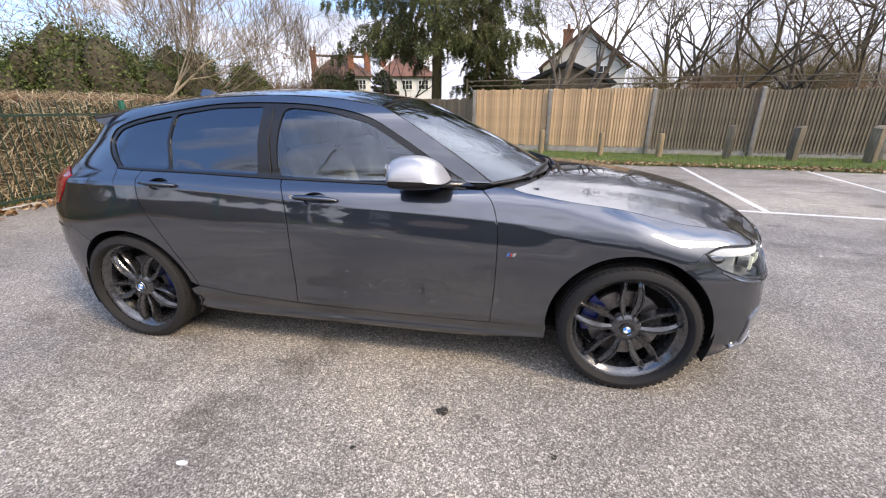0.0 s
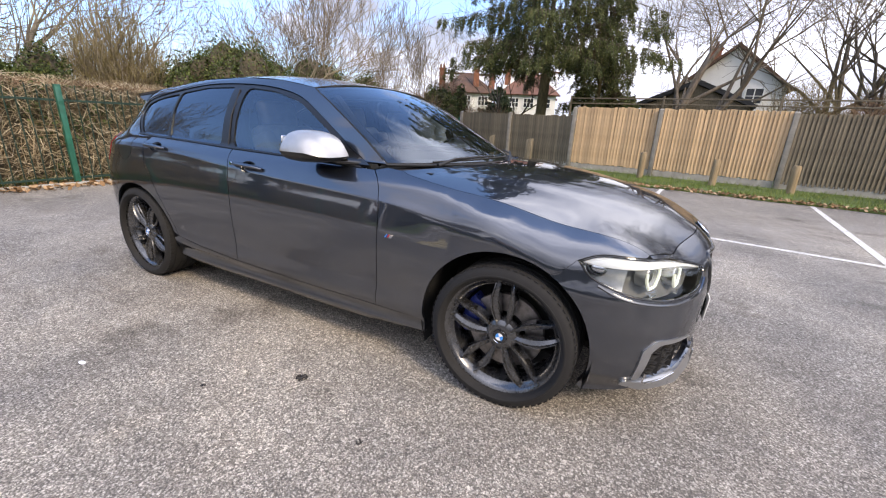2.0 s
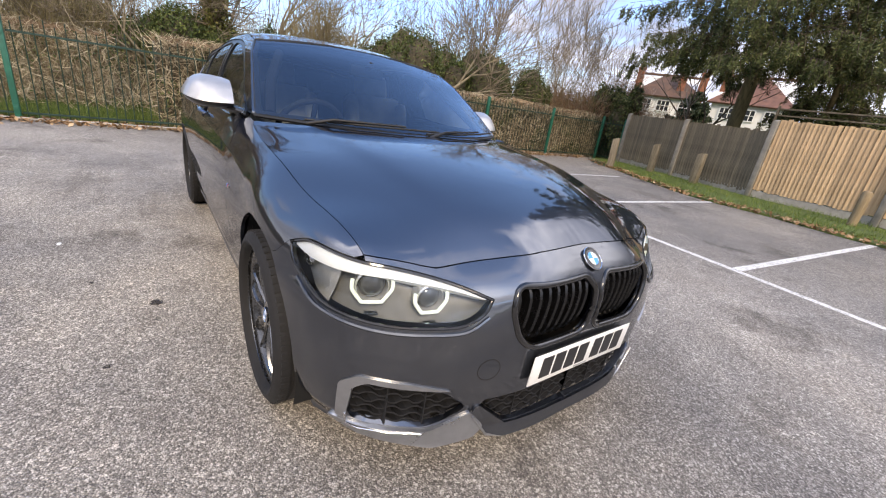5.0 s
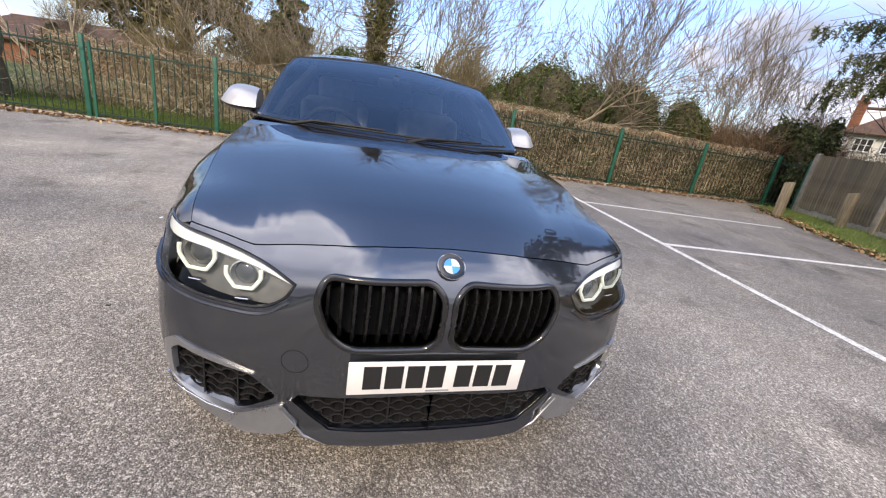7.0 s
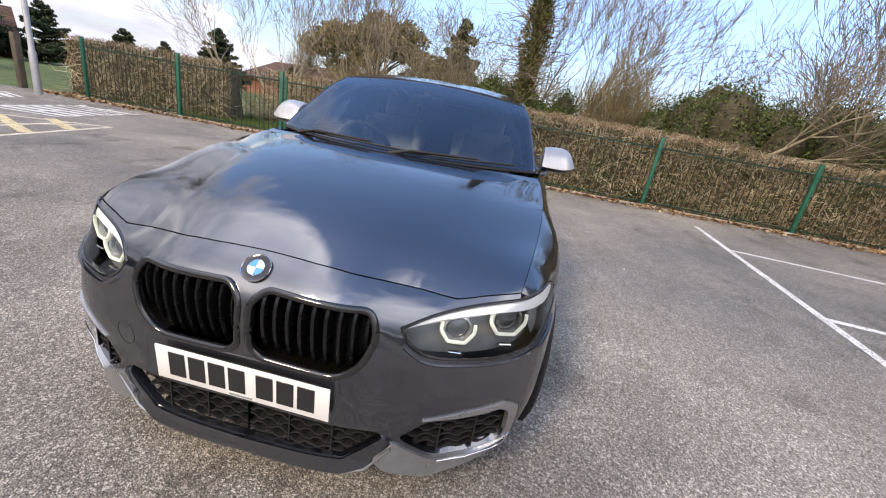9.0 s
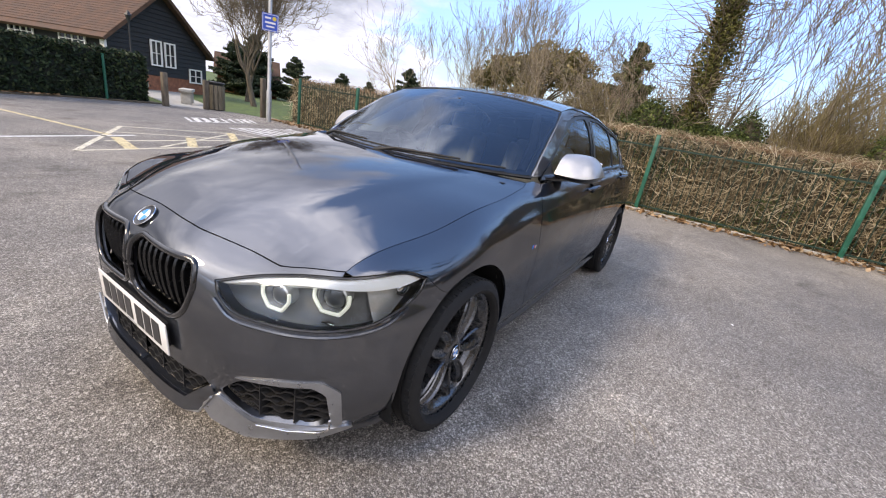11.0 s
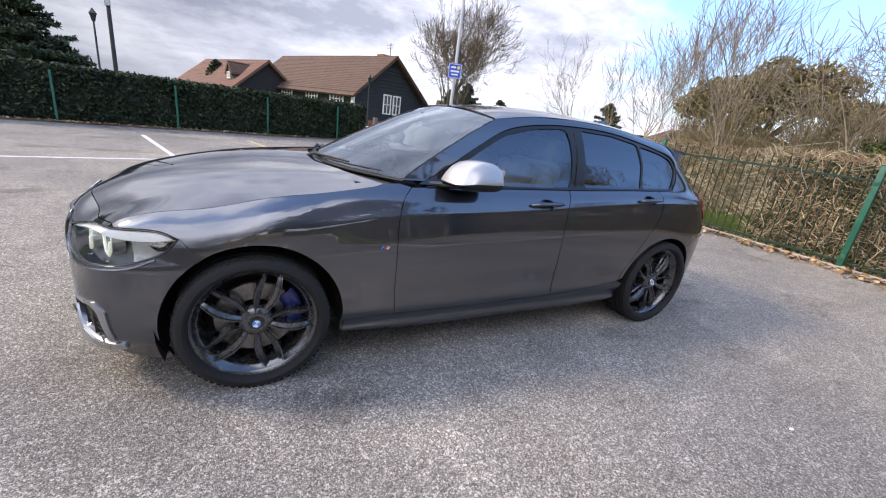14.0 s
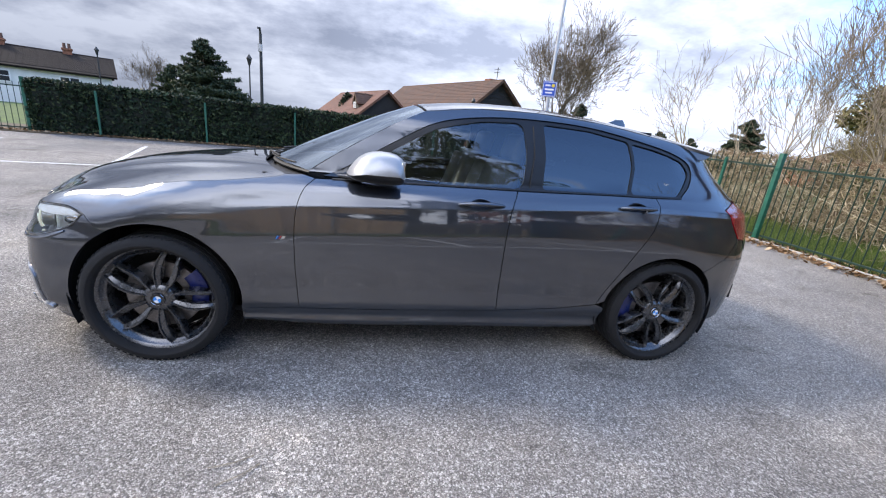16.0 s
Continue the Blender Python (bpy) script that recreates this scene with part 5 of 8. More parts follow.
# door mirrors
for s in (1, -1):
    def shell_of(outline, k0=1.0):
        """A housing swept outwards from the door: the outline in x and z, drawn in towards both ends."""
        bm, rows = bmesh.new(), []
        for v in np.linspace(0, 1, 15):
            k = k0 * (.42 + .58 * (1 - abs(2 * v - .86) ** 3.2 if v > .43 else 1 - .30 * abs(2 * v - .86) ** 2.2))
            rows.append([bm.verts.new((.345 + (x - .345) * (.55 + .45 * k) - .035 * v, s * (.788 + .198 * v), 1.012 + (z - 1.012) * k)) for x, z in outline])
        for p, q in zip(rows, rows[1:]):
            for k in range(len(outline)):
                bm.faces.new((p[k], p[(k + 1) % len(outline)], q[(k + 1) % len(outline)], q[k]))
        bm.faces.new(rows[0])
        bm.faces.new(rows[-1])
        return bm

    cx, cy, cz = .345, .880, 1.034
    crest = smooth_line([(.500, .992), (.484, 1.022), (.445, 1.072), (.388, 1.102), (.320, 1.106), (.268, 1.090), (.248, 1.045), (.244, .990)], 26).tolist()
    belly = smooth_line([(.244, .987), (.252, .970), (.285, .962), (.36, .960), (.44, .966), (.482, .976), (.502, .989)], 18).tolist()
    dm = part("door_mirror", shell_of(crest), SILVER, CAR, "satin silver door mirror cap", 50)
    part("mirror_base", shell_of(belly, 1.02), TRIM_BLACK, dm, "", 50)
    bm = bmesh.new()
    box(bm, (cx - .114, s * cy, cz), (.006, .15, .085), None, .002, 2)
    part("mirror_glass", bm, CHROME, dm, "silvered mirror glass")
    arm = [Vector((.53, s * .745, .962)), Vector((.46, s * .79, .967)), Vector((.40, s * .83, .978)), Vector((.36, s * .86, .985))]
    tube_part("mirror_arm", arm, [.024, .024, .027, .030], GLOSS_BLACK, dm, False, 10, .7)
    panel("mirror_triangle", flank, XZ((.60, .957), (.42, 1.04), (.40, .972), (.42, .957)), GLOSS_BLACK, dm, step=.03, lift=.004, flange=.01, sides=(s,))

# door handles in their pockets
for s in (1, -1):
    for hx, hz, half in ((-.18, .886, .118), (-1.055, .932, .105)):
        panel("handle_pocket", flank, pocket(hx, hz, .066, .033), PAINT, CAR, step=.02, lift=-.020, flange=0, sides=(s,))
        pts = on_line([(hx + half * q, hz - .004 * q) for q in np.linspace(-1, 1, 11)], 0)
        _, n = at(hx, hz)
        pts = [p + n * (.006 + .022 * (1 - abs(q) ** 4)) for p, q in zip(pts, np.linspace(-1, 1, 11))]
        rad = [.010 + .008 * (1 - abs(q) ** 3) for q in np.linspace(-1, 1, 11)]
        h = tube_part("door_handle", flip(pts, s), rad, PAINT, CAR, False, 12, .62, "body-coloured bar door handle")
        tube_part("handle_bright_line", flip([p + n * .010 - Vector((0, 0, .006)) for p in pts[1:-1]], s), .0022, CHROME, h, False, 6)
    if s < 0:
        bm = bmesh.new()
        lathe(bm, [(.0, .004), (.010, .004), (.011, 0)], 16)
        o, n = at(-.288, .889, .024)
        for v in bm.verts:
            v.co = Vector((v.co.x, -v.co.y, v.co.z)) + Vector((o.x, -o.y, o.z))
        part("lock_cover", bm, CHROME, CAR)

# bright window line and sill line
for s in (1, -1):
    tube_part("belt_moulding", flip(on_line(XZ(*smooth_line(BELT[::-1], 30)), .001), s), .006, TRIM_BLACK, CAR, False, 6)
    tube_part("pillar_trim", flip(on_line(XZ((-.455, .985), (-.478, 1.15), (-.47, 1.30)), -.002), s), .0035, RUBBER, CAR, False, 6)
    panel("tail_reflector", flank, XZ((-1.86, .79), (-1.99, .80), (-2.05, .72), (-1.97, .70)), DARK_GLASS, CAR, step=.03, lift=.003, flange=.003, sides=(s,))
    panel("bumper_crease", flank, XZ((-1.70, .672), (-1.80, .665), (-1.95, .66), (-1.95, .656), (-1.80, .660), (-1.70, .667)), PAINT, CAR, step=.03, lift=.004, flange=.004, sides=(s,))

# cowl, wipers, aerial, spoiler edge
cowl_edge = curve([0, 1], [.73, .80], [.715, .735], [.958, .955])
cowl_mid = curve([0, 1], [.97, 1.015], [.952, .950])
cowl = crown(cowl_mid, cowl_edge, 2.2)
panel("cowl", cowl, full(0, 1, 1.0), PLASTIC, CAR, step=.05, lift=-.012, flange=.02)


def on_screen(p, u, lift):
    q, n = screen(np.array([float(p)]), np.array([float(u)]))
    return Vector(q[0] + lift * n[0])


for pts in (((.0, -.74), (.014, -.45), (.022, -.15), (.02, .12)), ((.0, .00), (.012, .30), (.022, .58), (.034, .84))):
    line = [on_screen(p, u, .014) for p, u in pts]
    w = tube_part("wiper", line, .005, RUBBER, CAR, False, 8, label="black windscreen wiper")
    arm = [line[0] + Vector((.03, 0, -.015)), (line[0] + line[1]) / 2 + Vector((.02, 0, .012)), line[2] + Vector((.0, 0, .012))]
    tube_part("wiper_arm", arm, [.010, .007, .005], PLASTIC, w, False, 8)
bm = bmesh.new()
for r0, r1 in (((-1.22, 1.372), (-1.40, 1.352)),):
    prof = [(-1.20, 1.375, .004), (-1.26, 1.395, .018), (-1.33, 1.425, .020), (-1.385, 1.432, .014), (-1.41, 1.405, .010), (-1.415, 1.35, .010)]
    for sd in (1,):
        top = [bm.verts.new((x, 0, z)) for x, z, w in prof]
        lf = [bm.verts.new((x, w * 1.6, 1.345)) for x, z, w in prof]
        rt = [bm.verts.new((x, -w * 1.6, 1.345)) for x, z, w in prof]
        for k in range(5):
            bm.faces.new((top[k], top[k + 1], lf[k + 1], lf[k]))
            bm.faces.new((top[k], rt[k], rt[k + 1], top[k + 1]))
part("roof_aerial", bm, PAINT, CAR, "shark-fin roof aerial")
# spoiler lip under the roof's end
bm, prev = bmesh.new(), None
for v in np.linspace(-.985, .985, 33):
    q0, n0 = roof(np.array([.90, 1.0]), np.array([v, v]))
    a, b = Vector(q0[0] - .006 * n0[0]), Vector(q0[1] - .003 * n0[1])
    row = [bm.verts.new(p) for p in (a, b, b + Vector((.006, 0, -.012)), b + Vector((.03, 0, -.034)), b + Vector((.12, 0, -.05)), a + Vector((.02, 0, -.05)))]
    if prev:
        for k in range(5):
            bm.faces.new((prev[k], prev[k + 1], row[k + 1], row[k]))
    else:
        bm.faces.new(row)
    prev = row
bm.faces.new(prev[::-1])
part("roof_spoiler", bm, PAINT, CAR, "body-coloured roof spoiler lip", 40)


# cabin
def padded(name, c, sz, mat, parent, tilt=0.0, bev=.04, label=""):
    bm = bmesh.new()
    box(bm, (0, 0, 0), sz, None, bev, 4)
    bm.transform(Matrix.Translation(c) @ Matrix.Rotation(radians(tilt), 4, "Y"))
    return part(name, bm, mat, parent, label)


for s in (1, -1):
    seat = padded("front_seat", (-.02, s * .37, .50), (.50, .50, .16), LEATHER, CAR, -8, .05, "pale grey leather front seat")
    padded("seat_back", (-.34, s * .37, .80), (.13, .46, .62), LEATHER, seat, -18, .05)
    for k in (-1, 1):
        padded("side_bolster", (-.29, s * .37 + k * .21, .80), (.16, .08, .54), LEATHER, seat, -18, .035)
    padded("headrest", (-.475, s * .37, 1.165), (.09, .27, .17), LEATHER, seat, -14, .035)
    for k in (-1, 1):
        tube_part("headrest_post", [(-.44, s * .37 + k * .06, 1.05), (-.465, s * .37 + k * .06, 1.13)], .006, CHROME, seat)
    padded("door_card", (0.1, s * .755, .72), (1.0, .05, .42), CLOTH, CAR, 0, .02)
    bm = bmesh.new()
    tube(bm, [(-.47, s * .655, .96), (-.50, s * .615, 1.15), (-.50, s * .55, 1.29)], [.05, .045, .04], 8)
    part("pillar_lining", bm, CLOTH, CAR)
    bm = bmesh.new()
    tube(bm, [(.64, s * .66, .975), (.40, s * .60, 1.115), (.17, s * .50, 1.265)], [.025, .028, .025], 8)
    part("screen_pillar_lining", bm, CLOTH, CAR)
    tube_part("seat_belt", [Vector((-.46, s * .655, 1.22)), Vector((-.42, s * .655, .9)), Vector((-.38, s * .66, .6))], .018, CLOTH, CAR, False, 6, .2)
padded("rear_bench", (-.85, 0, .52), (.5, 1.2, .18), CLOTH, CAR, -6, .05, "dark rear bench seat")
padded("rear_seat_back", (-1.18, 0, .80), (.14, 1.2, .56), CLOTH, CAR, -20, .05)
for y in (-.38, 0, .38):
    padded("rear_headrest", (-1.31, y, 1.10), (.08, .24, .14), CLOTH, CAR, -16, .03)
padded("parcel_shelf", (-1.55, 0, .93), (.5, 1.2, .03), CLOTH, CAR, 0, .01)
bm = bmesh.new()
prev = None
for k in range(13):
    y = -.70 + 1.4 * k / 12
    hump = .035 * math.exp(-(((y + .37) / .16) ** 2))
    row = [bm.verts.new(q) for q in ((.90, y, .945), (.72, y, .945 + hump * .4), (.50, y, .915 + hump), (.42, y, .87 + hump), (.44, y, .70), (.60, y, .50))]
    if prev:
        for q in range(5):
            bm.faces.new((prev[q], prev[q + 1], row[q + 1], row[q]))
    prev = row
part("dashboard", bm, CLOTH, CAR, "black dashboard", 60)
wc, wn = Vector((.34, -.37, .88)), Vector((-.90, 0, .44)).normalized()
wu = wn.cross(Vector((0, 1, 0))).normalized()
wheel_pts = [wc + .185 * (math.cos(t) * Vector((0, 1, 0)) + math.sin(t) * wu) for t in np.linspace(0, 2 * math.pi, 40, endpoint=False)]
sw = tube_part("steering_wheel", wheel_pts, .016, CLOTH, CAR, True, 8, label="black leather steering wheel")
padded("wheel_boss", tuple(wc + wn * -.01), (.05, .15, .12), CLOTH, sw, -26, .02)
for d in (-1, 1):
    tube_part("wheel_spoke", [wc, wc + d * .18 * Vector((0, 1, 0))], .018, PLASTIC, sw, False, 8, .6)
tube_part("wheel_spoke", [wc, wc - .18 * wu], .016, CHROME, sw, False, 8, .6)
bm = bmesh.new()
box(bm, (.235, 0, 1.245), (.03, .22, .065), None, .012, 3)
mir = part("rear_view_mirror", bm, PLASTIC, CAR)
tube_part("mirror_stalk", [(.24, 0, 1.26), (.30, 0, 1.285)], .02, PLASTIC, mir)
padded("headlining", (-.6, 0, 1.335), (1.4, .95, .02), CLOTH, CAR, 0, .005)
# ---------------------------------------------------------------- ground and markings
rng = np.random.default_rng(7)
OS, E1, E2 = Vector((2.33, -5.78, 0)), Vector((.955, .296, 0)), Vector((.296, -.955, 0))
TURN_S = math.degrees(math.atan2(.296, .955))


def south(a, b, z=0.0):
    """A place by the southern bays: a along their line, b away from the car."""
    p = OS + E1 * a + E2 * b
    return Vector((p.x, p.y, z))


def north_y(x, off=0.0):
    """The board fence's line, and lines beside it."""
    return 10.15 - 0.10 * (x - 1.6) - off


def fence_y(x):
    """The board fence bends back where the old bays run to the corner."""
    return north_y(x) if x > -.62 else 10.372 - .34 * (x + .62)


def verge_y(x):
    """Near edge of the grass verge, drawn back towards the corner."""
    return north_y(x, 2.35) + .5 * np.maximum(-1.2 - x, 0)


raw("ground", [(-600, -600, -.035), (600, -600, -.035), (600, 600, -.035), (-600, 600, -.035)], [(0, 1, 2, 3)], TURF)
tagged(bpy.data.objects["ground"], "rough green turf round the car park", "ground", kind="structure")


def slab(name, outline, z, thick, mat, label, cat, kind="structure"):
    bm = bmesh.new()
    vs = [bm.verts.new((x, y, z)) for x, y in outline]
    f = bm.faces.new(vs)
    ex = bmesh.ops.extrude_face_region(bm, geom=[f])
    for v in ex["geom"]:
        if isinstance(v, bmesh.types.BMVert):
            v.co.z -= thick
    ob = finish(name, bm, mat, smooth=False)
    return tagged(ob, label, cat, kind=kind)


a0, a1 = south(-7.0, 5.5), south(26, 5.4)
slab("car_park", [(-5.92, 11.6), (-5.92, -11.4), (-5.2, -12.6), (-3.6, -12.9), (a0.x, a0.y), (a1.x, a1.y), (40, 4.4), (40, north_y(40, 2.0)), (-1.0, north_y(-1.0, 2.0)), (-4.6, 11.2), (-5.4, 11.6)], 0, .03, TARMAC, "worn grey tarmac with pale stones and dark stains", "tarmac")
# path beyond the car park
slab("footpath", [(-3.5, -12.5), (-5.0, -12.5), (-6.4, -18.5), (-8.5, -24), (-6.6, -24.5), (-4.6, -18.4)], -.015, .02, CONCRETE, "pale concrete footpath", "path")


def strip(name, a, b, width, mat, label, z=.004, parent=None):
    a, b = Vector((a[0], a[1], 0)), Vector((b[0], b[1], 0))
    d = (b - a).normalized()
    n = Vector((-d.y, d.x, 0)) * width / 2
    bm = bmesh.new()
    k = max(1, int((b - a).length / .4))
    rows = []
    for i in range(k + 1):
        p = a + (b - a) * i / k
        w = 1 + .12 * noise.noise(p * 1.7)
        rows.append([bm.verts.new(p + n * w + Vector((0, 0, z))), bm.verts.new(p - n * w + Vector((0, 0, z)))])
    for p, q in zip(rows, rows[1:]):
        bm.faces.new((p[0], p[1], q[1], q[0]))
    ob = finish(name, bm, mat, parent, smooth=False)
    if parent is None:
        tagged(ob, label, "road marking", "bay lines", "structure")
    return ob


def bay_y(x):
    return 3.68 - 0.112 * (x + .87)


strip("bay_line", (-4.66, bay_y(-4.66)), (16, bay_y(16)), .085, WHITE_LINE, "worn white painted bay line on tarmac")
for x in (-3.14, -.87, 1.55, 4.06, 6.45, 8.9, 11.3):
    strip("bay_line", (x, bay_y(x) + .05), (x + .42, bay_y(x) + 4.35), .085, WHITE_LINE, "worn white painted bay line on tarmac", .0045)
p, q = south(-2.7, 0), south(14, 0)
strip("bay_line", p, q, .09, WHITE_LINE, "worn white painted bay line on tarmac")
for a in (-2.35, .0, 2.62, 5.2, 7.8):
    p, q = south(a, .05), south(a, 3.6)
    strip("bay_line", p, q, .09, YELLOW_LINE if a < -1 else WHITE_LINE, "worn painted bay line on tarmac", .0045)
# hatched box and ground writing, as plain bars
h_near = [Vector((.9, -5.15, 0)), Vector((-3.05, -6.12, 0))]
h_mid = [Vector((.35, -5.95, 0)), Vector((-2.85, -6.6, 0))]
h_far = [Vector((-.4, -7.6, 0)), Vector((-2.35, -7.3, 0))]
for p, q in (h_near, h_mid, h_far, (h_near[0], h_far[0]), (h_near[1], h_far[1])):
    strip("hatch_line", p, q, .075, CREAM_LINE, "faded cream hatching line")
strip("hatch_line", (.1, -6.9), (-2.9, -6.3), .06, CREAM_LINE, "faded cream hatching line", .0055)
strip("hatch_line", (-.2, -5.5), (-2.3, -7.3), .06, CREAM_LINE, "faded cream hatching line", .0052)
for p, q in (((-1.08, -6.51), (-.67, -5.54)), ((-2.29, -7.36), (-1.57, -5.81)), ((-2.75, -6.94), (-2.27, -5.97)), ((.1, -6.3), (.25, -5.3))):
    strip("hatch_line", p, q, .15, YELLOW_LINE, "faded yellow hatching bar", .006)


def ground_letters(c0, c1, c2, n, seed):
    """A row of letter-like strokes between two lower corners and one upper corner."""
    rnd = np.random.default_rng(seed)
    c0, c1, c2 = Vector((*c0, 0)), Vector((*c1, 0)), Vector((*c2, 0))
    run, rise = (c1 - c0) / n, c2 - c0
    for k in range(n):
        o = c0 + run * (k + .1)
        w = run * .72
        strokes = [(o, o + rise)]
        if rnd.uniform() < .8:
            strokes.append((o + rise, o + rise + w))
        if rnd.uniform() < .6:
            strokes.append((o + w, o + w + rise))
        if rnd.uniform() < .6:
            strokes.append((o + rise * .5, o + rise * .5 + w))
        if rnd.uniform() < .5:
            strokes.append((o, o + w))
        for i, (p, q) in enumerate(strokes):
            strip("ground_letter_bar", p, q, .075, WHITE_LINE, "worn white painted ground writing bar", .0042 + .0007 * i)


ground_letters((-3.0, -7.15), (-5.15, -7.65), (-2.75, -8.25), 8, 3)
ground_letters((-2.25, -9.0), (-4.35, -9.65), (-2.5, -9.85), 8, 4)

# concrete edgings and verge
def edging(pts, w, h, label):
    for a, b in zip(pts, pts[1:]):
        a, b = Vector((*a, 0)), Vector((*b, 0))
        L = (b - a).length
        bm = bmesh.new()
        box(bm, (0, 0, 0), (L, w, h), None, .01, 2)
        o = finish("edging_kerb", bm, CONCRETE)
        m = (a + b) / 2
        o.matrix_basis = pose(m.x, m.y, h / 2 - .03, 0, 0, math.degrees(math.atan2(b.y - a.y, b.x - a.x)))
        tagged(o, label, "kerb", "edging kerbs", "structure")


edging([(-5.90, -11.4 + 2.05 * k) for k in range(12)], .07, .075, "mossy concrete edging kerb below the green railings")
slab("verge", [(x, verge_y(x) + .06 * math.sin(3 * x)) for x in np.arange(-4.9, 30, .5)] + [(x, fence_y(x) + .3) for x in (30, 10, 0, -.6, -5.2)], .045, .08, TURF, "short grass verge below the board fence", "grass")
slab("hedge_bed", [tuple(south(a, 5.35 + .08 * math.sin(2.1 * a)))[:2] for a in np.arange(-7.6, 26, .5)] + [tuple(south(a, 7.6))[:2] for a in (26, -7.6)], .03, .06, SOIL, "leaf-strewn earth below the dark hedge", "earth")
slab("bank", [(-5.95, -.9), (-5.95, -11.5), (-13.5, -11.5), (-13.5, -.9)], -.005, .03, TURF, "rough green grass behind the railings", "grass")
slab("fence_bed", [(-5.95, 11.3), (-5.95, -.9), (-9.5, -.9), (-9.5, 11.3)], -.005, .03, SOIL, "leaf-strewn earth behind the railings", "earth")


# ---------------------------------------------------------------- scattered stuff
def cards(name, pos, size, mat, label, cat, tilt=1.0, long=1.6, kind="stuff", parent=None, normal=None, along=None):
    """Many small leaves (kites of two triangles) at given places."""
    n = len(pos)
    d = rng.normal(size=(n, 3))
    if normal is not None:
        d = d * tilt + normal
    d /= np.linalg.norm(d, axis=1)[:, None]
    a = np.cross(d, rng.normal(size=(n, 3))) if along is None else along + 0.0
    a /= np.linalg.norm(a, axis=1)[:, None] + 1e-9
    b = np.cross(d, a)
    b /= np.linalg.norm(b, axis=1)[:, None] + 1e-9
    s = (size * rng.uniform(.6, 1.4, n))[:, None]
    v = np.empty((n, 4, 3))
    v[:, 0], v[:, 2] = pos - a * s * long / 2, pos + a * s * long / 2
    v[:, 1], v[:, 3] = pos + b * s / 2 + d * s * .12, pos - b * s / 2 + d * s * .12
    me = bpy.data.meshes.new(name)
    me.vertices.add(4 * n)
    me.vertices.foreach_set("co", v.ravel())
    me.loops.add(4 * n)
    me.loops.foreach_set("vertex_index", np.arange(4 * n))
    me.polygons.add(n)
    me.polygons.foreach_set("loop_start", np.arange(0, 4 * n, 4))
    me.polygons.foreach_set("loop_total", np.full(n, 4))
    me.update()
    me.validate()
    me.materials.append(mat)
    ob = new(name, me)
    if parent is not None:
        ob.parent = parent
    elif label:
        tagged(ob, label, cat, kind=kind)
    return ob


def sticks(name, a, b, r0, r1, mat, label="", cat="", bend=.0, kind="stuff", parent=None, sides=3):
    """Many thin tapered sticks from a to b, bent in the middle."""
    n = len(a)
    d = b - a
    L = np.linalg.norm(d, axis=1)[:, None] + 1e-9
    d = d / L
    ref = np.where(np.abs(d[:, 2:3]) > .9, np.array([[1.0, 0, 0]]), np.array([[0, 0, 1.0]]))
    u = np.cross(d, ref)
    u /= np.linalg.norm(u, axis=1)[:, None] + 1e-9
    w = np.cross(d, u)
    mid = (a + b) / 2 + (rng.normal(size=(n, 3)) * bend * L if bend else 0)
    r0, r1 = np.broadcast_to(r0, n)[:, None], np.broadcast_to(r1, n)[:, None]
    levels = [(a, r0), (mid, (r0 + r1) / 2), (b, r1)] if bend else [(a, r0), (b, r1)]
    K = len(levels)
    v = np.empty((n, K, sides, 3))
    for j, (p, r) in enumerate(levels):
        for k in range(sides):
            t = 2 * math.pi * k / sides
            v[:, j, k] = p + r * (math.cos(t) * u + math.sin(t) * w)
    base = (np.arange(n) * K * sides)[:, None]
    quads = []
    for j in range(K - 1):
        for k in range(sides):
            k2 = (k + 1) % sides
            quads.append(np.stack([base[:, 0] + j * sides + k, base[:, 0] + j * sides + k2, base[:, 0] + (j + 1) * sides + k2, base[:, 0] + (j + 1) * sides + k], 1))
    f = np.concatenate(quads)
    me = bpy.data.meshes.new(name)
    me.vertices.add(n * K * sides)
    me.vertices.foreach_set("co", v.ravel())
    me.loops.add(f.size)
    me.loops.foreach_set("vertex_index", f.ravel())
    me.polygons.add(len(f))
    me.polygons.foreach_set("loop_start", np.arange(0, f.size, 4))
    me.polygons.foreach_set("loop_total", np.full(len(f), 4))
    me.polygons.foreach_set("use_smooth", np.ones(len(f), bool))
    me.update()
    me.validate()
    me.materials.append(mat)
    ob = new(name, me)
    if parent is not None:
        ob.parent = parent
    elif label:
        tagged(ob, label, cat, kind=kind)
    return ob


def lumpy_box(name, length, depth, height, mat, parent, step=.22, amp=.10):
    """The uneven dark mass that gives a clipped hedge its inner shade, along x from its middle, standing on z = 0."""
    bm = bmesh.new()
    box(bm, (0, 0, height / 2), (length, depth, height))
    bmesh.ops.subdivide_edges(bm, edges=[e for e in bm.edges if abs((e.verts[0].co - e.verts[1].co).x) > .1], cuts=int(length / step))
    bmesh.ops.subdivide_edges(bm, edges=[e for e in bm.edges if abs((e.verts[0].co - e.verts[1].co).x) < .1], cuts=4)
    for v in bm.verts:
        n = noise.noise_vector(v.co * 2.3 + Vector((length, 0, 0)))
        v.co += n * amp
        v.co.z = max(v.co.z, -.02)
    return finish(name, bm, mat, parent, smooth=True, angle=80)


# grass of the verge and of the strip behind the railings
def blades(name, pos, h, label):
    n = len(pos)
    tip = pos + np.stack([rng.normal(0, .4, n), rng.normal(0, .4, n), rng.uniform(.6, 1.3, n)], 1) * h
    return sticks(name, pos, tip, .004, .001, GRASS, label, "grass")


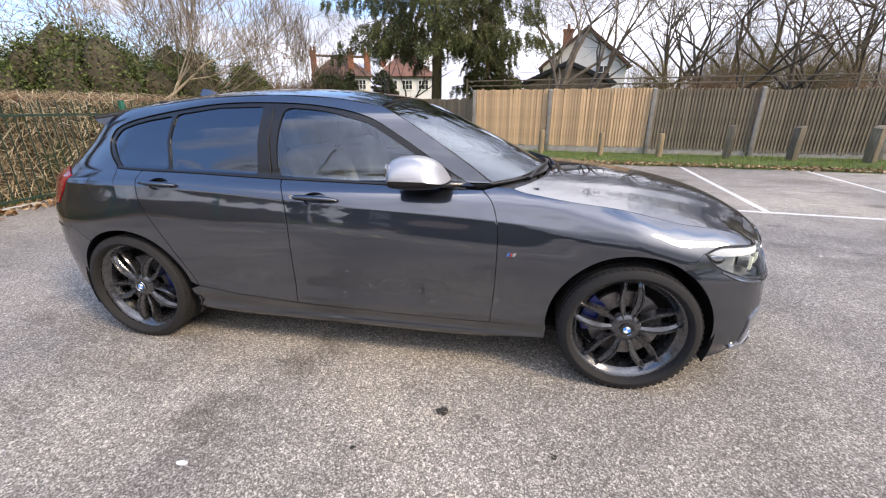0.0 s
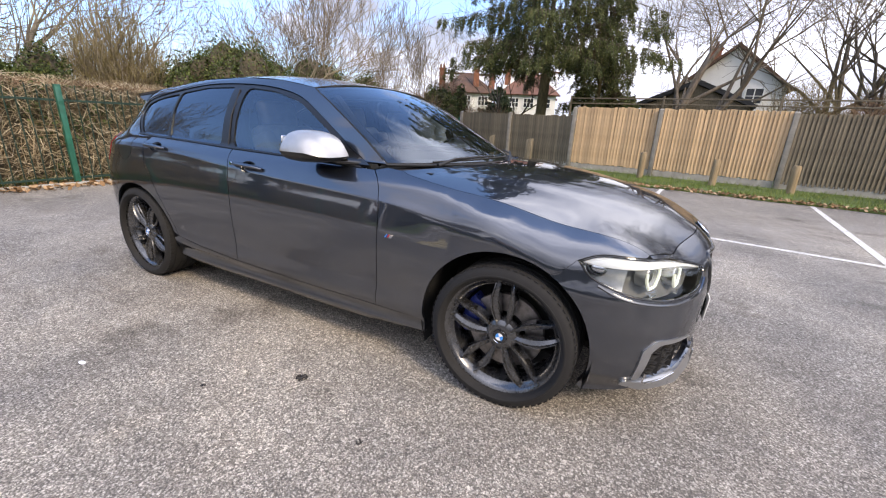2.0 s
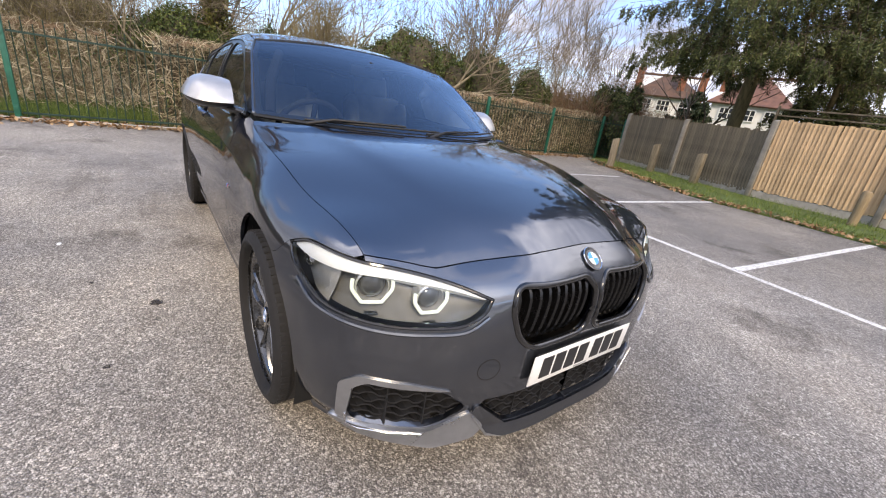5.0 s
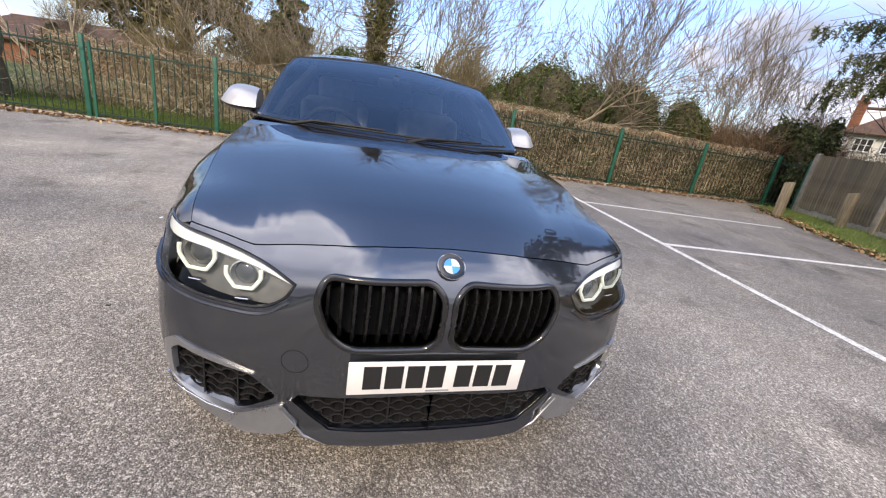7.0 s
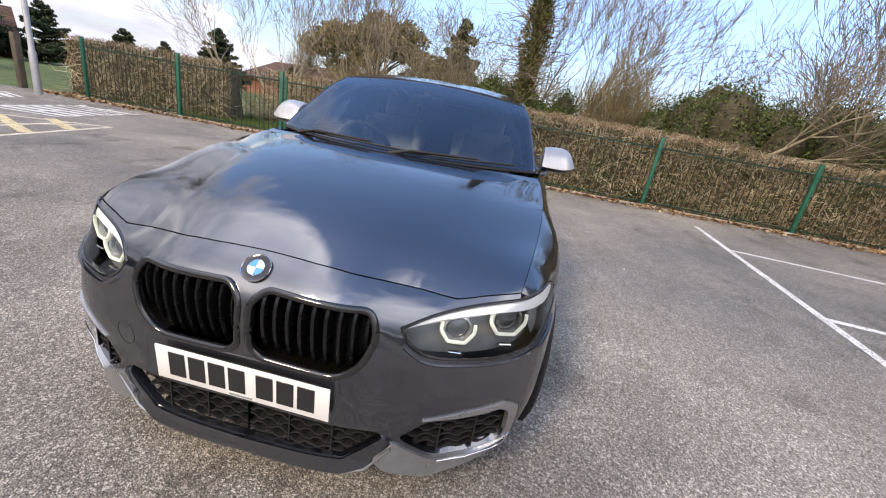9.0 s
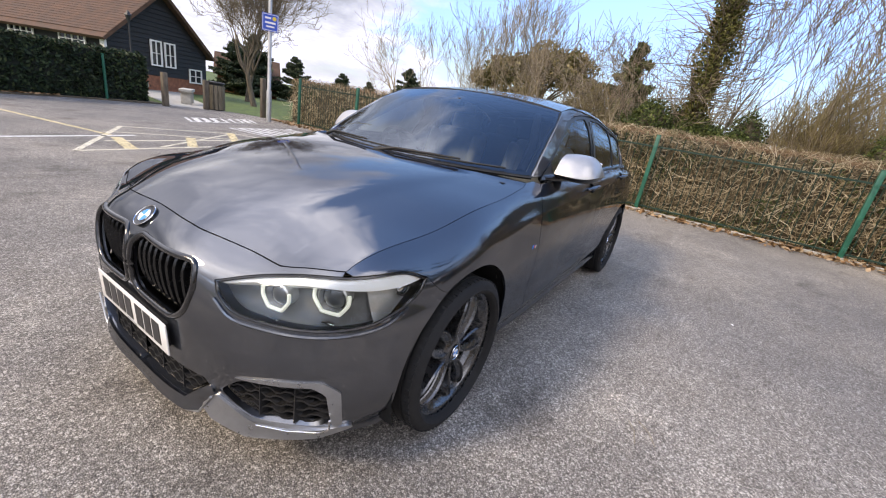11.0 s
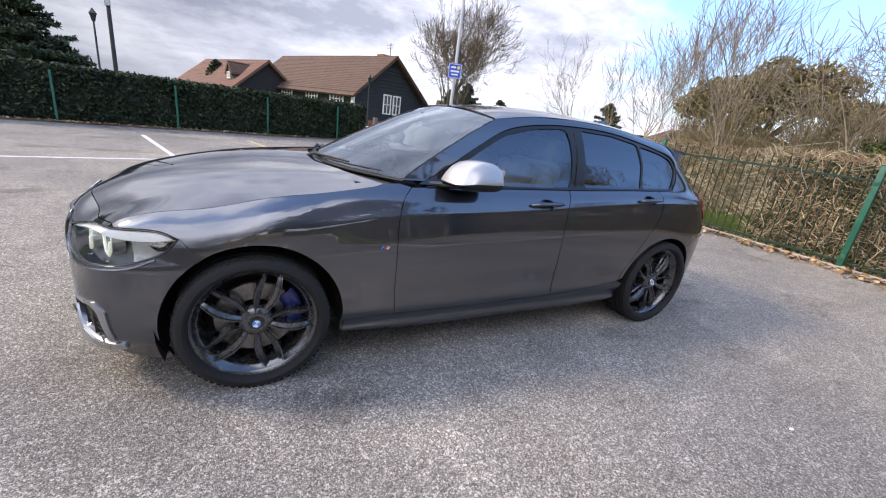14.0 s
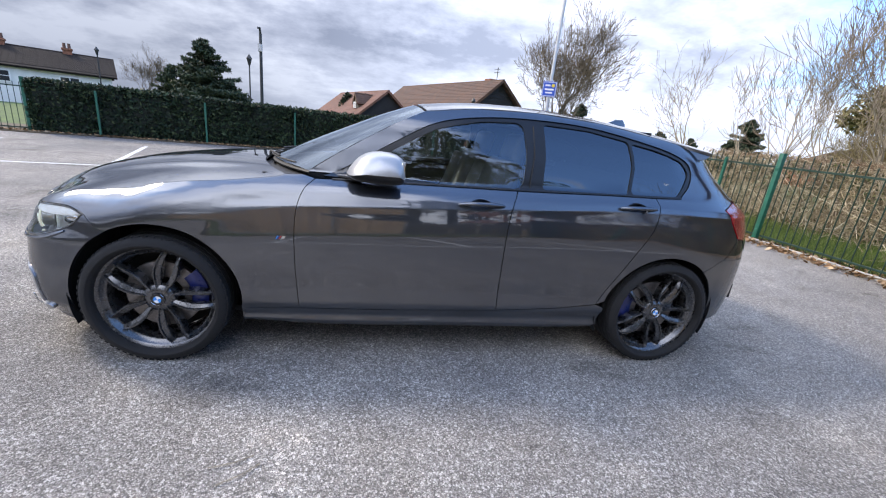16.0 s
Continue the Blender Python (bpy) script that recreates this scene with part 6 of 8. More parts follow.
n = 16000
x = rng.uniform(-5.2, 14, n)
t = rng.uniform(0, 1, n) ** 1.2
y = verge_y(x) + .05 + t * (2.2 - .16 * np.maximum(-1.2 - x, 0))
keep = rng.uniform(0, 1, n) < .35 + .65 * np.clip(np.sin(x * 3.1) * np.cos(y * 4.3) + .6, 0, 1)
blades("verge_grass", np.stack([x, y, np.full(n, .04)], 1)[keep], .075, "short green grass with fallen leaves")
n = 34000
pos = np.stack([-6.1 - 4.2 * rng.uniform(0, 1, n) ** 1.4, rng.uniform(-7.6, 2.5, n), np.full(n, -.01)], 1)
blades("bank_grass", pos, .13, "bright green grass behind the railings")
n = 5200
pos = np.stack([-5.86 + np.abs(rng.normal(0, .16, n)) * rng.choice([1, -1.5], n), rng.uniform(-11, 11, n), np.full(n, .012)], 1)
pos[:, 2] += rng.uniform(0, .03, n)
cards("leaf_litter", pos, .05, DEAD_LEAF, "brown dead leaves along the kerb", "leaf litter", .5, 1.7, normal=np.array([0, 0, 1.0]))
n = 2600
x = rng.uniform(-5, 14, n)
pos = np.stack([x, verge_y(x) + .05 + rng.normal(0, .18, n), np.full(n, .055)], 1)
cards("verge_litter", pos, .045, DEAD_LEAF, "brown dead leaves along the verge", "leaf litter", .5, 1.6, normal=np.array([0, 0, 1.0]))
n = 2400
a = rng.uniform(-5, 14, n)
b = 5.35 + np.abs(rng.normal(0, .25, n))
pos = np.array([tuple(south(i, j, .04)) for i, j in zip(a, b)])
cards("hedge_litter", pos, .05, DEAD_LEAF, "brown dead leaves below the dark hedge", "leaf litter", .5, 1.6, normal=np.array([0, 0, 1.0]))
# a few loose bits on the tarmac
for (x, y), r in (((.522, -1.181), .028), ((1.0, -1.35), .016), ((.2, -1.45), .012)):
    bm = bmesh.new()
    prev = None
    lathe(bm, [(r * .2, .0065), (r * .7, .0060), (r, .0045)], 14, "z", True)
    for v in bm.verts:
        k = 1 + .3 * noise.noise(v.co * 60 + Vector((x, y, 0)))
        v.co.x, v.co.y = v.co.x * k + x, v.co.y * k + y
    tagged(finish("tar_spot", bm, OIL_STAIN), "small dark oily spot on the tarmac", "stain", kind="structure")
for (x, y), r in (((-.428, -1.642), .017), ((-1.096, 1.959), .012), ((2.4, -2.6), .01), ((3.6, 1.4), .012)):
    bm = bmesh.new()
    lathe(bm, [(r * .3, .008), (r, .0045)], 9, "z", True)
    for v in bm.verts:
        v.co.x, v.co.y = v.co.x * 1.5 + x, v.co.y * .7 + y
    tagged(finish("paper_scrap", bm, PLATE_WHITE), "small white scrap on the tarmac", "litter")
for x, y, a in ((.75, 1.50, 20), (.72, 1.54, 35)):
    bm = bmesh.new()
    tube(bm, [(0, 0, .006), (.07, .012, .009), (.15, 0, .006)], .0018, 5)
    o = finish("dry_stalk", bm, BARK)
    o.matrix_basis = pose(x, y, 0, 0, 0, a)
    tagged(o, "pale dry stalk lying on the tarmac", "twig")
# ---------------------------------------------------------------- green railings
FX = -5.98
POSTS_Y = [11.85, 9.15, 6.45, 3.5, .45, -2.66, -4.75, -7.38, -9.95]


def shared(name, me, parent, loc, rot=(0, 0, 0), scale=None):
    ob = new(name, me)
    ob.parent = parent
    ob.location, ob.rotation_euler = loc, rot
    if scale:
        ob.scale = scale
    return ob


bm = bmesh.new()
lathe(bm, [(.0001, .0), (.0078, .02), (.0078, 1.30), (.0001, 1.315)], 6, "z")
bar_mesh = bpy.data.meshes.new("bar")
bmesh.ops.recalc_face_normals(bm, faces=bm.faces)
bm.to_mesh(bar_mesh)
bm.free()
bar_mesh.materials.append(GREEN_BAR)
for y in POSTS_Y:
    bm = bmesh.new()
    box(bm, (0, 0, .70), (.07, .07, 1.46), None, .006, 2)
    post = finish("railing_post", bm, GREEN_STEEL)
    post.location = (FX + .03, y, -.02)
    tagged(post, "green powder-coated steel railing post", "fence post", "railing posts")
    bm = bmesh.new()
    box(bm, (0, 0, 1.436), (.078, .078, .014), None, .004, 2)
    part("post_cap", bm, GREEN_STEEL, post)
    for z in (.2, 1.2):
        bm = bmesh.new()
        box(bm, (.0, 0, z), (.085, .05, .05), None, .004, 1)
        part("bracket", bm, GREEN_STEEL, post)
for y0, y1 in zip(POSTS_Y, POSTS_Y[1:]):
    mid, L = (y0 + y1) / 2, y0 - y1 - .09
    bay = empty("green_railing", (FX, mid, 0))
    tagged(bay, "green vertical-bar steel railing bay with two rails", "railing", "railing bays")
    for z in (.10, 1.21):
        bm = bmesh.new()
        box(bm, (0, 0, z), (.010, L, .030), None, .002, 1)
        part("rail", bm, GREEN_BAR, bay)
    k = int(L / .112)
    for i in range(k):
        shared("bar", bar_mesh, bay, (.0, -L / 2 + (i + .5) * L / k, .03), (0, 0, 0), (1, 1, 1.0 + (.06 if i % 2 else .0)))

    if y0 == -2.66:
        bm = bmesh.new()
        box(bm, (.0, .0, .64), (.045, .045, 1.28), None, .004, 1)
        part("stay", bm, GREEN_STEEL, bay)
        bm = bmesh.new()
        box(bm, (.01, -L / 2 + .05, .66), (.045, .045, 1.32), None, .004, 1)
        part("gate_stile", bm, GREEN_STEEL, bay)

# short return from the railings' end to the board fence
bay = empty("green_railing", (-5.52, 11.86, 0))
tagged(bay, "short green steel railing return beside the board fence", "railing", "railing bays")
for z in (.10, 1.21):
    bm = bmesh.new()
    box(bm, (0, 0, z), (.84, .010, .030), None, .002, 1)
    part("rail", bm, GREEN_BAR, bay)
for j in range(8):
    shared("bar", bar_mesh, bay, (-.37 + j * .106, 0, .03))
bm = bmesh.new()
box(bm, (.40, 0, .70), (.06, .06, 1.42), None, .006, 1)
part("post", bm, GREEN_STEEL, bay)
# railings that go on past the dark hedge
for k in range(3):
    c = south(5.35 + 2.6 * k, 5.6)
    bay = empty("green_railing", (c.x, c.y, 0), TURN_S)
    tagged(bay, "green vertical-bar steel railing bay beyond the hedge", "railing", "railing bays")
    for z in (.10, 1.10):
        bm = bmesh.new()
        box(bm, (1.3, 0, z), (2.6, .010, .03))
        part("rail", bm, GREEN_BAR, bay)
    for j in range(22):
        shared("bar", bar_mesh, bay, (.06 + j * .117, 0, 0), (0, 0, 0), (1, 1, .92))
    bm = bmesh.new()
    box(bm, (0, 0, .65), (.07, .07, 1.36), None, .006, 1)
    part("post", bm, GREEN_STEEL, bay)

# ---------------------------------------------------------------- board fence
FP = [-5.0, -2.85, -.62, 1.62, 4.35, 6.87, 9.65, 12.5, 15.2, 18.0, 20.8, 23.6]


def board_mesh(mat, name, h):
    bm = bmesh.new()
    vs = [bm.verts.new(p) for p in ((-.037, 0, 0), (.037, 0, 0), (.037, .032, 0), (-.037, .010, 0), (-.037, 0, h), (.037, 0, h), (.037, .032, h), (-.037, .010, h))]
    for f in ((0, 1, 2, 3), (4, 7, 6, 5), (0, 4, 5, 1), (1, 5, 6, 2), (2, 6, 7, 3), (3, 7, 4, 0)):
        bm.faces.new([vs[i] for i in f])
    bmesh.ops.recalc_face_normals(bm, faces=bm.faces)
    me = bpy.data.meshes.new(name)
    bm.to_mesh(me)
    bm.free()
    me.materials.append(mat)
    return me


LOW_BOARD = board_mesh(OLD_WOOD, "low_board", 1.40)
NEW_BOARD, OLD_BOARD = board_mesh(NEW_WOOD, "new_board", 1.575), board_mesh(OLD_WOOD, "old_board", 1.575)
for x in FP:
    y = fence_y(x)
    bm = bmesh.new()
    tall = 1.60 if x < -1 else 1.77
    box(bm, (0, 0, tall / 2), (.11, .10, tall), None, .012, 2)
    for v in bm.verts:
        if v.co.z > tall - .07 and v.co.y < 0:
            v.co.z -= .03
    o = finish("fence_post", bm, POST_CONCRETE)
    o.matrix_basis = pose(x, y - .05, .02, 0, 0, -5.7)
    tagged(o, "weathered concrete fence post", "fence post", "board fence posts")
for i, (x0, x1) in enumerate(zip(FP, FP[1:])):
    y0, y1 = fence_y(x0), fence_y(x1)
    fresh = 2 <= i <= 3
    bay = empty("board_fence", ((x0 + x1) / 2, (y0 + y1) / 2, 0), math.degrees(math.atan2(y1 - y0, x1 - x0)))
    tagged(bay, "fresh orange-brown softwood board fence bay" if fresh else "weathered grey board fence bay", "fence", "board fence bays")
    L = math.hypot(x1 - x0, y1 - y0) - .13
    drop = 0 if fresh else -.04 - .03 * (i % 2)
    bm = bmesh.new()
    box(bm, (0, 0, .13), (L, .04, .17), None, .006, 1)
    part("gravel_board", bm, CONCRETE, bay)
    for z in (.45, .95, 1.40 if i < 2 else 1.55):
        bm = bmesh.new()
        box(bm, (0, .045, z), (L, .05, .07), None, .004, 1)
        part("arris_rail", bm, NEW_WOOD if fresh else OLD_WOOD, bay)
    bm = bmesh.new()
    box(bm, (0, .022, .875 if i < 2 else .96), (L, .012, 1.29 if i < 2 else 1.46))
    part("backing_board", bm, NEW_WOOD if fresh else OLD_WOOD, bay)
    k = int(L / .078)
    me = NEW_BOARD if fresh else LOW_BOARD if i < 2 else OLD_BOARD
    for j in range(k):
        o = shared("board", me, bay, (-L / 2 + (j + .5) * L / k, -.012, .215 + drop + .012 * rng.normal()), (0, radians(.25 * rng.normal()), math.pi))
        o.location.y = -.004
# rail of an older fence just behind
for x0 in np.arange(-1, 16, 2.6):
    bm = bmesh.new()
    for z in (1.95, 2.10):
        box(bm, (1.3, 0, z), (2.6, .035, .035), None, .006, 1)
    box(bm, (0, 0, 1.1), (.05, .05, 2.15), None, .006, 1)
    o = finish("back_rail", bm, OLD_WOOD)
    o.matrix_basis = pose(x0, north_y(x0) + 1.0, 0, 0, 0, -5.7)
    tagged(o, "old timber rail behind the board fence", "rail", "old rails")

# timber bollards
for x, y, h, r, sq in ((1.42, 9.35, .66, .075, 0), (3.0, 9.15, .62, .075, 0), (4.45, 9.0, .62, .08, 0), (6.05, 8.95, .84, .09, 1), (7.45, 8.8, .82, .09, 1), (9.0, 8.65, .84, .10, 1), (10.8, 8.5, .8, .09, 1),
                       (-3.98, 9.8, .80, .085, 1), (-3.35, 10.9, .80, .09, 1), (-1.9, 10.4, .78, .09, 1)):
    bm = bmesh.new()
    if sq:
        box(bm, (0, 0, h / 2), (2 * r, 2 * r, h), None, .018, 2)
        for v in bm.verts:
            if v.co.z > h * .9:
                v.co.z += .25 * v.co.x
    else:
        lathe(bm, [(r, 0), (r * 1.02, h * .5), (r, h - .03), (r * .8, h), (.001, h + .006)], 20, "z")
    o = finish("bollard", bm, OLD_WOOD if sq else LOG_WOOD)
    o.matrix_basis = pose(x, y, .03, 2 * rng.normal(), 2 * rng.normal(), 20 * rng.normal())
    tagged(o, "square weathered timber bollard on the verge" if sq else "round pale timber bollard on the verge", "bollard", "verge bollards")

# ---------------------------------------------------------------- hedges
def twig_hedge(y0, y1, x0, depth, height, nt, nl, label, brown=True, solid=True):
    L, mid = y1 - y0, (y0 + y1) / 2
    h = empty("twiggy_hedge", (x0 - depth / 2, mid, 0))
    tagged(h, label, "hedge")
    if solid:
        # solid dark core stands in for shade between the twigs
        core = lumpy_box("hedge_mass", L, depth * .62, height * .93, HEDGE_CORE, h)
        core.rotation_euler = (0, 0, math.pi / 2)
    n = nt
    face = rng.uniform(0, 1, n) < .78
    a = np.stack([np.where(face, depth / 2 - np.abs(rng.normal(0, .12, n)), rng.uniform(-depth / 2, depth / 2, n)), rng.uniform(-L / 2, L / 2, n), np.where(face, rng.uniform(0, height * .95, n), height - .12 + rng.normal(0, .05, n))], 1)
    d = rng.normal(size=(n, 3)) * np.array([.35, .9, .9])
    d[:, 2] += .25
    d /= np.linalg.norm(d, axis=1)[:, None]
    b = a + d * rng.uniform(.10, .48, n)[:, None]
    b[:, 2] = np.clip(b[:, 2], .0, height + .06)
    b[:, 0] = np.clip(b[:, 0], -depth, depth / 2 + .12)
    sticks("twig_mass", a, b, rng.uniform(.003, .009, n), .0015, HEDGE_TWIG, bend=.14, parent=h)
    if brown:
        m = nt // 2
        a = np.stack([rng.uniform(-depth / 2, depth / 2 + .05, m), rng.uniform(-L / 2, L / 2, m), height - .10 + rng.uniform(0, .08, m)], 1)
        b = a + rng.normal(size=(m, 3)) * np.array([.10, .12, .05])
        sticks("clipped_top", a, b, .0035, .001, BROWN_TWIG, bend=.1, parent=h)
    p = np.stack([depth / 2 - .22 - np.abs(rng.normal(0, .10, nl)), rng.uniform(-L / 2, L / 2, nl), rng.uniform(.05, height * .97, nl)], 1)
    p[:, 0] += .2 * (np.array([noise.noise(Vector((q[1] * 1.3, q[2] * 1.9, 4))) for q in p]) > .08)
    cards("leaf_scatter", p, .03, HEDGE_LEAF, "", "", parent=h)
    return h


twig_hedge(-.9, 5.2, -6.06, 1.1, 1.50, 6500, 9000, "clipped twiggy hedge with brown top behind green railings")
twig_hedge(5.2, 12.0, -6.04, 1.1, 1.42, 6500, 9000, "clipped twiggy hedge with brown top behind green railings")
twig_hedge(-6.6, -1.6, -8.1, .9, 1.45, 3200, 2600, "thin straggling pale hedge behind green railings", True, False)
twig_hedge(-11.2, -6.6, -6.5, .8, 1.42, 3000, 2500, "sparse brown clipped hedge behind green railings")


def leaf_hedge(a0_, a1_, b0, depth, height, n, label):
    L = a1_ - a0_
    c = south((a0_ + a1_) / 2, b0 + depth / 2)
    h = empty("conifer_hedge", (c.x, c.y, 0), TURN_S)
    tagged(h, label, "hedge")
    # dark solid in place of the shade behind the foliage
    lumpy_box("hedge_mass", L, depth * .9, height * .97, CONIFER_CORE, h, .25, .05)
    side = rng.uniform(0, 1, n)
    x = rng.uniform(-L / 2, L / 2, n)
    y = np.where(side < .6, depth / 2 - np.abs(rng.normal(0, .05, n)), rng.uniform(-depth / 2, depth / 2, n))
    z = np.where(side < .6, rng.uniform(.05, height, n), height + rng.normal(0, .03, n))
    e = rng.uniform(0, 1, n) < .05
    x = np.where(e, np.sign(x) * L / 2 + rng.normal(0, .04, n), x)
    z = np.where(e, rng.uniform(.05, height, n), z)
    cards("foliage", np.stack([x, y, z], 1), .05, CONIFER_LEAF, "", "", parent=h, long=2.2)
    m = n // 10
    a = np.stack([rng.uniform(-L / 2, L / 2, m), rng.uniform(-depth / 2, depth / 2, m), height - .04 + rng.uniform(0, .04, m)], 1)
    sticks("clipped_top", a, a + rng.normal(size=(m, 3)) * np.array([.06, .06, .035]), .003, .001, BROWN_TWIG, parent=h)
    for k in np.arange(-L / 2 + 1.2, L / 2, 2.5):
        bm = bmesh.new()
        box(bm, (k, depth / 2 + .06, height * .46), (.05, .05, height * .92), None, .005, 1)
        part("support_post", bm, GREEN_STEEL, h)
    return h


leaf_hedge(-7.3, 5.25, 5.55, 1.0, 1.28, 22000, "dark green clipped conifer hedge with slim posts")


# ---------------------------------------------------------------- trees
def limb_segments(start, direction, length, radius, depth, spread, seg, rnd, out, up=.12, shrink=.68, kids=3, jitter=.22, rmin=.0025):
    p, d, r = start.copy(), direction / np.linalg.norm(direction), radius
    step = length / seg
    for k in range(seg):
        nd = d + rnd.normal(size=3) * jitter
        nd[2] += up * .5
        nd /= np.linalg.norm(nd)
        q = p + nd * step
        r2 = radius * (1 - .75 * (k + 1) / seg)
        out.append((p, q, r, max(r2, rmin), depth))
        p, d, r = q, nd, max(r2, rmin)
        if depth > 0 and k >= (1 if depth > 2 else 0):
            for _ in range(kids if k == seg - 1 else rnd.integers(1, kids + 1)):
                side = rnd.normal(size=3)
                side -= side @ d * d
                side /= np.linalg.norm(side)
                nd2 = d + side * spread * rnd.uniform(.7, 1.3)
                nd2[2] += up
                limb_segments(p, nd2, length * shrink * rnd.uniform(.75, 1.15), r * .72, depth - 1, spread, max(2, seg - 1), rnd, out, up, shrink, max(2, kids - 1), jitter, rmin)


def bare_tree(name, seed, height, radius, depth, label, lean=(0, 0), up=.14, spread=.75, mat=BARK, twig=TWIG, kids=3, seg=4, multi=1, jitter=.16, rmin=.003):
    rnd = np.random.default_rng(seed)
    out = []
    for k in range(multi):
        d = np.array([lean[0], lean[1], 1.0]) + (rnd.normal(size=3) * np.array([.35, .35, 0]) if multi > 1 else 0)
        limb_segments(np.array([0.05 * k, 0, -.05]), d, height * .5, radius, depth, spread, seg, rnd, out, up, .66, kids, jitter, rmin)
    t = empty(name)
    tagged(t, label, "tree", "bare trees")
    big = [s for s in out if s[4] >= depth - 1]
    small = [s for s in out if s[4] < depth - 1]
    for nm, ss, m, n in (("trunk", big, mat, 7), ("crown", small, twig, 3)):
        if ss:
            sticks(nm, np.array([s[0] for s in ss]), np.array([s[1] for s in ss]), np.array([s[2] for s in ss]), np.array([s[3] for s in ss]), m, parent=t, sides=n)
    return t


def stand(tree, x, y, rz=0.0, z=0.0):
    tree.matrix_basis = pose(x, y, z, 0, 0, rz)
    return tree
# bare trees behind the railings
t1 = bare_tree("bare_tree", 11, 5.0, .10, 4, "bare multi-branched tree with pale bark", up=.10, spread=.9, multi=2, rmin=.0065)
stand(t1, -10.1, 6.6, 20)
t2 = bare_tree("bare_tree", 12, 5.8, .12, 4, "bare winter tree with fine twigs", up=.2, spread=.62, rmin=.0065)
stand(t2, -11.5, 2.6)
t3 = bare_tree("bare_tree", 13, 5.6, .07, 4, "bare many-stemmed winter tree", up=.25, spread=.5, multi=3, rmin=.0065)
stand(t3, -9.4, 9.4)
k = 0
for x, y, s in ((-13, 9.6, 1.1), (-15, 5.0, 1.3), (-14.2, 1.0, 1.15), (-12.8, -2.4, .95), (-14.5, -5.6, 1.1), (-9.6, -3.6, .75), (-17, 10.5, 1.25), (-16.5, 14.5, 1.2), (-10.8, 14.6, .8),
                (-19, -1.2, 1.3), (-18, 3.2, 1.4), (-8.4, 12.6, .8), (-7.6, 15.0, .9), (-9.2, -8.6, .7), (-12.0, -8.4, .8), (-11, -.6, .85), (-20, 7.4, 1.4)):
    src = (t1, t2, t3)[k % 3]
    o = copy_thing(src, pose(x, y, 0, 0, 0, 67 * k) @ Matrix.Diagonal((s, s, s, 1)))
    k += 1
# a limb leaning out over the hedge
t7 = bare_tree("bare_tree", 51, 5.2, .075, 3, "pale bare limb leaning over the hedge", lean=(1.5, 1.25), up=.03, spread=.5, seg=5, jitter=.10, rmin=.005)
stand(t7, -9.0, 6.0, 0, .9)
# trees beyond the board fence
t4 = bare_tree("bare_tree", 24, 8.4, .15, 4, "leaning bare tree with dark limbs behind the fence", lean=(.55, .1), up=.12, spread=.62, mat=DARK_BARK, twig=DARK_TWIG, multi=3, rmin=.005)
stand(t4, 1.45, 11.9)
t5 = bare_tree("bare_tree", 25, 7.4, .125, 4, "bare spreading tree behind the board fence", lean=(.1, .0), up=.02, spread=1.0, mat=DARK_BARK, twig=DARK_TWIG, kids=4, rmin=.006)
stand(t5, 9.4, 13.2, 40)
t8 = bare_tree("bare_tree", 26, 8.2, .105, 4, "tall bare tree with dark upright limbs", up=.15, spread=.68, mat=DARK_BARK, twig=DARK_TWIG, multi=2, rmin=.006)
stand(t8, 7.4, 13.8, 30)
for x, y, s, r in ((6.2, 15.4, 1.1, 80), (12.5, 14.2, 1.15, 10), (15.8, 12.8, 1.0, 200), (11.0, 18.0, 1.4, 130), (18, 15.5, 1.3, 250), (-4.6, 15.6, .8, 60), (4.2, 18.5, 1.1, 300), (8.0, 20.0, 1.4, 12), (10.9, 13.6, .95, 44), (13.8, 13.2, .9, 66), (16.6, 14.2, 1.1, 20), (9.0, 16.5, 1.25, 100), (13.4, 16.5, 1.3, 320), (20.5, 13.0, 1.2, 150)):
    copy_thing(t5 if r > 70 else t8, pose(x, y, 0, 0, 0, r) @ Matrix.Diagonal((s, s, s, 1)))
# round bare tree by the sign
t6 = bare_tree("bare_tree", 37, 5.9, .17, 5, "dense oval bare tree by the path", up=.17, spread=.64, kids=5, mat=DARK_BARK, twig=DARK_TWIG, seg=4, rmin=.008, jitter=.20)
t6.matrix_basis = pose(-8.75, -17.0, -.1) @ Matrix.Diagonal((.84, .84, 1.0, 1))
for x, y, s, r in ((-10.3, -20.2, .95, 120), (-22, -13, .5, 50), (-5.6, -24.5, .4, 20), (16, -30, .55, 90)):
    copy_thing(t6, pose(x, y, 0, 0, 0, r) @ Matrix.Diagonal((s, s, s, 1)))


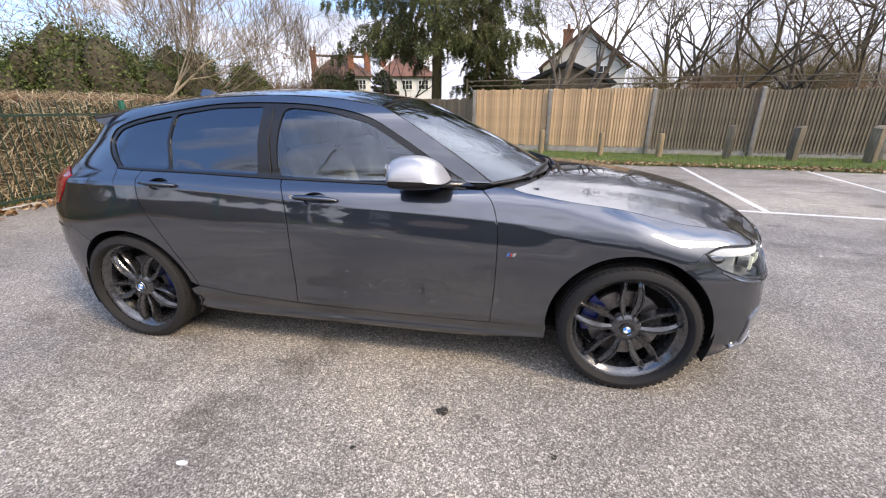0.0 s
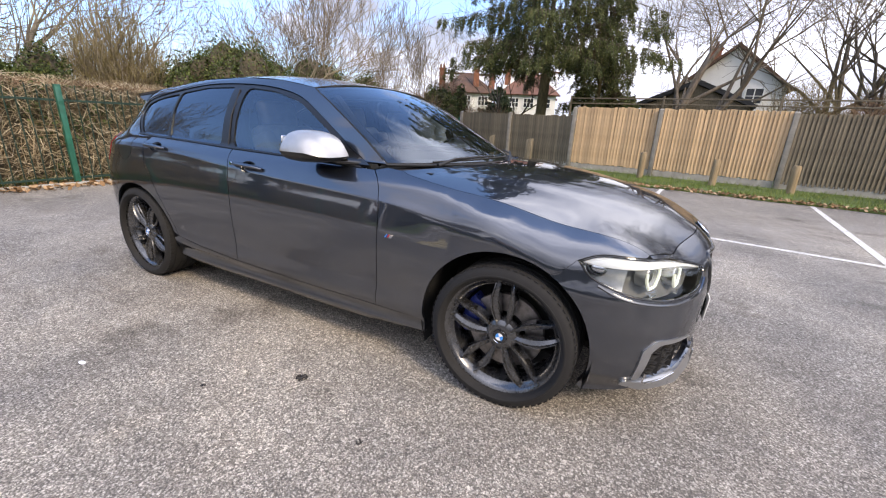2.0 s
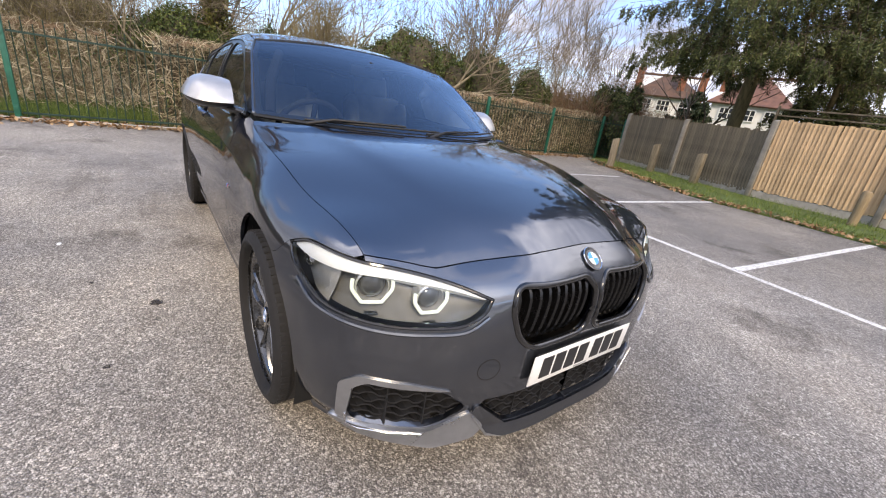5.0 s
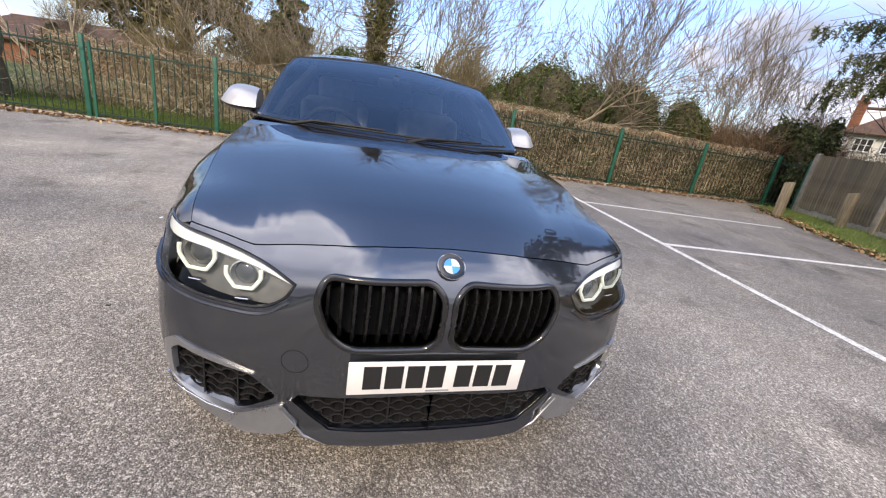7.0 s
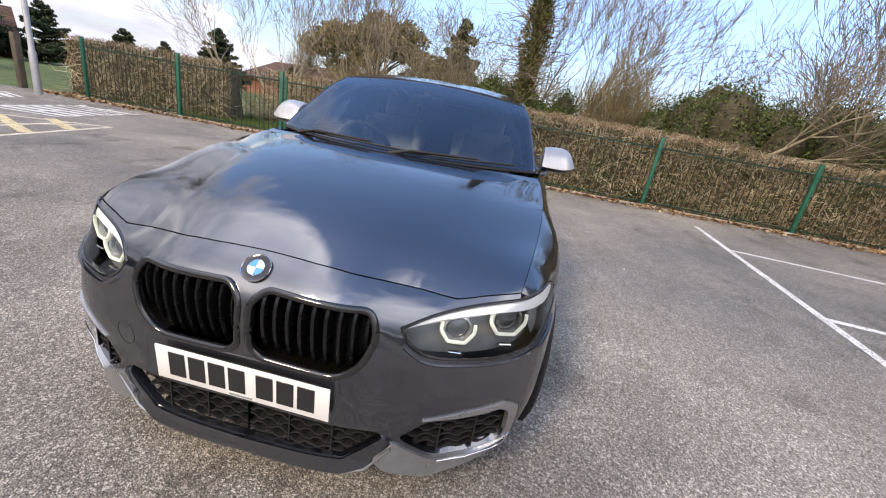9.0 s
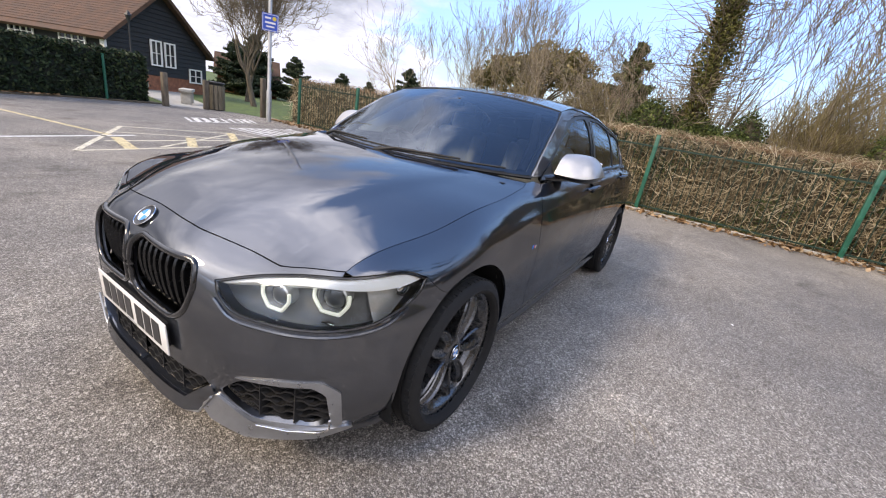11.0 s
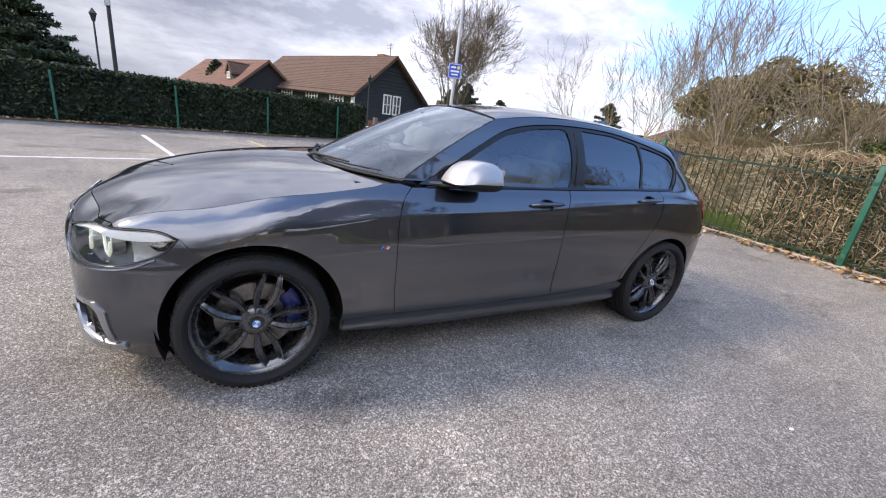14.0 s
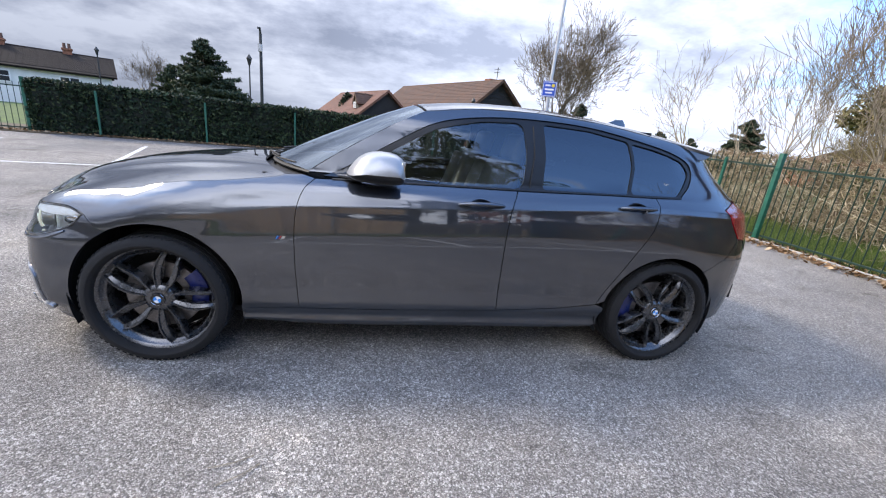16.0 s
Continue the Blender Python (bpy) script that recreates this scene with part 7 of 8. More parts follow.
def evergreen(name, height, width, n, leaf, label, seed, base=.12, droop=.25, trunk=.16, layers=16, size=.16, ragged=.35):
    """Conifer: trunk, tiers of drooping boughs, needles along them."""
    rnd = np.random.default_rng(seed)
    t = empty(name)
    tagged(t, label, "tree", "evergreen trees")
    bm = bmesh.new()
    tube(bm, [(0, 0, -.05), (.03, 0, height * .3), (0, .02, height * .7), (0, 0, height)], [trunk, trunk * .75, trunk * .4, .02], 9)
    part("trunk", bm, DARK_BARK, t)
    A, B, P = [], [], []
    boughs = layers * 7
    for k in range(boughs):
        f = base + (1 - base) * (k + rnd.uniform()) / boughs
        z = height * f
        L = width * (1 - f) ** .75 * rnd.uniform(1 - ragged, 1.1) + .12
        a = rnd.uniform(0, 2 * math.pi)
        d = np.array([math.cos(a), math.sin(a), 0])
        p0 = np.array([0, 0, z])
        pts = [p0 + d * L * s + np.array([0, 0, -droop * L * s * s + .10 * L * s]) for s in (0, .35, .7, 1)]
        for u, v in zip(pts, pts[1:]):
            A.append(u)
            B.append(v)
        m = int(n / boughs * (.4 + L / width))
        s = rnd.uniform(.15, 1.03, m)
        c = p0 + d * (L * s)[:, None] + np.stack([0 * s, 0 * s, -droop * L * s * s + .10 * L * s], 1)
        wdt = .34 * L * np.sin(np.clip(s, 0, 1) * math.pi * .85) + .05
        side = np.array([-d[1], d[0], 0])
        c = c + side * (rnd.uniform(-1, 1, m) * wdt)[:, None] + np.stack([0 * s, 0 * s, -np.abs(rnd.normal(0, .11, m)) * (.6 + droop)], 1)
        P.append(c)
    sticks("bough_frame", np.array(A), np.array(B), .025, .012, DARK_BARK, parent=t)
    cards("needle_spray", np.vstack(P), size, leaf, "", "", parent=t, long=3.2, normal=np.array([0, 0, .3]))
    return t


# tall spruce behind the fence, its lower boughs hanging in view
def hanging_spruce(name, label, height, trunk, low, reach, boughs, seed):
    rnd = np.random.default_rng(seed)
    t = empty(name)
    tagged(t, label, "tree", "evergreen trees")
    bm = bmesh.new()
    tube(bm, [(.03, -.05, -.1), (0, 0, 1.0), (.05, .02, 3.0), (.02, .05, 6), (0, 0, height)], [trunk * 1.25, trunk, trunk * .9, trunk * .7, .03], 14)
    part("trunk", bm, MOSS_BARK, t)
    A, B, P, D, DP, DD = [], [], [], [], [], []
    for k in range(boughs):
        f = (k + rnd.uniform()) / boughs
        z = low + (height - low) * f ** 1.5
        L = reach * (1 - f ** 1.5) ** .8 * rnd.uniform(.55, 1.1) + .3
        a = 2.4 * k + rnd.uniform(-.4, .4)
        d, side = np.array([math.cos(a), math.sin(a), 0]), np.array([-math.sin(a), math.cos(a), 0])
        rise = rnd.uniform(.02, .22)
        curve_z = lambda s: rise * L * s - .30 * L * s ** 3 + .10 * L * s ** 6
        pts = [np.array([0, 0, z]) + d * L * s + np.array([0, 0, curve_z(s)]) for s in np.linspace(0, 1, 6)]
        A += pts[:-1]
        B += pts[1:]
        for _ in range(int(10 + 9 * L)):
            s = rnd.uniform(.16, 1.0)
            w = rnd.normal() * .20 * L * (1.1 - s) + rnd.normal() * .06
            p0 = np.array([0, 0, z + curve_z(s)]) + d * L * s + side * w
            hang = rnd.uniform(.18, .62) * (1.25 - .45 * s)
            lean = d * rnd.uniform(.0, .5) + side * np.sign(w) * rnd.uniform(0, .4) + np.array([0, 0, -1.0])
            lean /= np.linalg.norm(lean)
            A.append(p0)
            B.append(p0 + lean * hang)
            m = int(40 + 95 * hang)
            q = rnd.uniform(0, 1, m) ** .8
            fan = rnd.normal(size=(m, 3)) * 1.1 + lean * .7
            fan /= np.linalg.norm(fan, axis=1)[:, None]
            dry = rnd.uniform() < .18 and s < .6
            (DP if dry else P).append(p0 + lean * hang * q[:, None] + fan * .06)
            (DD if dry else D).append(fan)
    A, B = np.array(A), np.array(B)
    sticks("bough_frame", A, B, .013, .005, DARK_BARK, parent=t)
    cards("needle_spray", np.vstack(P), .021, SPRUCE_LEAF, "", "", parent=t, long=4.0, along=np.vstack(D))
    cards("dry_spray", np.vstack(DP), .02, DRY_NEEDLE, "", "", parent=t, long=4.0, along=np.vstack(DD))
    return t


sp = hanging_spruce("spruce_tree", "tall dark spruce with drooping boughs behind the fence", 13.5, .19, 3.2, 4.2, 100, 41)
stand(sp, -2.29, 12.62)
# a dying spruce beside it, with brown hanging boughs down to the fence
sp3 = hanging_spruce("spruce_tree", "slim half-dead spruce with brown hanging boughs", 6.0, .08, 1.5, 1.35, 40, 43)
stand(sp3, -.55, 13.3)
sp2 = evergreen("spruce_tree", 4.2, 2.5, 20000, YEW_LEAF, "broad dark conifer beyond the hedge", 42, .05, -.05, .12, 13, .075, .3)
stand(sp2, 8.9, -20.6, 0, -.1)
for x, y, s in ((11.2, -26.5, .85), (13.2, -27, .7), (1.0, -31, .55), (2.6, -33, .7), (-22.9, -14.2, .5), (-17.6, -21, .55), (-18.8, -19.7, .5), (-20.7, -17.8, .78), (-13.5, -27.0, .75), (-15.2, -27.5, .9), (-17.5, -26, .7), (-25.5, -4.2, 1.1), (-6.6, 19.5, .7)):
    copy_thing(sp2, pose(x, y, -.1, 0, 0, 40 * x) @ Matrix.Diagonal((s, s, s * 1.1, 1)))


def mound(name, rx, ry, h, n, leaf, label, seed, size=.055, lift=0.0, core=True):
    """An evergreen shrub: a lumpy mass of leaves with gaps."""
    rnd = np.random.default_rng(seed)
    t = empty(name)
    tagged(t, label, "shrub", "evergreen shrubs")
    c = [(rnd.uniform(-.7, .7) * rx, rnd.uniform(-.7, .7) * ry, rnd.uniform(.35, .72) * h, rnd.uniform(.28, .45)) for _ in range(12)]
    P = []
    for x, y, z, r in c:
        m = n // len(c)
        d = rnd.normal(size=(m, 3))
        d /= np.linalg.norm(d, axis=1)[:, None]
        rad = r * rnd.uniform(.75, 1.08, m)[:, None] * (1 + .25 * np.array([noise.noise(Vector(q) * 2.4 + Vector((x, y, z))) for q in d])[:, None])
        P.append(np.array([x, y, z]) + d * rad * np.array([rx, ry, h]) * np.array([1, 1, .95]))
    P = np.vstack(P)
    P = P[P[:, 2] > .02]
    P[:, 2] += lift
    cards("leaf_mass", P, size, leaf, "", "", parent=t, long=1.9)
    bm = bmesh.new()
    for x, y, z, r in c:
        made = bmesh.ops.create_icosphere(bm, subdivisions=2, radius=1.0)["verts"]
        for v in made:
            k = 1 + .25 * noise.noise(v.co * 2.4 + Vector((x, y, z)))
            v.co = Vector((x + v.co.x * r * rx * .8 * k, y + v.co.y * r * ry * .8 * k, max(0, z + v.co.z * r * h * .8 * k) + lift))
    if core:
        # dark lumps fill the shrub as its painted inner shade
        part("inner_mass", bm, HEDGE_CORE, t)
    else:
        bm.free()
    return t


for x, y, rx, ry, h, sd in ((-9.4, 5.6, 1.3, 1.7, 3.0, 2), (-9.2, 8.2, 1.2, 1.7, 3.0, 3), (-8.6, 10.3, 1.1, 1.2, 2.6, 45), (-10.6, -.4, 1.5, 1.5, 2.3, 4), (-10.2, 1.2, 1.0, 1.0, 2.2, 5), (-10.2, 4.6, .9, .9, 2.1, 44)):
    stand(mound("laurel_shrub", rx, ry, h, 30000, LAUREL_LEAF, "dense green laurel shrub behind the hedge", sd, .036), x, y)
for x, y, rx, ry, h, sd in ((-6.3, 12.8, .9, .8, 2.6, 8), (.1, 13.9, .9, .9, 2.3, 9)):
    stand(mound("dark_shrub", rx, ry, h, 11000, SPRUCE_LEAF, "dark evergreen shrub behind the fence", sd), x, y)

def twig_shrub(name, rx, ry, h, n, mat, label, seed):
    """A leafless shrub: stems fanning up from the ground and fine twigs along them."""
    rnd = np.random.default_rng(seed)
    t = empty(name)
    tagged(t, label, "shrub", "leafless shrubs")
    m = n // 12
    a = np.stack([rnd.normal(0, .3 * rx, m), rnd.normal(0, .3 * ry, m), np.zeros(m)], 1)
    ang, out = rnd.uniform(0, 2 * math.pi, m), np.sqrt(rnd.uniform(0, 1, m))
    b = np.stack([rx * out * np.cos(ang), ry * out * np.sin(ang), h * rnd.uniform(.55, 1.0, m) * np.sqrt(1 - .55 * out ** 2)], 1)
    sticks("stem_mass", a, b, .010, .004, TWIG, bend=.05, parent=t)
    k = rnd.integers(0, m, n)
    f = rnd.uniform(.3, 1.0, n)[:, None]
    p = a[k] + (b[k] - a[k]) * f
    q = p + rnd.normal(size=(n, 3)) * np.array([.16, .16, .12]) + np.array([0, 0, .12]) + (b[k] - a[k]) * .06
    sticks("twig_mass", p, q, .0055, .0025, mat, bend=.1, parent=t)
    return t


for x, y, rx, ry, h, sd in ((-10.8, 3.4, 1.3, 1.2, 3.9, 31), (-11.6, -2.6, 1.5, 1.6, 2.9, 32), (-12.4, -5.4, 1.4, 1.5, 2.7, 33), (-12.6, 8.8, 1.5, 1.6, 3.2, 34), (8.4, 15.0, 1.8, 1.2, 4.2, 35), (11.6, 15.4, 1.9, 1.3, 3.9, 36),
                            (15.2, 15.0, 2.2, 1.3, 3.6, 37), (5.6, 14.4, 1.5, 1.1, 3.2, 71), (9.8, 17.5, 2.4, 1.6, 4.6, 72), (13.6, 18.5, 2.6, 1.8, 5.0, 73), (17.4, 17.5, 2.6, 1.8, 4.8, 74), (18.5, 14.0, 2.0, 1.3, 3.4, 38), (-8.0, 12.4, 1.2, 1.2, 2.4, 39)):
    stand(twig_shrub("olive_thicket", rx, ry, h, 4200, OLIVE_LEAF, "olive-brown thicket of fine budding twigs", sd), x, y)
for x, y, rx, ry, h, sd in ((-8.4, 11.8, 1.4, 1.5, 2.4, 6), (-6.9, 14.0, 1.3, 1.2, 3.0, 7), (-7.2, 12.4, 1.2, 1.1, 2.3, 46), (-4.8, 13.3, 1.6, 1.0, 1.9, 47), (12.5, 12.4, 3.0, 1.4, 2.5, 17), (7.0, 12.8, 1.8, 1.2, 2.4, 18)):
    stand(twig_shrub("brown_shrub", rx, ry, h, 7000, BROWN_TWIG, "reddish-brown leafless thicket of fine twigs", sd), x, y)
# layered cedar far off
cedar = evergreen("cedar_tree", 5.2, 2.2, 9000, SPRUCE_LEAF, "dark cedar with flat layered boughs", 61, .30, .02, .13, 5, .10, .45)
stand(cedar, -17.5, -2.6)

# ivy-clad trunk
ivy = empty("ivy_clad_tree")
tagged(ivy, "bare tree trunk thickly clad in ivy", "tree")
bm = bmesh.new()
tube(bm, [(0, 0, -.05), (.05, 0, 1.5), (-.05, .05, 3.2), (.1, 0, 5.0), (.15, .1, 7.0)], [.2, .17, .15, .12, .07], 9)
part("trunk", bm, DARK_BARK, ivy)
n = 15000
z = rng.uniform(0, 6.4, n)
a = rng.uniform(0, 2 * math.pi, n)
r = (.30 + .16 * np.sin(z * 2.1) * np.cos(a * 2 + z) + .28 * np.exp(-z * .8)) * rng.uniform(.55, 1.1, n)
cards("ivy", np.stack([r * np.cos(a), r * np.sin(a), z], 1), .05, IVY_LEAF, "", "", parent=ivy, long=1.4)
m = 420
z = rng.uniform(2.0, 7, m)
a = rng.uniform(0, 2 * math.pi, m)
p = np.stack([.1 * np.cos(a), .1 * np.sin(a), z], 1)
sticks("branch_spray", p, p + np.stack([np.cos(a) * rng.uniform(.4, 1.9, m), np.sin(a) * rng.uniform(.4, 1.9, m), rng.uniform(-.2, .9, m)], 1), .014, .003, TWIG, bend=.1, parent=ivy)
stand(ivy, -10.4, .58)

# flat-topped pine
pine = empty("pine_tree")
tagged(pine, "round-headed old pine with brown-green crown", "tree")
bm = bmesh.new()
tube(bm, [(0, 0, -.1), (.1, .1, 1.5), (0, .3, 3.2)], [.22, .17, .1], 9)
for k in range(9):
    a = 2 * math.pi * k / 9
    tube(bm, [(0, .1, 1.6 + .1 * k), (.9 * math.cos(a), .9 * math.sin(a), 2.7), (1.7 * math.cos(a), 2.0 * math.sin(a), 3.5)], [.08, .05, .02], 6)
part("trunk", bm, DARK_BARK, pine)
P = []
for k in range(44):
    a, q = rng.uniform(0, 2 * math.pi), math.sqrt(rng.uniform(0, 1))
    c = np.array([3.0 * q * math.cos(a), 3.4 * q * math.sin(a), 1.9 + 3.0 * math.sqrt(1 - .9 * q * q) * rng.uniform(.55, 1.0)])
    d = rng.normal(size=(620, 3))
    d /= np.linalg.norm(d, axis=1)[:, None]
    P.append(c + d * np.array([.75, .75, .45]) * rng.uniform(.5, 1.05, 620)[:, None])
cards("needle_mass", np.vstack(P), .08, PINE_LEAF, "", "", parent=pine, long=2.0)
stand(pine, -17.6, -6.9)

# loose undergrowth behind the railings
n = 1100
a = np.stack([rng.uniform(-9.8, -7.5, n), rng.uniform(-7.5, -.5, n), rng.uniform(-.02, .3, n)], 1)
d = rng.normal(size=(n, 3)) * np.array([.35, .5, .25])
d[:, 2] = np.abs(d[:, 2]) + .25
far_off = (a[:, 0] < -8.0)[:, None]
sticks("undergrowth", a, a + d * np.where(far_off, 1.6, .7), .007, .002, HEDGE_TWIG, "bare brown undergrowth behind the railings", "undergrowth", bend=.22)
n = 3600
a = np.stack([rng.uniform(-20, -10.5, n), rng.uniform(-3.5, 16, n), np.zeros(n)], 1)
d = rng.normal(size=(n, 3)) * np.array([.5, .5, 0]) + np.array([0, 0, 1.0]) * rng.uniform(1.2, 3.4, n)[:, None]
sticks("thicket", a, a + d, .014, .003, TWIG, "grey-brown leafless thicket", "thicket", bend=.08)
n = 5000
a = a[rng.integers(0, len(a), n)] + np.stack([rng.normal(0, .3, n), rng.normal(0, .3, n), rng.uniform(.8, 2.8, n)], 1)
sticks("thicket_twigs", a, a + rng.normal(size=(n, 3)) * np.array([.35, .35, .35]) + np.array([0, 0, .2]), .006, .003, TWIG, "fine grey-brown twigs of the thicket", "thicket", bend=.1)
# ---------------------------------------------------------------- buildings
def window(parent, c, w, h, axis, out, panes=2, mat=WINDOW_WHITE):
    """A framed window on a wall; axis: along the wall, out: outward, both unit vectors in the building's frame."""
    m = Matrix((axis, out, Vector((0, 0, 1)))).transposed().to_4x4()
    m.translation = Vector(c)
    bm, t = bmesh.new(), .06
    rings = []
    for y in (0, .06):
        for e in (t / 2, -t / 2):
            rings.append([bm.verts.new((x * (w / 2 + e), y, z * (h / 2 + e))) for x, z in ((-1, -1), (1, -1), (1, 1), (-1, 1))])
    for p, q in ((0, 1), (1, 3), (3, 2), (2, 0)):
        for k in range(4):
            bm.faces.new((rings[p][k], rings[p][(k + 1) % 4], rings[q][(k + 1) % 4], rings[q][k]))
    fr = part("window", bm, mat, parent, "", 35, False)
    fr.matrix_basis = m
    for x, z, a, b in (*[(-w / 2 + w * (k + 1) / panes, 0, t * .7, h - t) for k in range(panes - 1)], (0, 0, w - t, t * .5)):
        bm = bmesh.new()
        box(bm, (x, .03 if b > a else .036, z), (a, .05, b))
        part("glazing_bar", bm, mat, fr)
    for k in range(panes):
        bm = bmesh.new()
        box(bm, (-w / 2 + w * (k + .5) / panes, .012, 0), (w / panes, .01, h))
        part("pane", bm, HOUSE_GLASS, fr)


def house(name, label, origin, rz, L, W, eave, ridge, wall, roof_mat, over=.25, back=None, hip=0.0):
    """Gabled house; its ridge along local x from 0 to L, gables at both ends; back: a lower eave on the -y side."""
    h = empty(name, origin, rz)
    tagged(h, label, "building")
    lo = eave if back is None else back
    bm = bmesh.new()
    prof = [(-W, -.3), (W, -.3), (W, eave), (0, ridge), (-W, lo)]
    r0 = [bm.verts.new((0, y, z)) for y, z in prof]
    r1 = [bm.verts.new((L, y, z)) for y, z in prof]
    bm.faces.new(r0)
    bm.faces.new(r1)
    for k in range(5):
        bm.faces.new((r0[k], r0[(k + 1) % 5], r1[(k + 1) % 5], r1[k]))
    part("wall", bm, wall, h)
    for s, e in ((1, eave), (-1, lo)):
        bm = bmesh.new()
        sl = Vector((0, s * W, e - ridge))
        n = Vector((0, s * (ridge - e), W)).normalized()
        p = [Vector((-over, 0, ridge)), Vector((L + over, 0, ridge))]
        q = [v + sl * (1 + over / sl.length) for v in p]
        if hip:
            p = [Vector((hip, 0, ridge)), Vector((L - hip, 0, ridge))]
        lowv = [bm.verts.new(v + n * .02) for v in (*p, *q[::-1])]
        topv = [bm.verts.new(v + n * .14) for v in (*p, *q[::-1])]
        bm.faces.new(lowv)
        bm.faces.new(topv)
        for k in range(4):
            bm.faces.new((lowv[k], lowv[(k + 1) % 4], topv[(k + 1) % 4], topv[k]))
        slope = part("roof", bm, roof_mat, h)
        # courses of tiles
        rows = int(sl.length / .16)
        for j in range(0 if hip else rows):
            bm = bmesh.new()
            c = p[0].lerp(p[1], .5) + sl * ((j + .5) / rows) + n * .15
            m = Matrix((Vector((1, 0, 0)), sl.normalized(), n)).transposed()
            box(bm, c, ((p[1] - p[0]).length, .17, .02), m @ Matrix.Rotation(radians(4), 3, "X"))
            part("tile_course", bm, roof_mat, slope)
    bm = bmesh.new()
    tube(bm, [(-over, 0, ridge + .12), (L / 2, 0, ridge + .13), (L + over, 0, ridge + .12)], .09, 8)
    part("ridge_tile", bm, roof_mat, h)
    return h


def chimney(parent, x, y, z0, z1, w=.5, pots=2):
    bm = bmesh.new()
    box(bm, (x, y, (z0 + z1) / 2), (w, w, z1 - z0), None, .01, 1)
    box(bm, (x, y, z1 - .06), (w + .1, w + .1, .12), None, .01, 1)
    c = part("chimney", bm, BRICKWORK, parent)
    for k in range(pots):
        bm = bmesh.new()
        lathe(bm, [(.09, z1), (.075, z1 + .28), (.09, z1 + .3)], 12, "z")
        for v in bm.verts:
            v.co.x += x + (k - (pots - 1) / 2) * .24
            v.co.y += y
        part("chimney_pot", bm, RED_TILE, c)


# black boarded barn, its ridge running away from the car park
RZ_B = math.degrees(math.atan2(-.94, .35))
barn = house("barn", "black weatherboarded barn with brown tiled roof and white windows", (-6.5, -20.6, -.2), RZ_B, 13.0, 2.5, 2.05, 4.15, BLACK_BOARD, ROOF_TILE, .3)
for k in range(16):
    z = .9 + k * .18
    half = min(2.5, 2.5 * (4.15 - z) / 2.1) - .05
    if half > .1:
        bm = bmesh.new()
        box(bm, (-.02, 0, z), (.03, 2 * half, .16), Matrix.Rotation(radians(6), 3, "Y"))
        part("gable_board", bm, BLACK_BOARD, barn)
bm = bmesh.new()
box(bm, (-.03, -.2, .35), (.05, 4.4, .9))
part("brick_plinth", bm, BRICKWORK, barn)
for y in (-.35, .35):
    window(barn, (-.05, y, 1.75), .5, 1.0, Vector((0, 1, 0)), Vector((-1, 0, 0)), 2)
window(barn, (-.05, -1.75, 1.0), .7, .6, Vector((0, 1, 0)), Vector((-1, 0, 0)), 2)
for x in (1.6, 4.3, 7.4, 10.4):
    window(barn, (x, 2.53, 1.72), 1.3, .5, Vector((1, 0, 0)), Vector((0, 1, 0)), 4)
bm = bmesh.new()
box(bm, (.05, 2.55, 1.1), (.22, .1, 1.9))
part("corner_board", bm, WINDOW_WHITE, barn)
chimney(barn, 1.3, -.3, 3.6, 4.45, .5, 0)
bm = bmesh.new()
tube(bm, [(.4, 0, 4.2), (.4, 0, 5.0)], .02, 6)
for z in (4.75, 4.9):
    tube(bm, [(.2, 0, z), (.75, 0, z)], .012, 5)
part("aerial", bm, DARK_STEEL, barn)
house("barn_wing", "low wing with red clay tiles and a small gabled dormer", (-.4, -27.3, -.3), RZ_B, 11.0, 2.3, 1.5, 3.4, BLACK_BOARD, RED_TILE, .3)
dorm = house("roof_dormer", "small grey boarded gabled dormer on the red roof", (1.75, -28.1, 1.55), RZ_B - 90, 1.3, .42, .65, 1.2, OLD_WOOD, ROOF_TILE, .1)
window(dorm, (-.04, 0, .55), .4, .35, Vector((0, 1, 0)), Vector((-1, 0, 0)), 2)
# white house and its neighbours beyond the board fence
wh = house("white_house", "white rendered house with steep dark gable roof", (4.3, 24.2, 0), 86, 8.0, 2.35, 3.55, 5.5, RENDER_WHITE, ROOF_TILE, .25)
window(wh, (-.03, -1.1, 3.2), .75, .75, Vector((0, 1, 0)), Vector((-1, 0, 0)), 2)
window(wh, (-.03, 1.0, 3.2), .75, .75, Vector((0, 1, 0)), Vector((-1, 0, 0)), 2)
chimney(wh, 3.0, 1.0, 4.5, 6.0, .6, 2)
house("timber_shed", "grey timber shed with a low dark gable roof", (2.45, 14.3, 0), 85, 3.2, 1.6, 2.08, 2.78, OLD_WOOD, DARK_STEEL, .12)
rh = house("brick_house", "white rendered house with red hipped roof and brick chimneys", (-11.1, 32.6, 0), 15.5, 4.3, 2.3, 3.7, 5.45, RENDER_WHITE, RED_TILE, .3, None, 1.7)
for x in (1.0, 2.2, 3.5):
    window(rh, (x, -2.33, 3.0), .8, .7, Vector((-1, 0, 0)), Vector((0, -1, 0)), 3)
chimney(rh, .3, -1.2, 3.6, 5.6, .42, 2)
chimney(rh, 1.2, .6, 4.6, 5.7, .4, 2)
rh2 = house("brick_house", "white rendered house with brown hipped roof and tall chimneys", (-15.9, 30.1, 0), 28, 4.2, 2.3, 3.65, 5.1, RENDER_WHITE, ROOF_TILE, .3, None, 1.6)
for x in (.8, 2.0, 3.4):
    window(rh2, (x, -2.33, 3.0), .8, .7, Vector((-1, 0, 0)), Vector((0, -1, 0)), 3)
for x in (.0, 2.8, 4.1):
    chimney(rh2, x, -1.6, 3.4, 5.4, .45, 2)
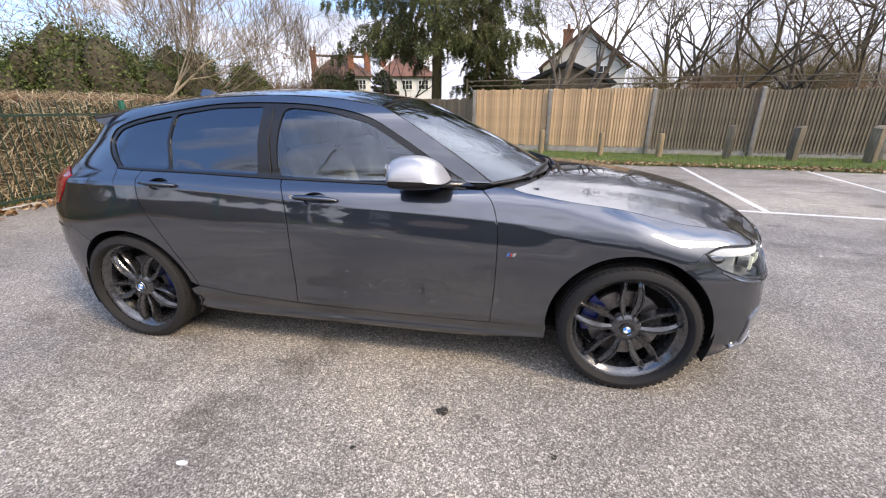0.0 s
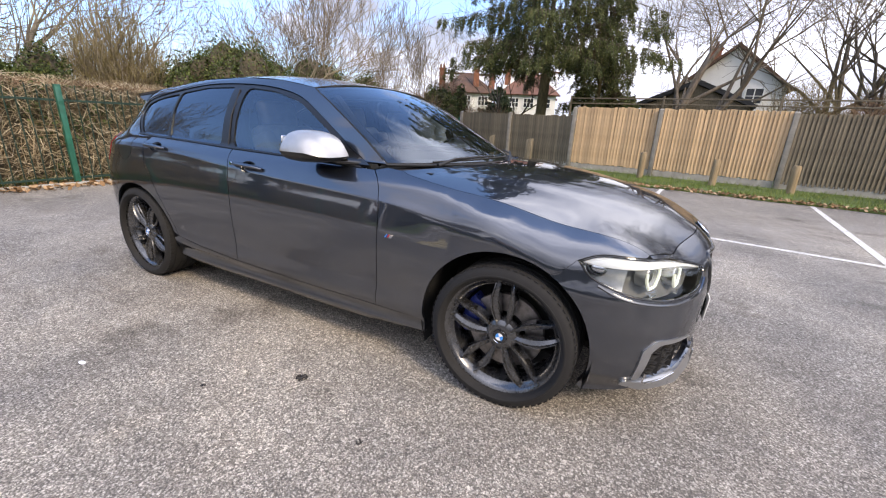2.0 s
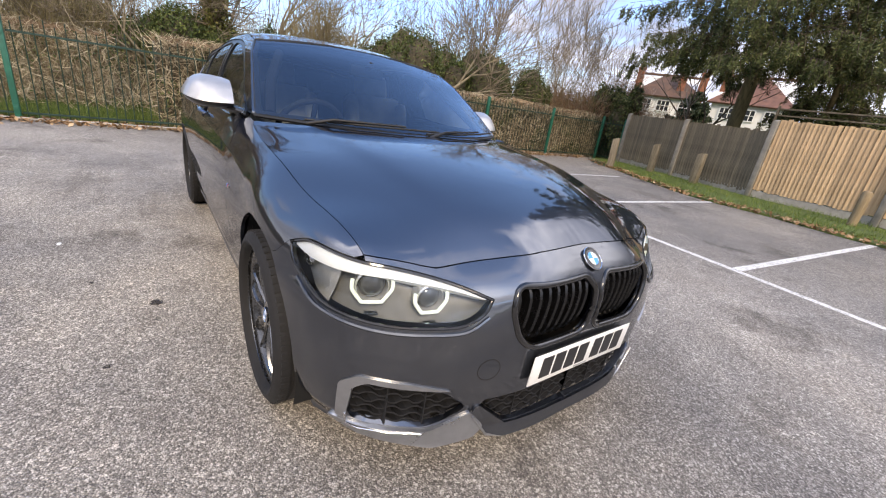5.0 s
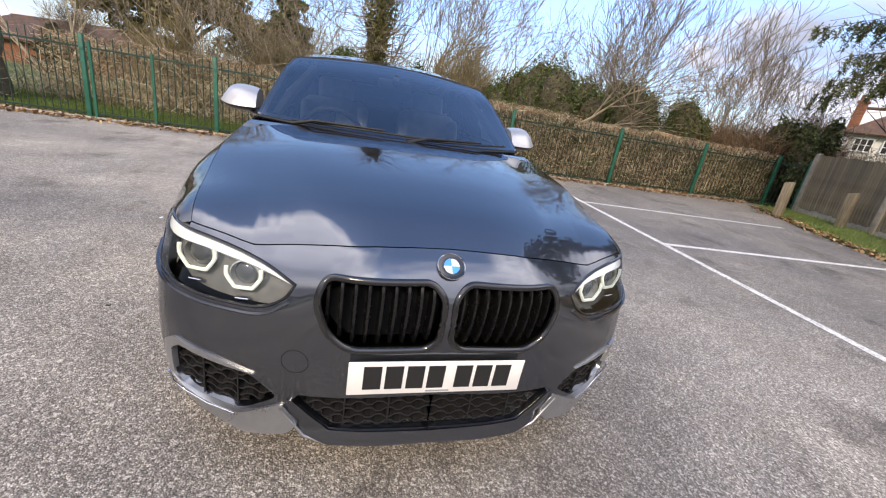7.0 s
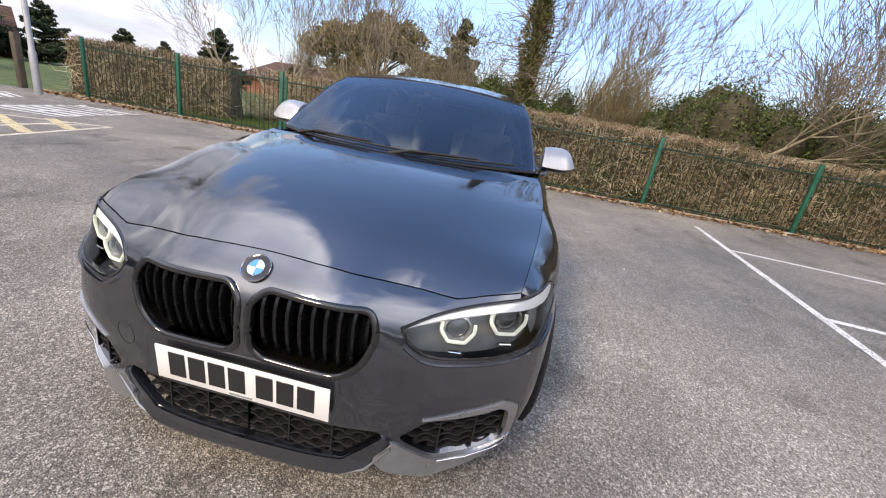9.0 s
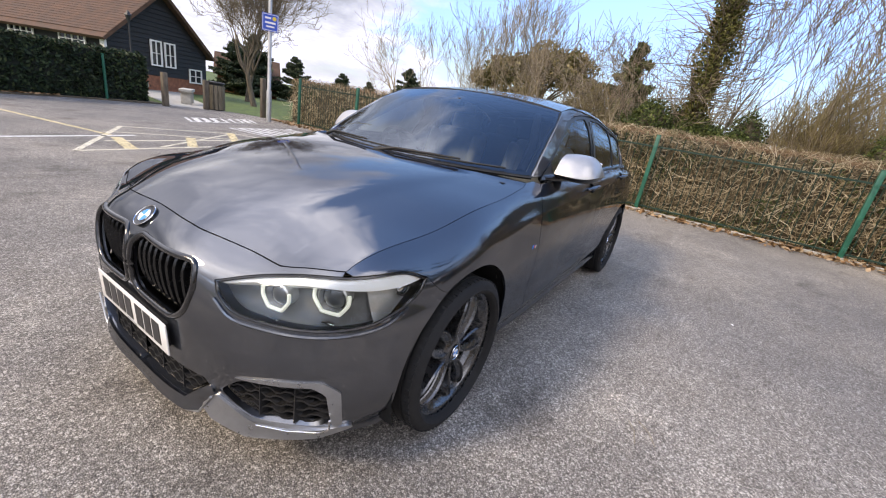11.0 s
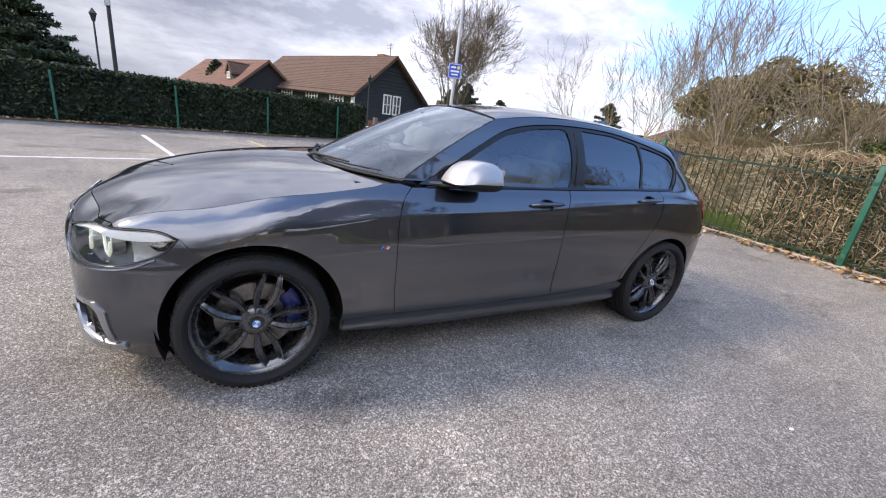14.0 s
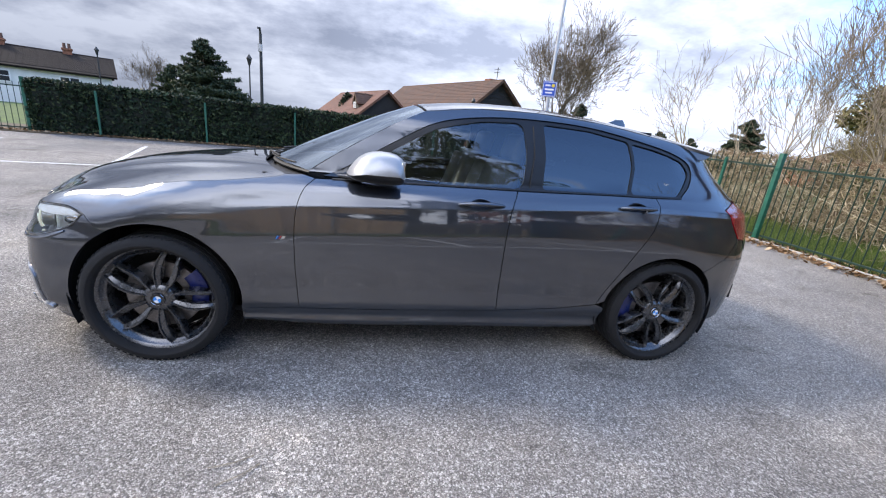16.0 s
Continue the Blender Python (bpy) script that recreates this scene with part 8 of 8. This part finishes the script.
house("red_roofed_house", "distant house with long red tiled roof", (-32, -21, -.4), 60, 12, 3, 1.6, 2.9, BRICKWORK, ROOF_TILE, .3)
lw = house("white_cottages", "long white cottages with dark brown roof and chimneys", (18.4, -30.2, -.3), 30, 13.0, 2.6, 2.3, 3.35, RENDER_WHITE, SLATE, .3)
for x in (2, 5, 9, 12):
    chimney(lw, x, 0, 3.1, 3.8, .45, 2)
    window(lw, (x, 2.62, 1.7), .9, .6, Vector((1, 0, 0)), Vector((0, 1, 0)), 2)
house("brick_hut", "low brick outbuilding with tiled roof by the path", (-14.3, -30.6, -.3), 149, 3.9, 1.6, 1.5, 2.7, BRICKWORK, ROOF_TILE, .25)

# ---------------------------------------------------------------- street things
sp_ = empty("sign_post", (-5.15, -10.35, 0))
tagged(sp_, "tall grey steel pole with a blue parking sign", "sign post")
bm = bmesh.new()
lathe(bm, [(.075, -.02), (.075, .9), (.055, .95), (.045, 7.0), (.001, 7.0)], 14, "z")
part("pole", bm, GALV, sp_)
bm = bmesh.new()
box(bm, (0, 0, 0), (.44, .015, .46), None, .004, 1)
sg = part("sign_board", bm, SIGN_BLUE, sp_, "blue parking sign with plain bars")
sg.matrix_basis = pose(.04, .07, 2.78, 0, 0, -28)
for nm, (x, z, w, h), mt in (("sign_border", (0, .205, .40, .012), WINDOW_WHITE), ("sign_border", (0, -.205, .40, .012), WINDOW_WHITE), ("sign_border", (-.2, 0, .012, .42), WINDOW_WHITE), ("sign_border", (.2, 0, .012, .42), WINDOW_WHITE),
                             ("sign_bar", (.06, .11, .16, .05), WINDOW_WHITE), ("sign_bar", (.0, -.01, .28, .05), WINDOW_WHITE), ("sign_bar", (.0, -.11, .22, .04), WINDOW_WHITE)):
    bm = bmesh.new()
    box(bm, (x, .011, z), (w, .006, h))
    part(nm, bm, mt, sg)
bm = bmesh.new()
lathe(bm, [(.0, .012), (.055, .012), (.055, .006)], 20)
for v in bm.verts:
    v.co += Vector((-.11, 0, .11))
part("sign_disc", bm, SIGN_YELLOW, sg)


def lamp_post(x, y, h, label):
    o = empty("street_lamp", (x, y, -.1))
    tagged(o, label, "street lamp", "street lamps")
    bm = bmesh.new()
    lathe(bm, [(.06, 0), (.06, .8), (.035, .9), (.028, h), (.001, h)], 10, "z")
    part("column", bm, DARK_STEEL, o)
    bm = bmesh.new()
    lathe(bm, [(.05, h), (.10, h + .22), (.13, h + .24), (.05, h + .36), (.01, h + .42)], 6, "z")
    part("lantern", bm, DARK_STEEL, o)
    return o


lamp_post(5.75, -16.9, 3.0, "slim dark lamp post with a lantern head")
lamp_post(15.5, -24, 3.1, "slim dark lamp post with a lantern head")
lamp_post(-4.6, -18.6, 2.55, "slim dark lamp post by the barn")
tp = empty("utility_pole", (5.35, -17.2, -.1))
tagged(tp, "dark timber utility pole with a grey box", "utility pole")
bm = bmesh.new()
lathe(bm, [(.075, 0), (.06, 4.3), (.001, 4.32)], 10, "z")
part("pole", bm, DARK_STEEL, tp)
bm = bmesh.new()
box(bm, (.0, .08, 3.75), (.16, .12, .3), None, .01, 1)
part("equipment_box", bm, GALV, tp)
bm = bmesh.new()
tube(bm, [(0, 0, 4.3), (.0, .10, 4.52), (.08, .14, 4.5)], .05, 8)
part("camera_head", bm, DARK_STEEL, tp)
# litter bin, gate post, benches
bin_ = empty("litter_bin", (-4.85, -12.9, 0), 15)
tagged(bin_, "slatted timber litter bin with a dark top", "litter bin")
for k in range(14):
    a = 2 * math.pi * k / 14
    bm = bmesh.new()
    box(bm, (.27 * math.cos(a), .27 * math.sin(a), .40), (.03, .10, .76), Matrix.Rotation(a, 3, "Z"), .005, 1)
    part("slat", bm, OLD_WOOD, bin_)
bm = bmesh.new()
lathe(bm, [(.255, .0), (.255, .82), (.30, .84), (.30, .88), (.15, .9)], 20, "z")
part("liner", bm, DARK_STEEL, bin_)
for x, y, h, rz in ((-3.2, -12.55, .95, 10), (-5.75, -11.6, 1.25, 0), (-4.45, -12.7, .9, 0)):
    bm = bmesh.new()
    box(bm, (0, 0, h / 2), (.14, .14, h), None, .012, 2)
    o = finish("gate_post", bm, DARK_BARK)
    o.matrix_basis = pose(x, y, 0, 0, 0, rz)
    tagged(o, "dark timber post at the path entrance", "post", "gate posts")
for x, y, rz in ((-4.75, -14.6, 60), (-3.6, -15.2, 70)):
    b = empty("stone_bench", (x, y, 0), rz)
    tagged(b, "plain stone bench on two blocks", "bench", "stone benches")
    bm = bmesh.new()
    box(bm, (0, 0, .43), (1.2, .38, .09), None, .01, 2)
    part("seat", bm, STONE, b)
    for s in (-1, 1):
        bm = bmesh.new()
        box(bm, (s * .4, 0, .19), (.14, .3, .4), None, .01, 2)
        part("leg", bm, STONE, b)
# sawn timber lying on the hedge
for y, rz in ((8.2, 20), (8.5, -15)):
    bm = bmesh.new()
    box(bm, (0, 0, 0), (.5, .14, .07), None, .008, 1)
    o = finish("timber_offcut", bm, NEW_WOOD)
    o.matrix_basis = pose(-6.6, y, 1.47, 4, 6, 80 + rz)
    tagged(o, "pale sawn timber offcut on the hedge top", "timber")
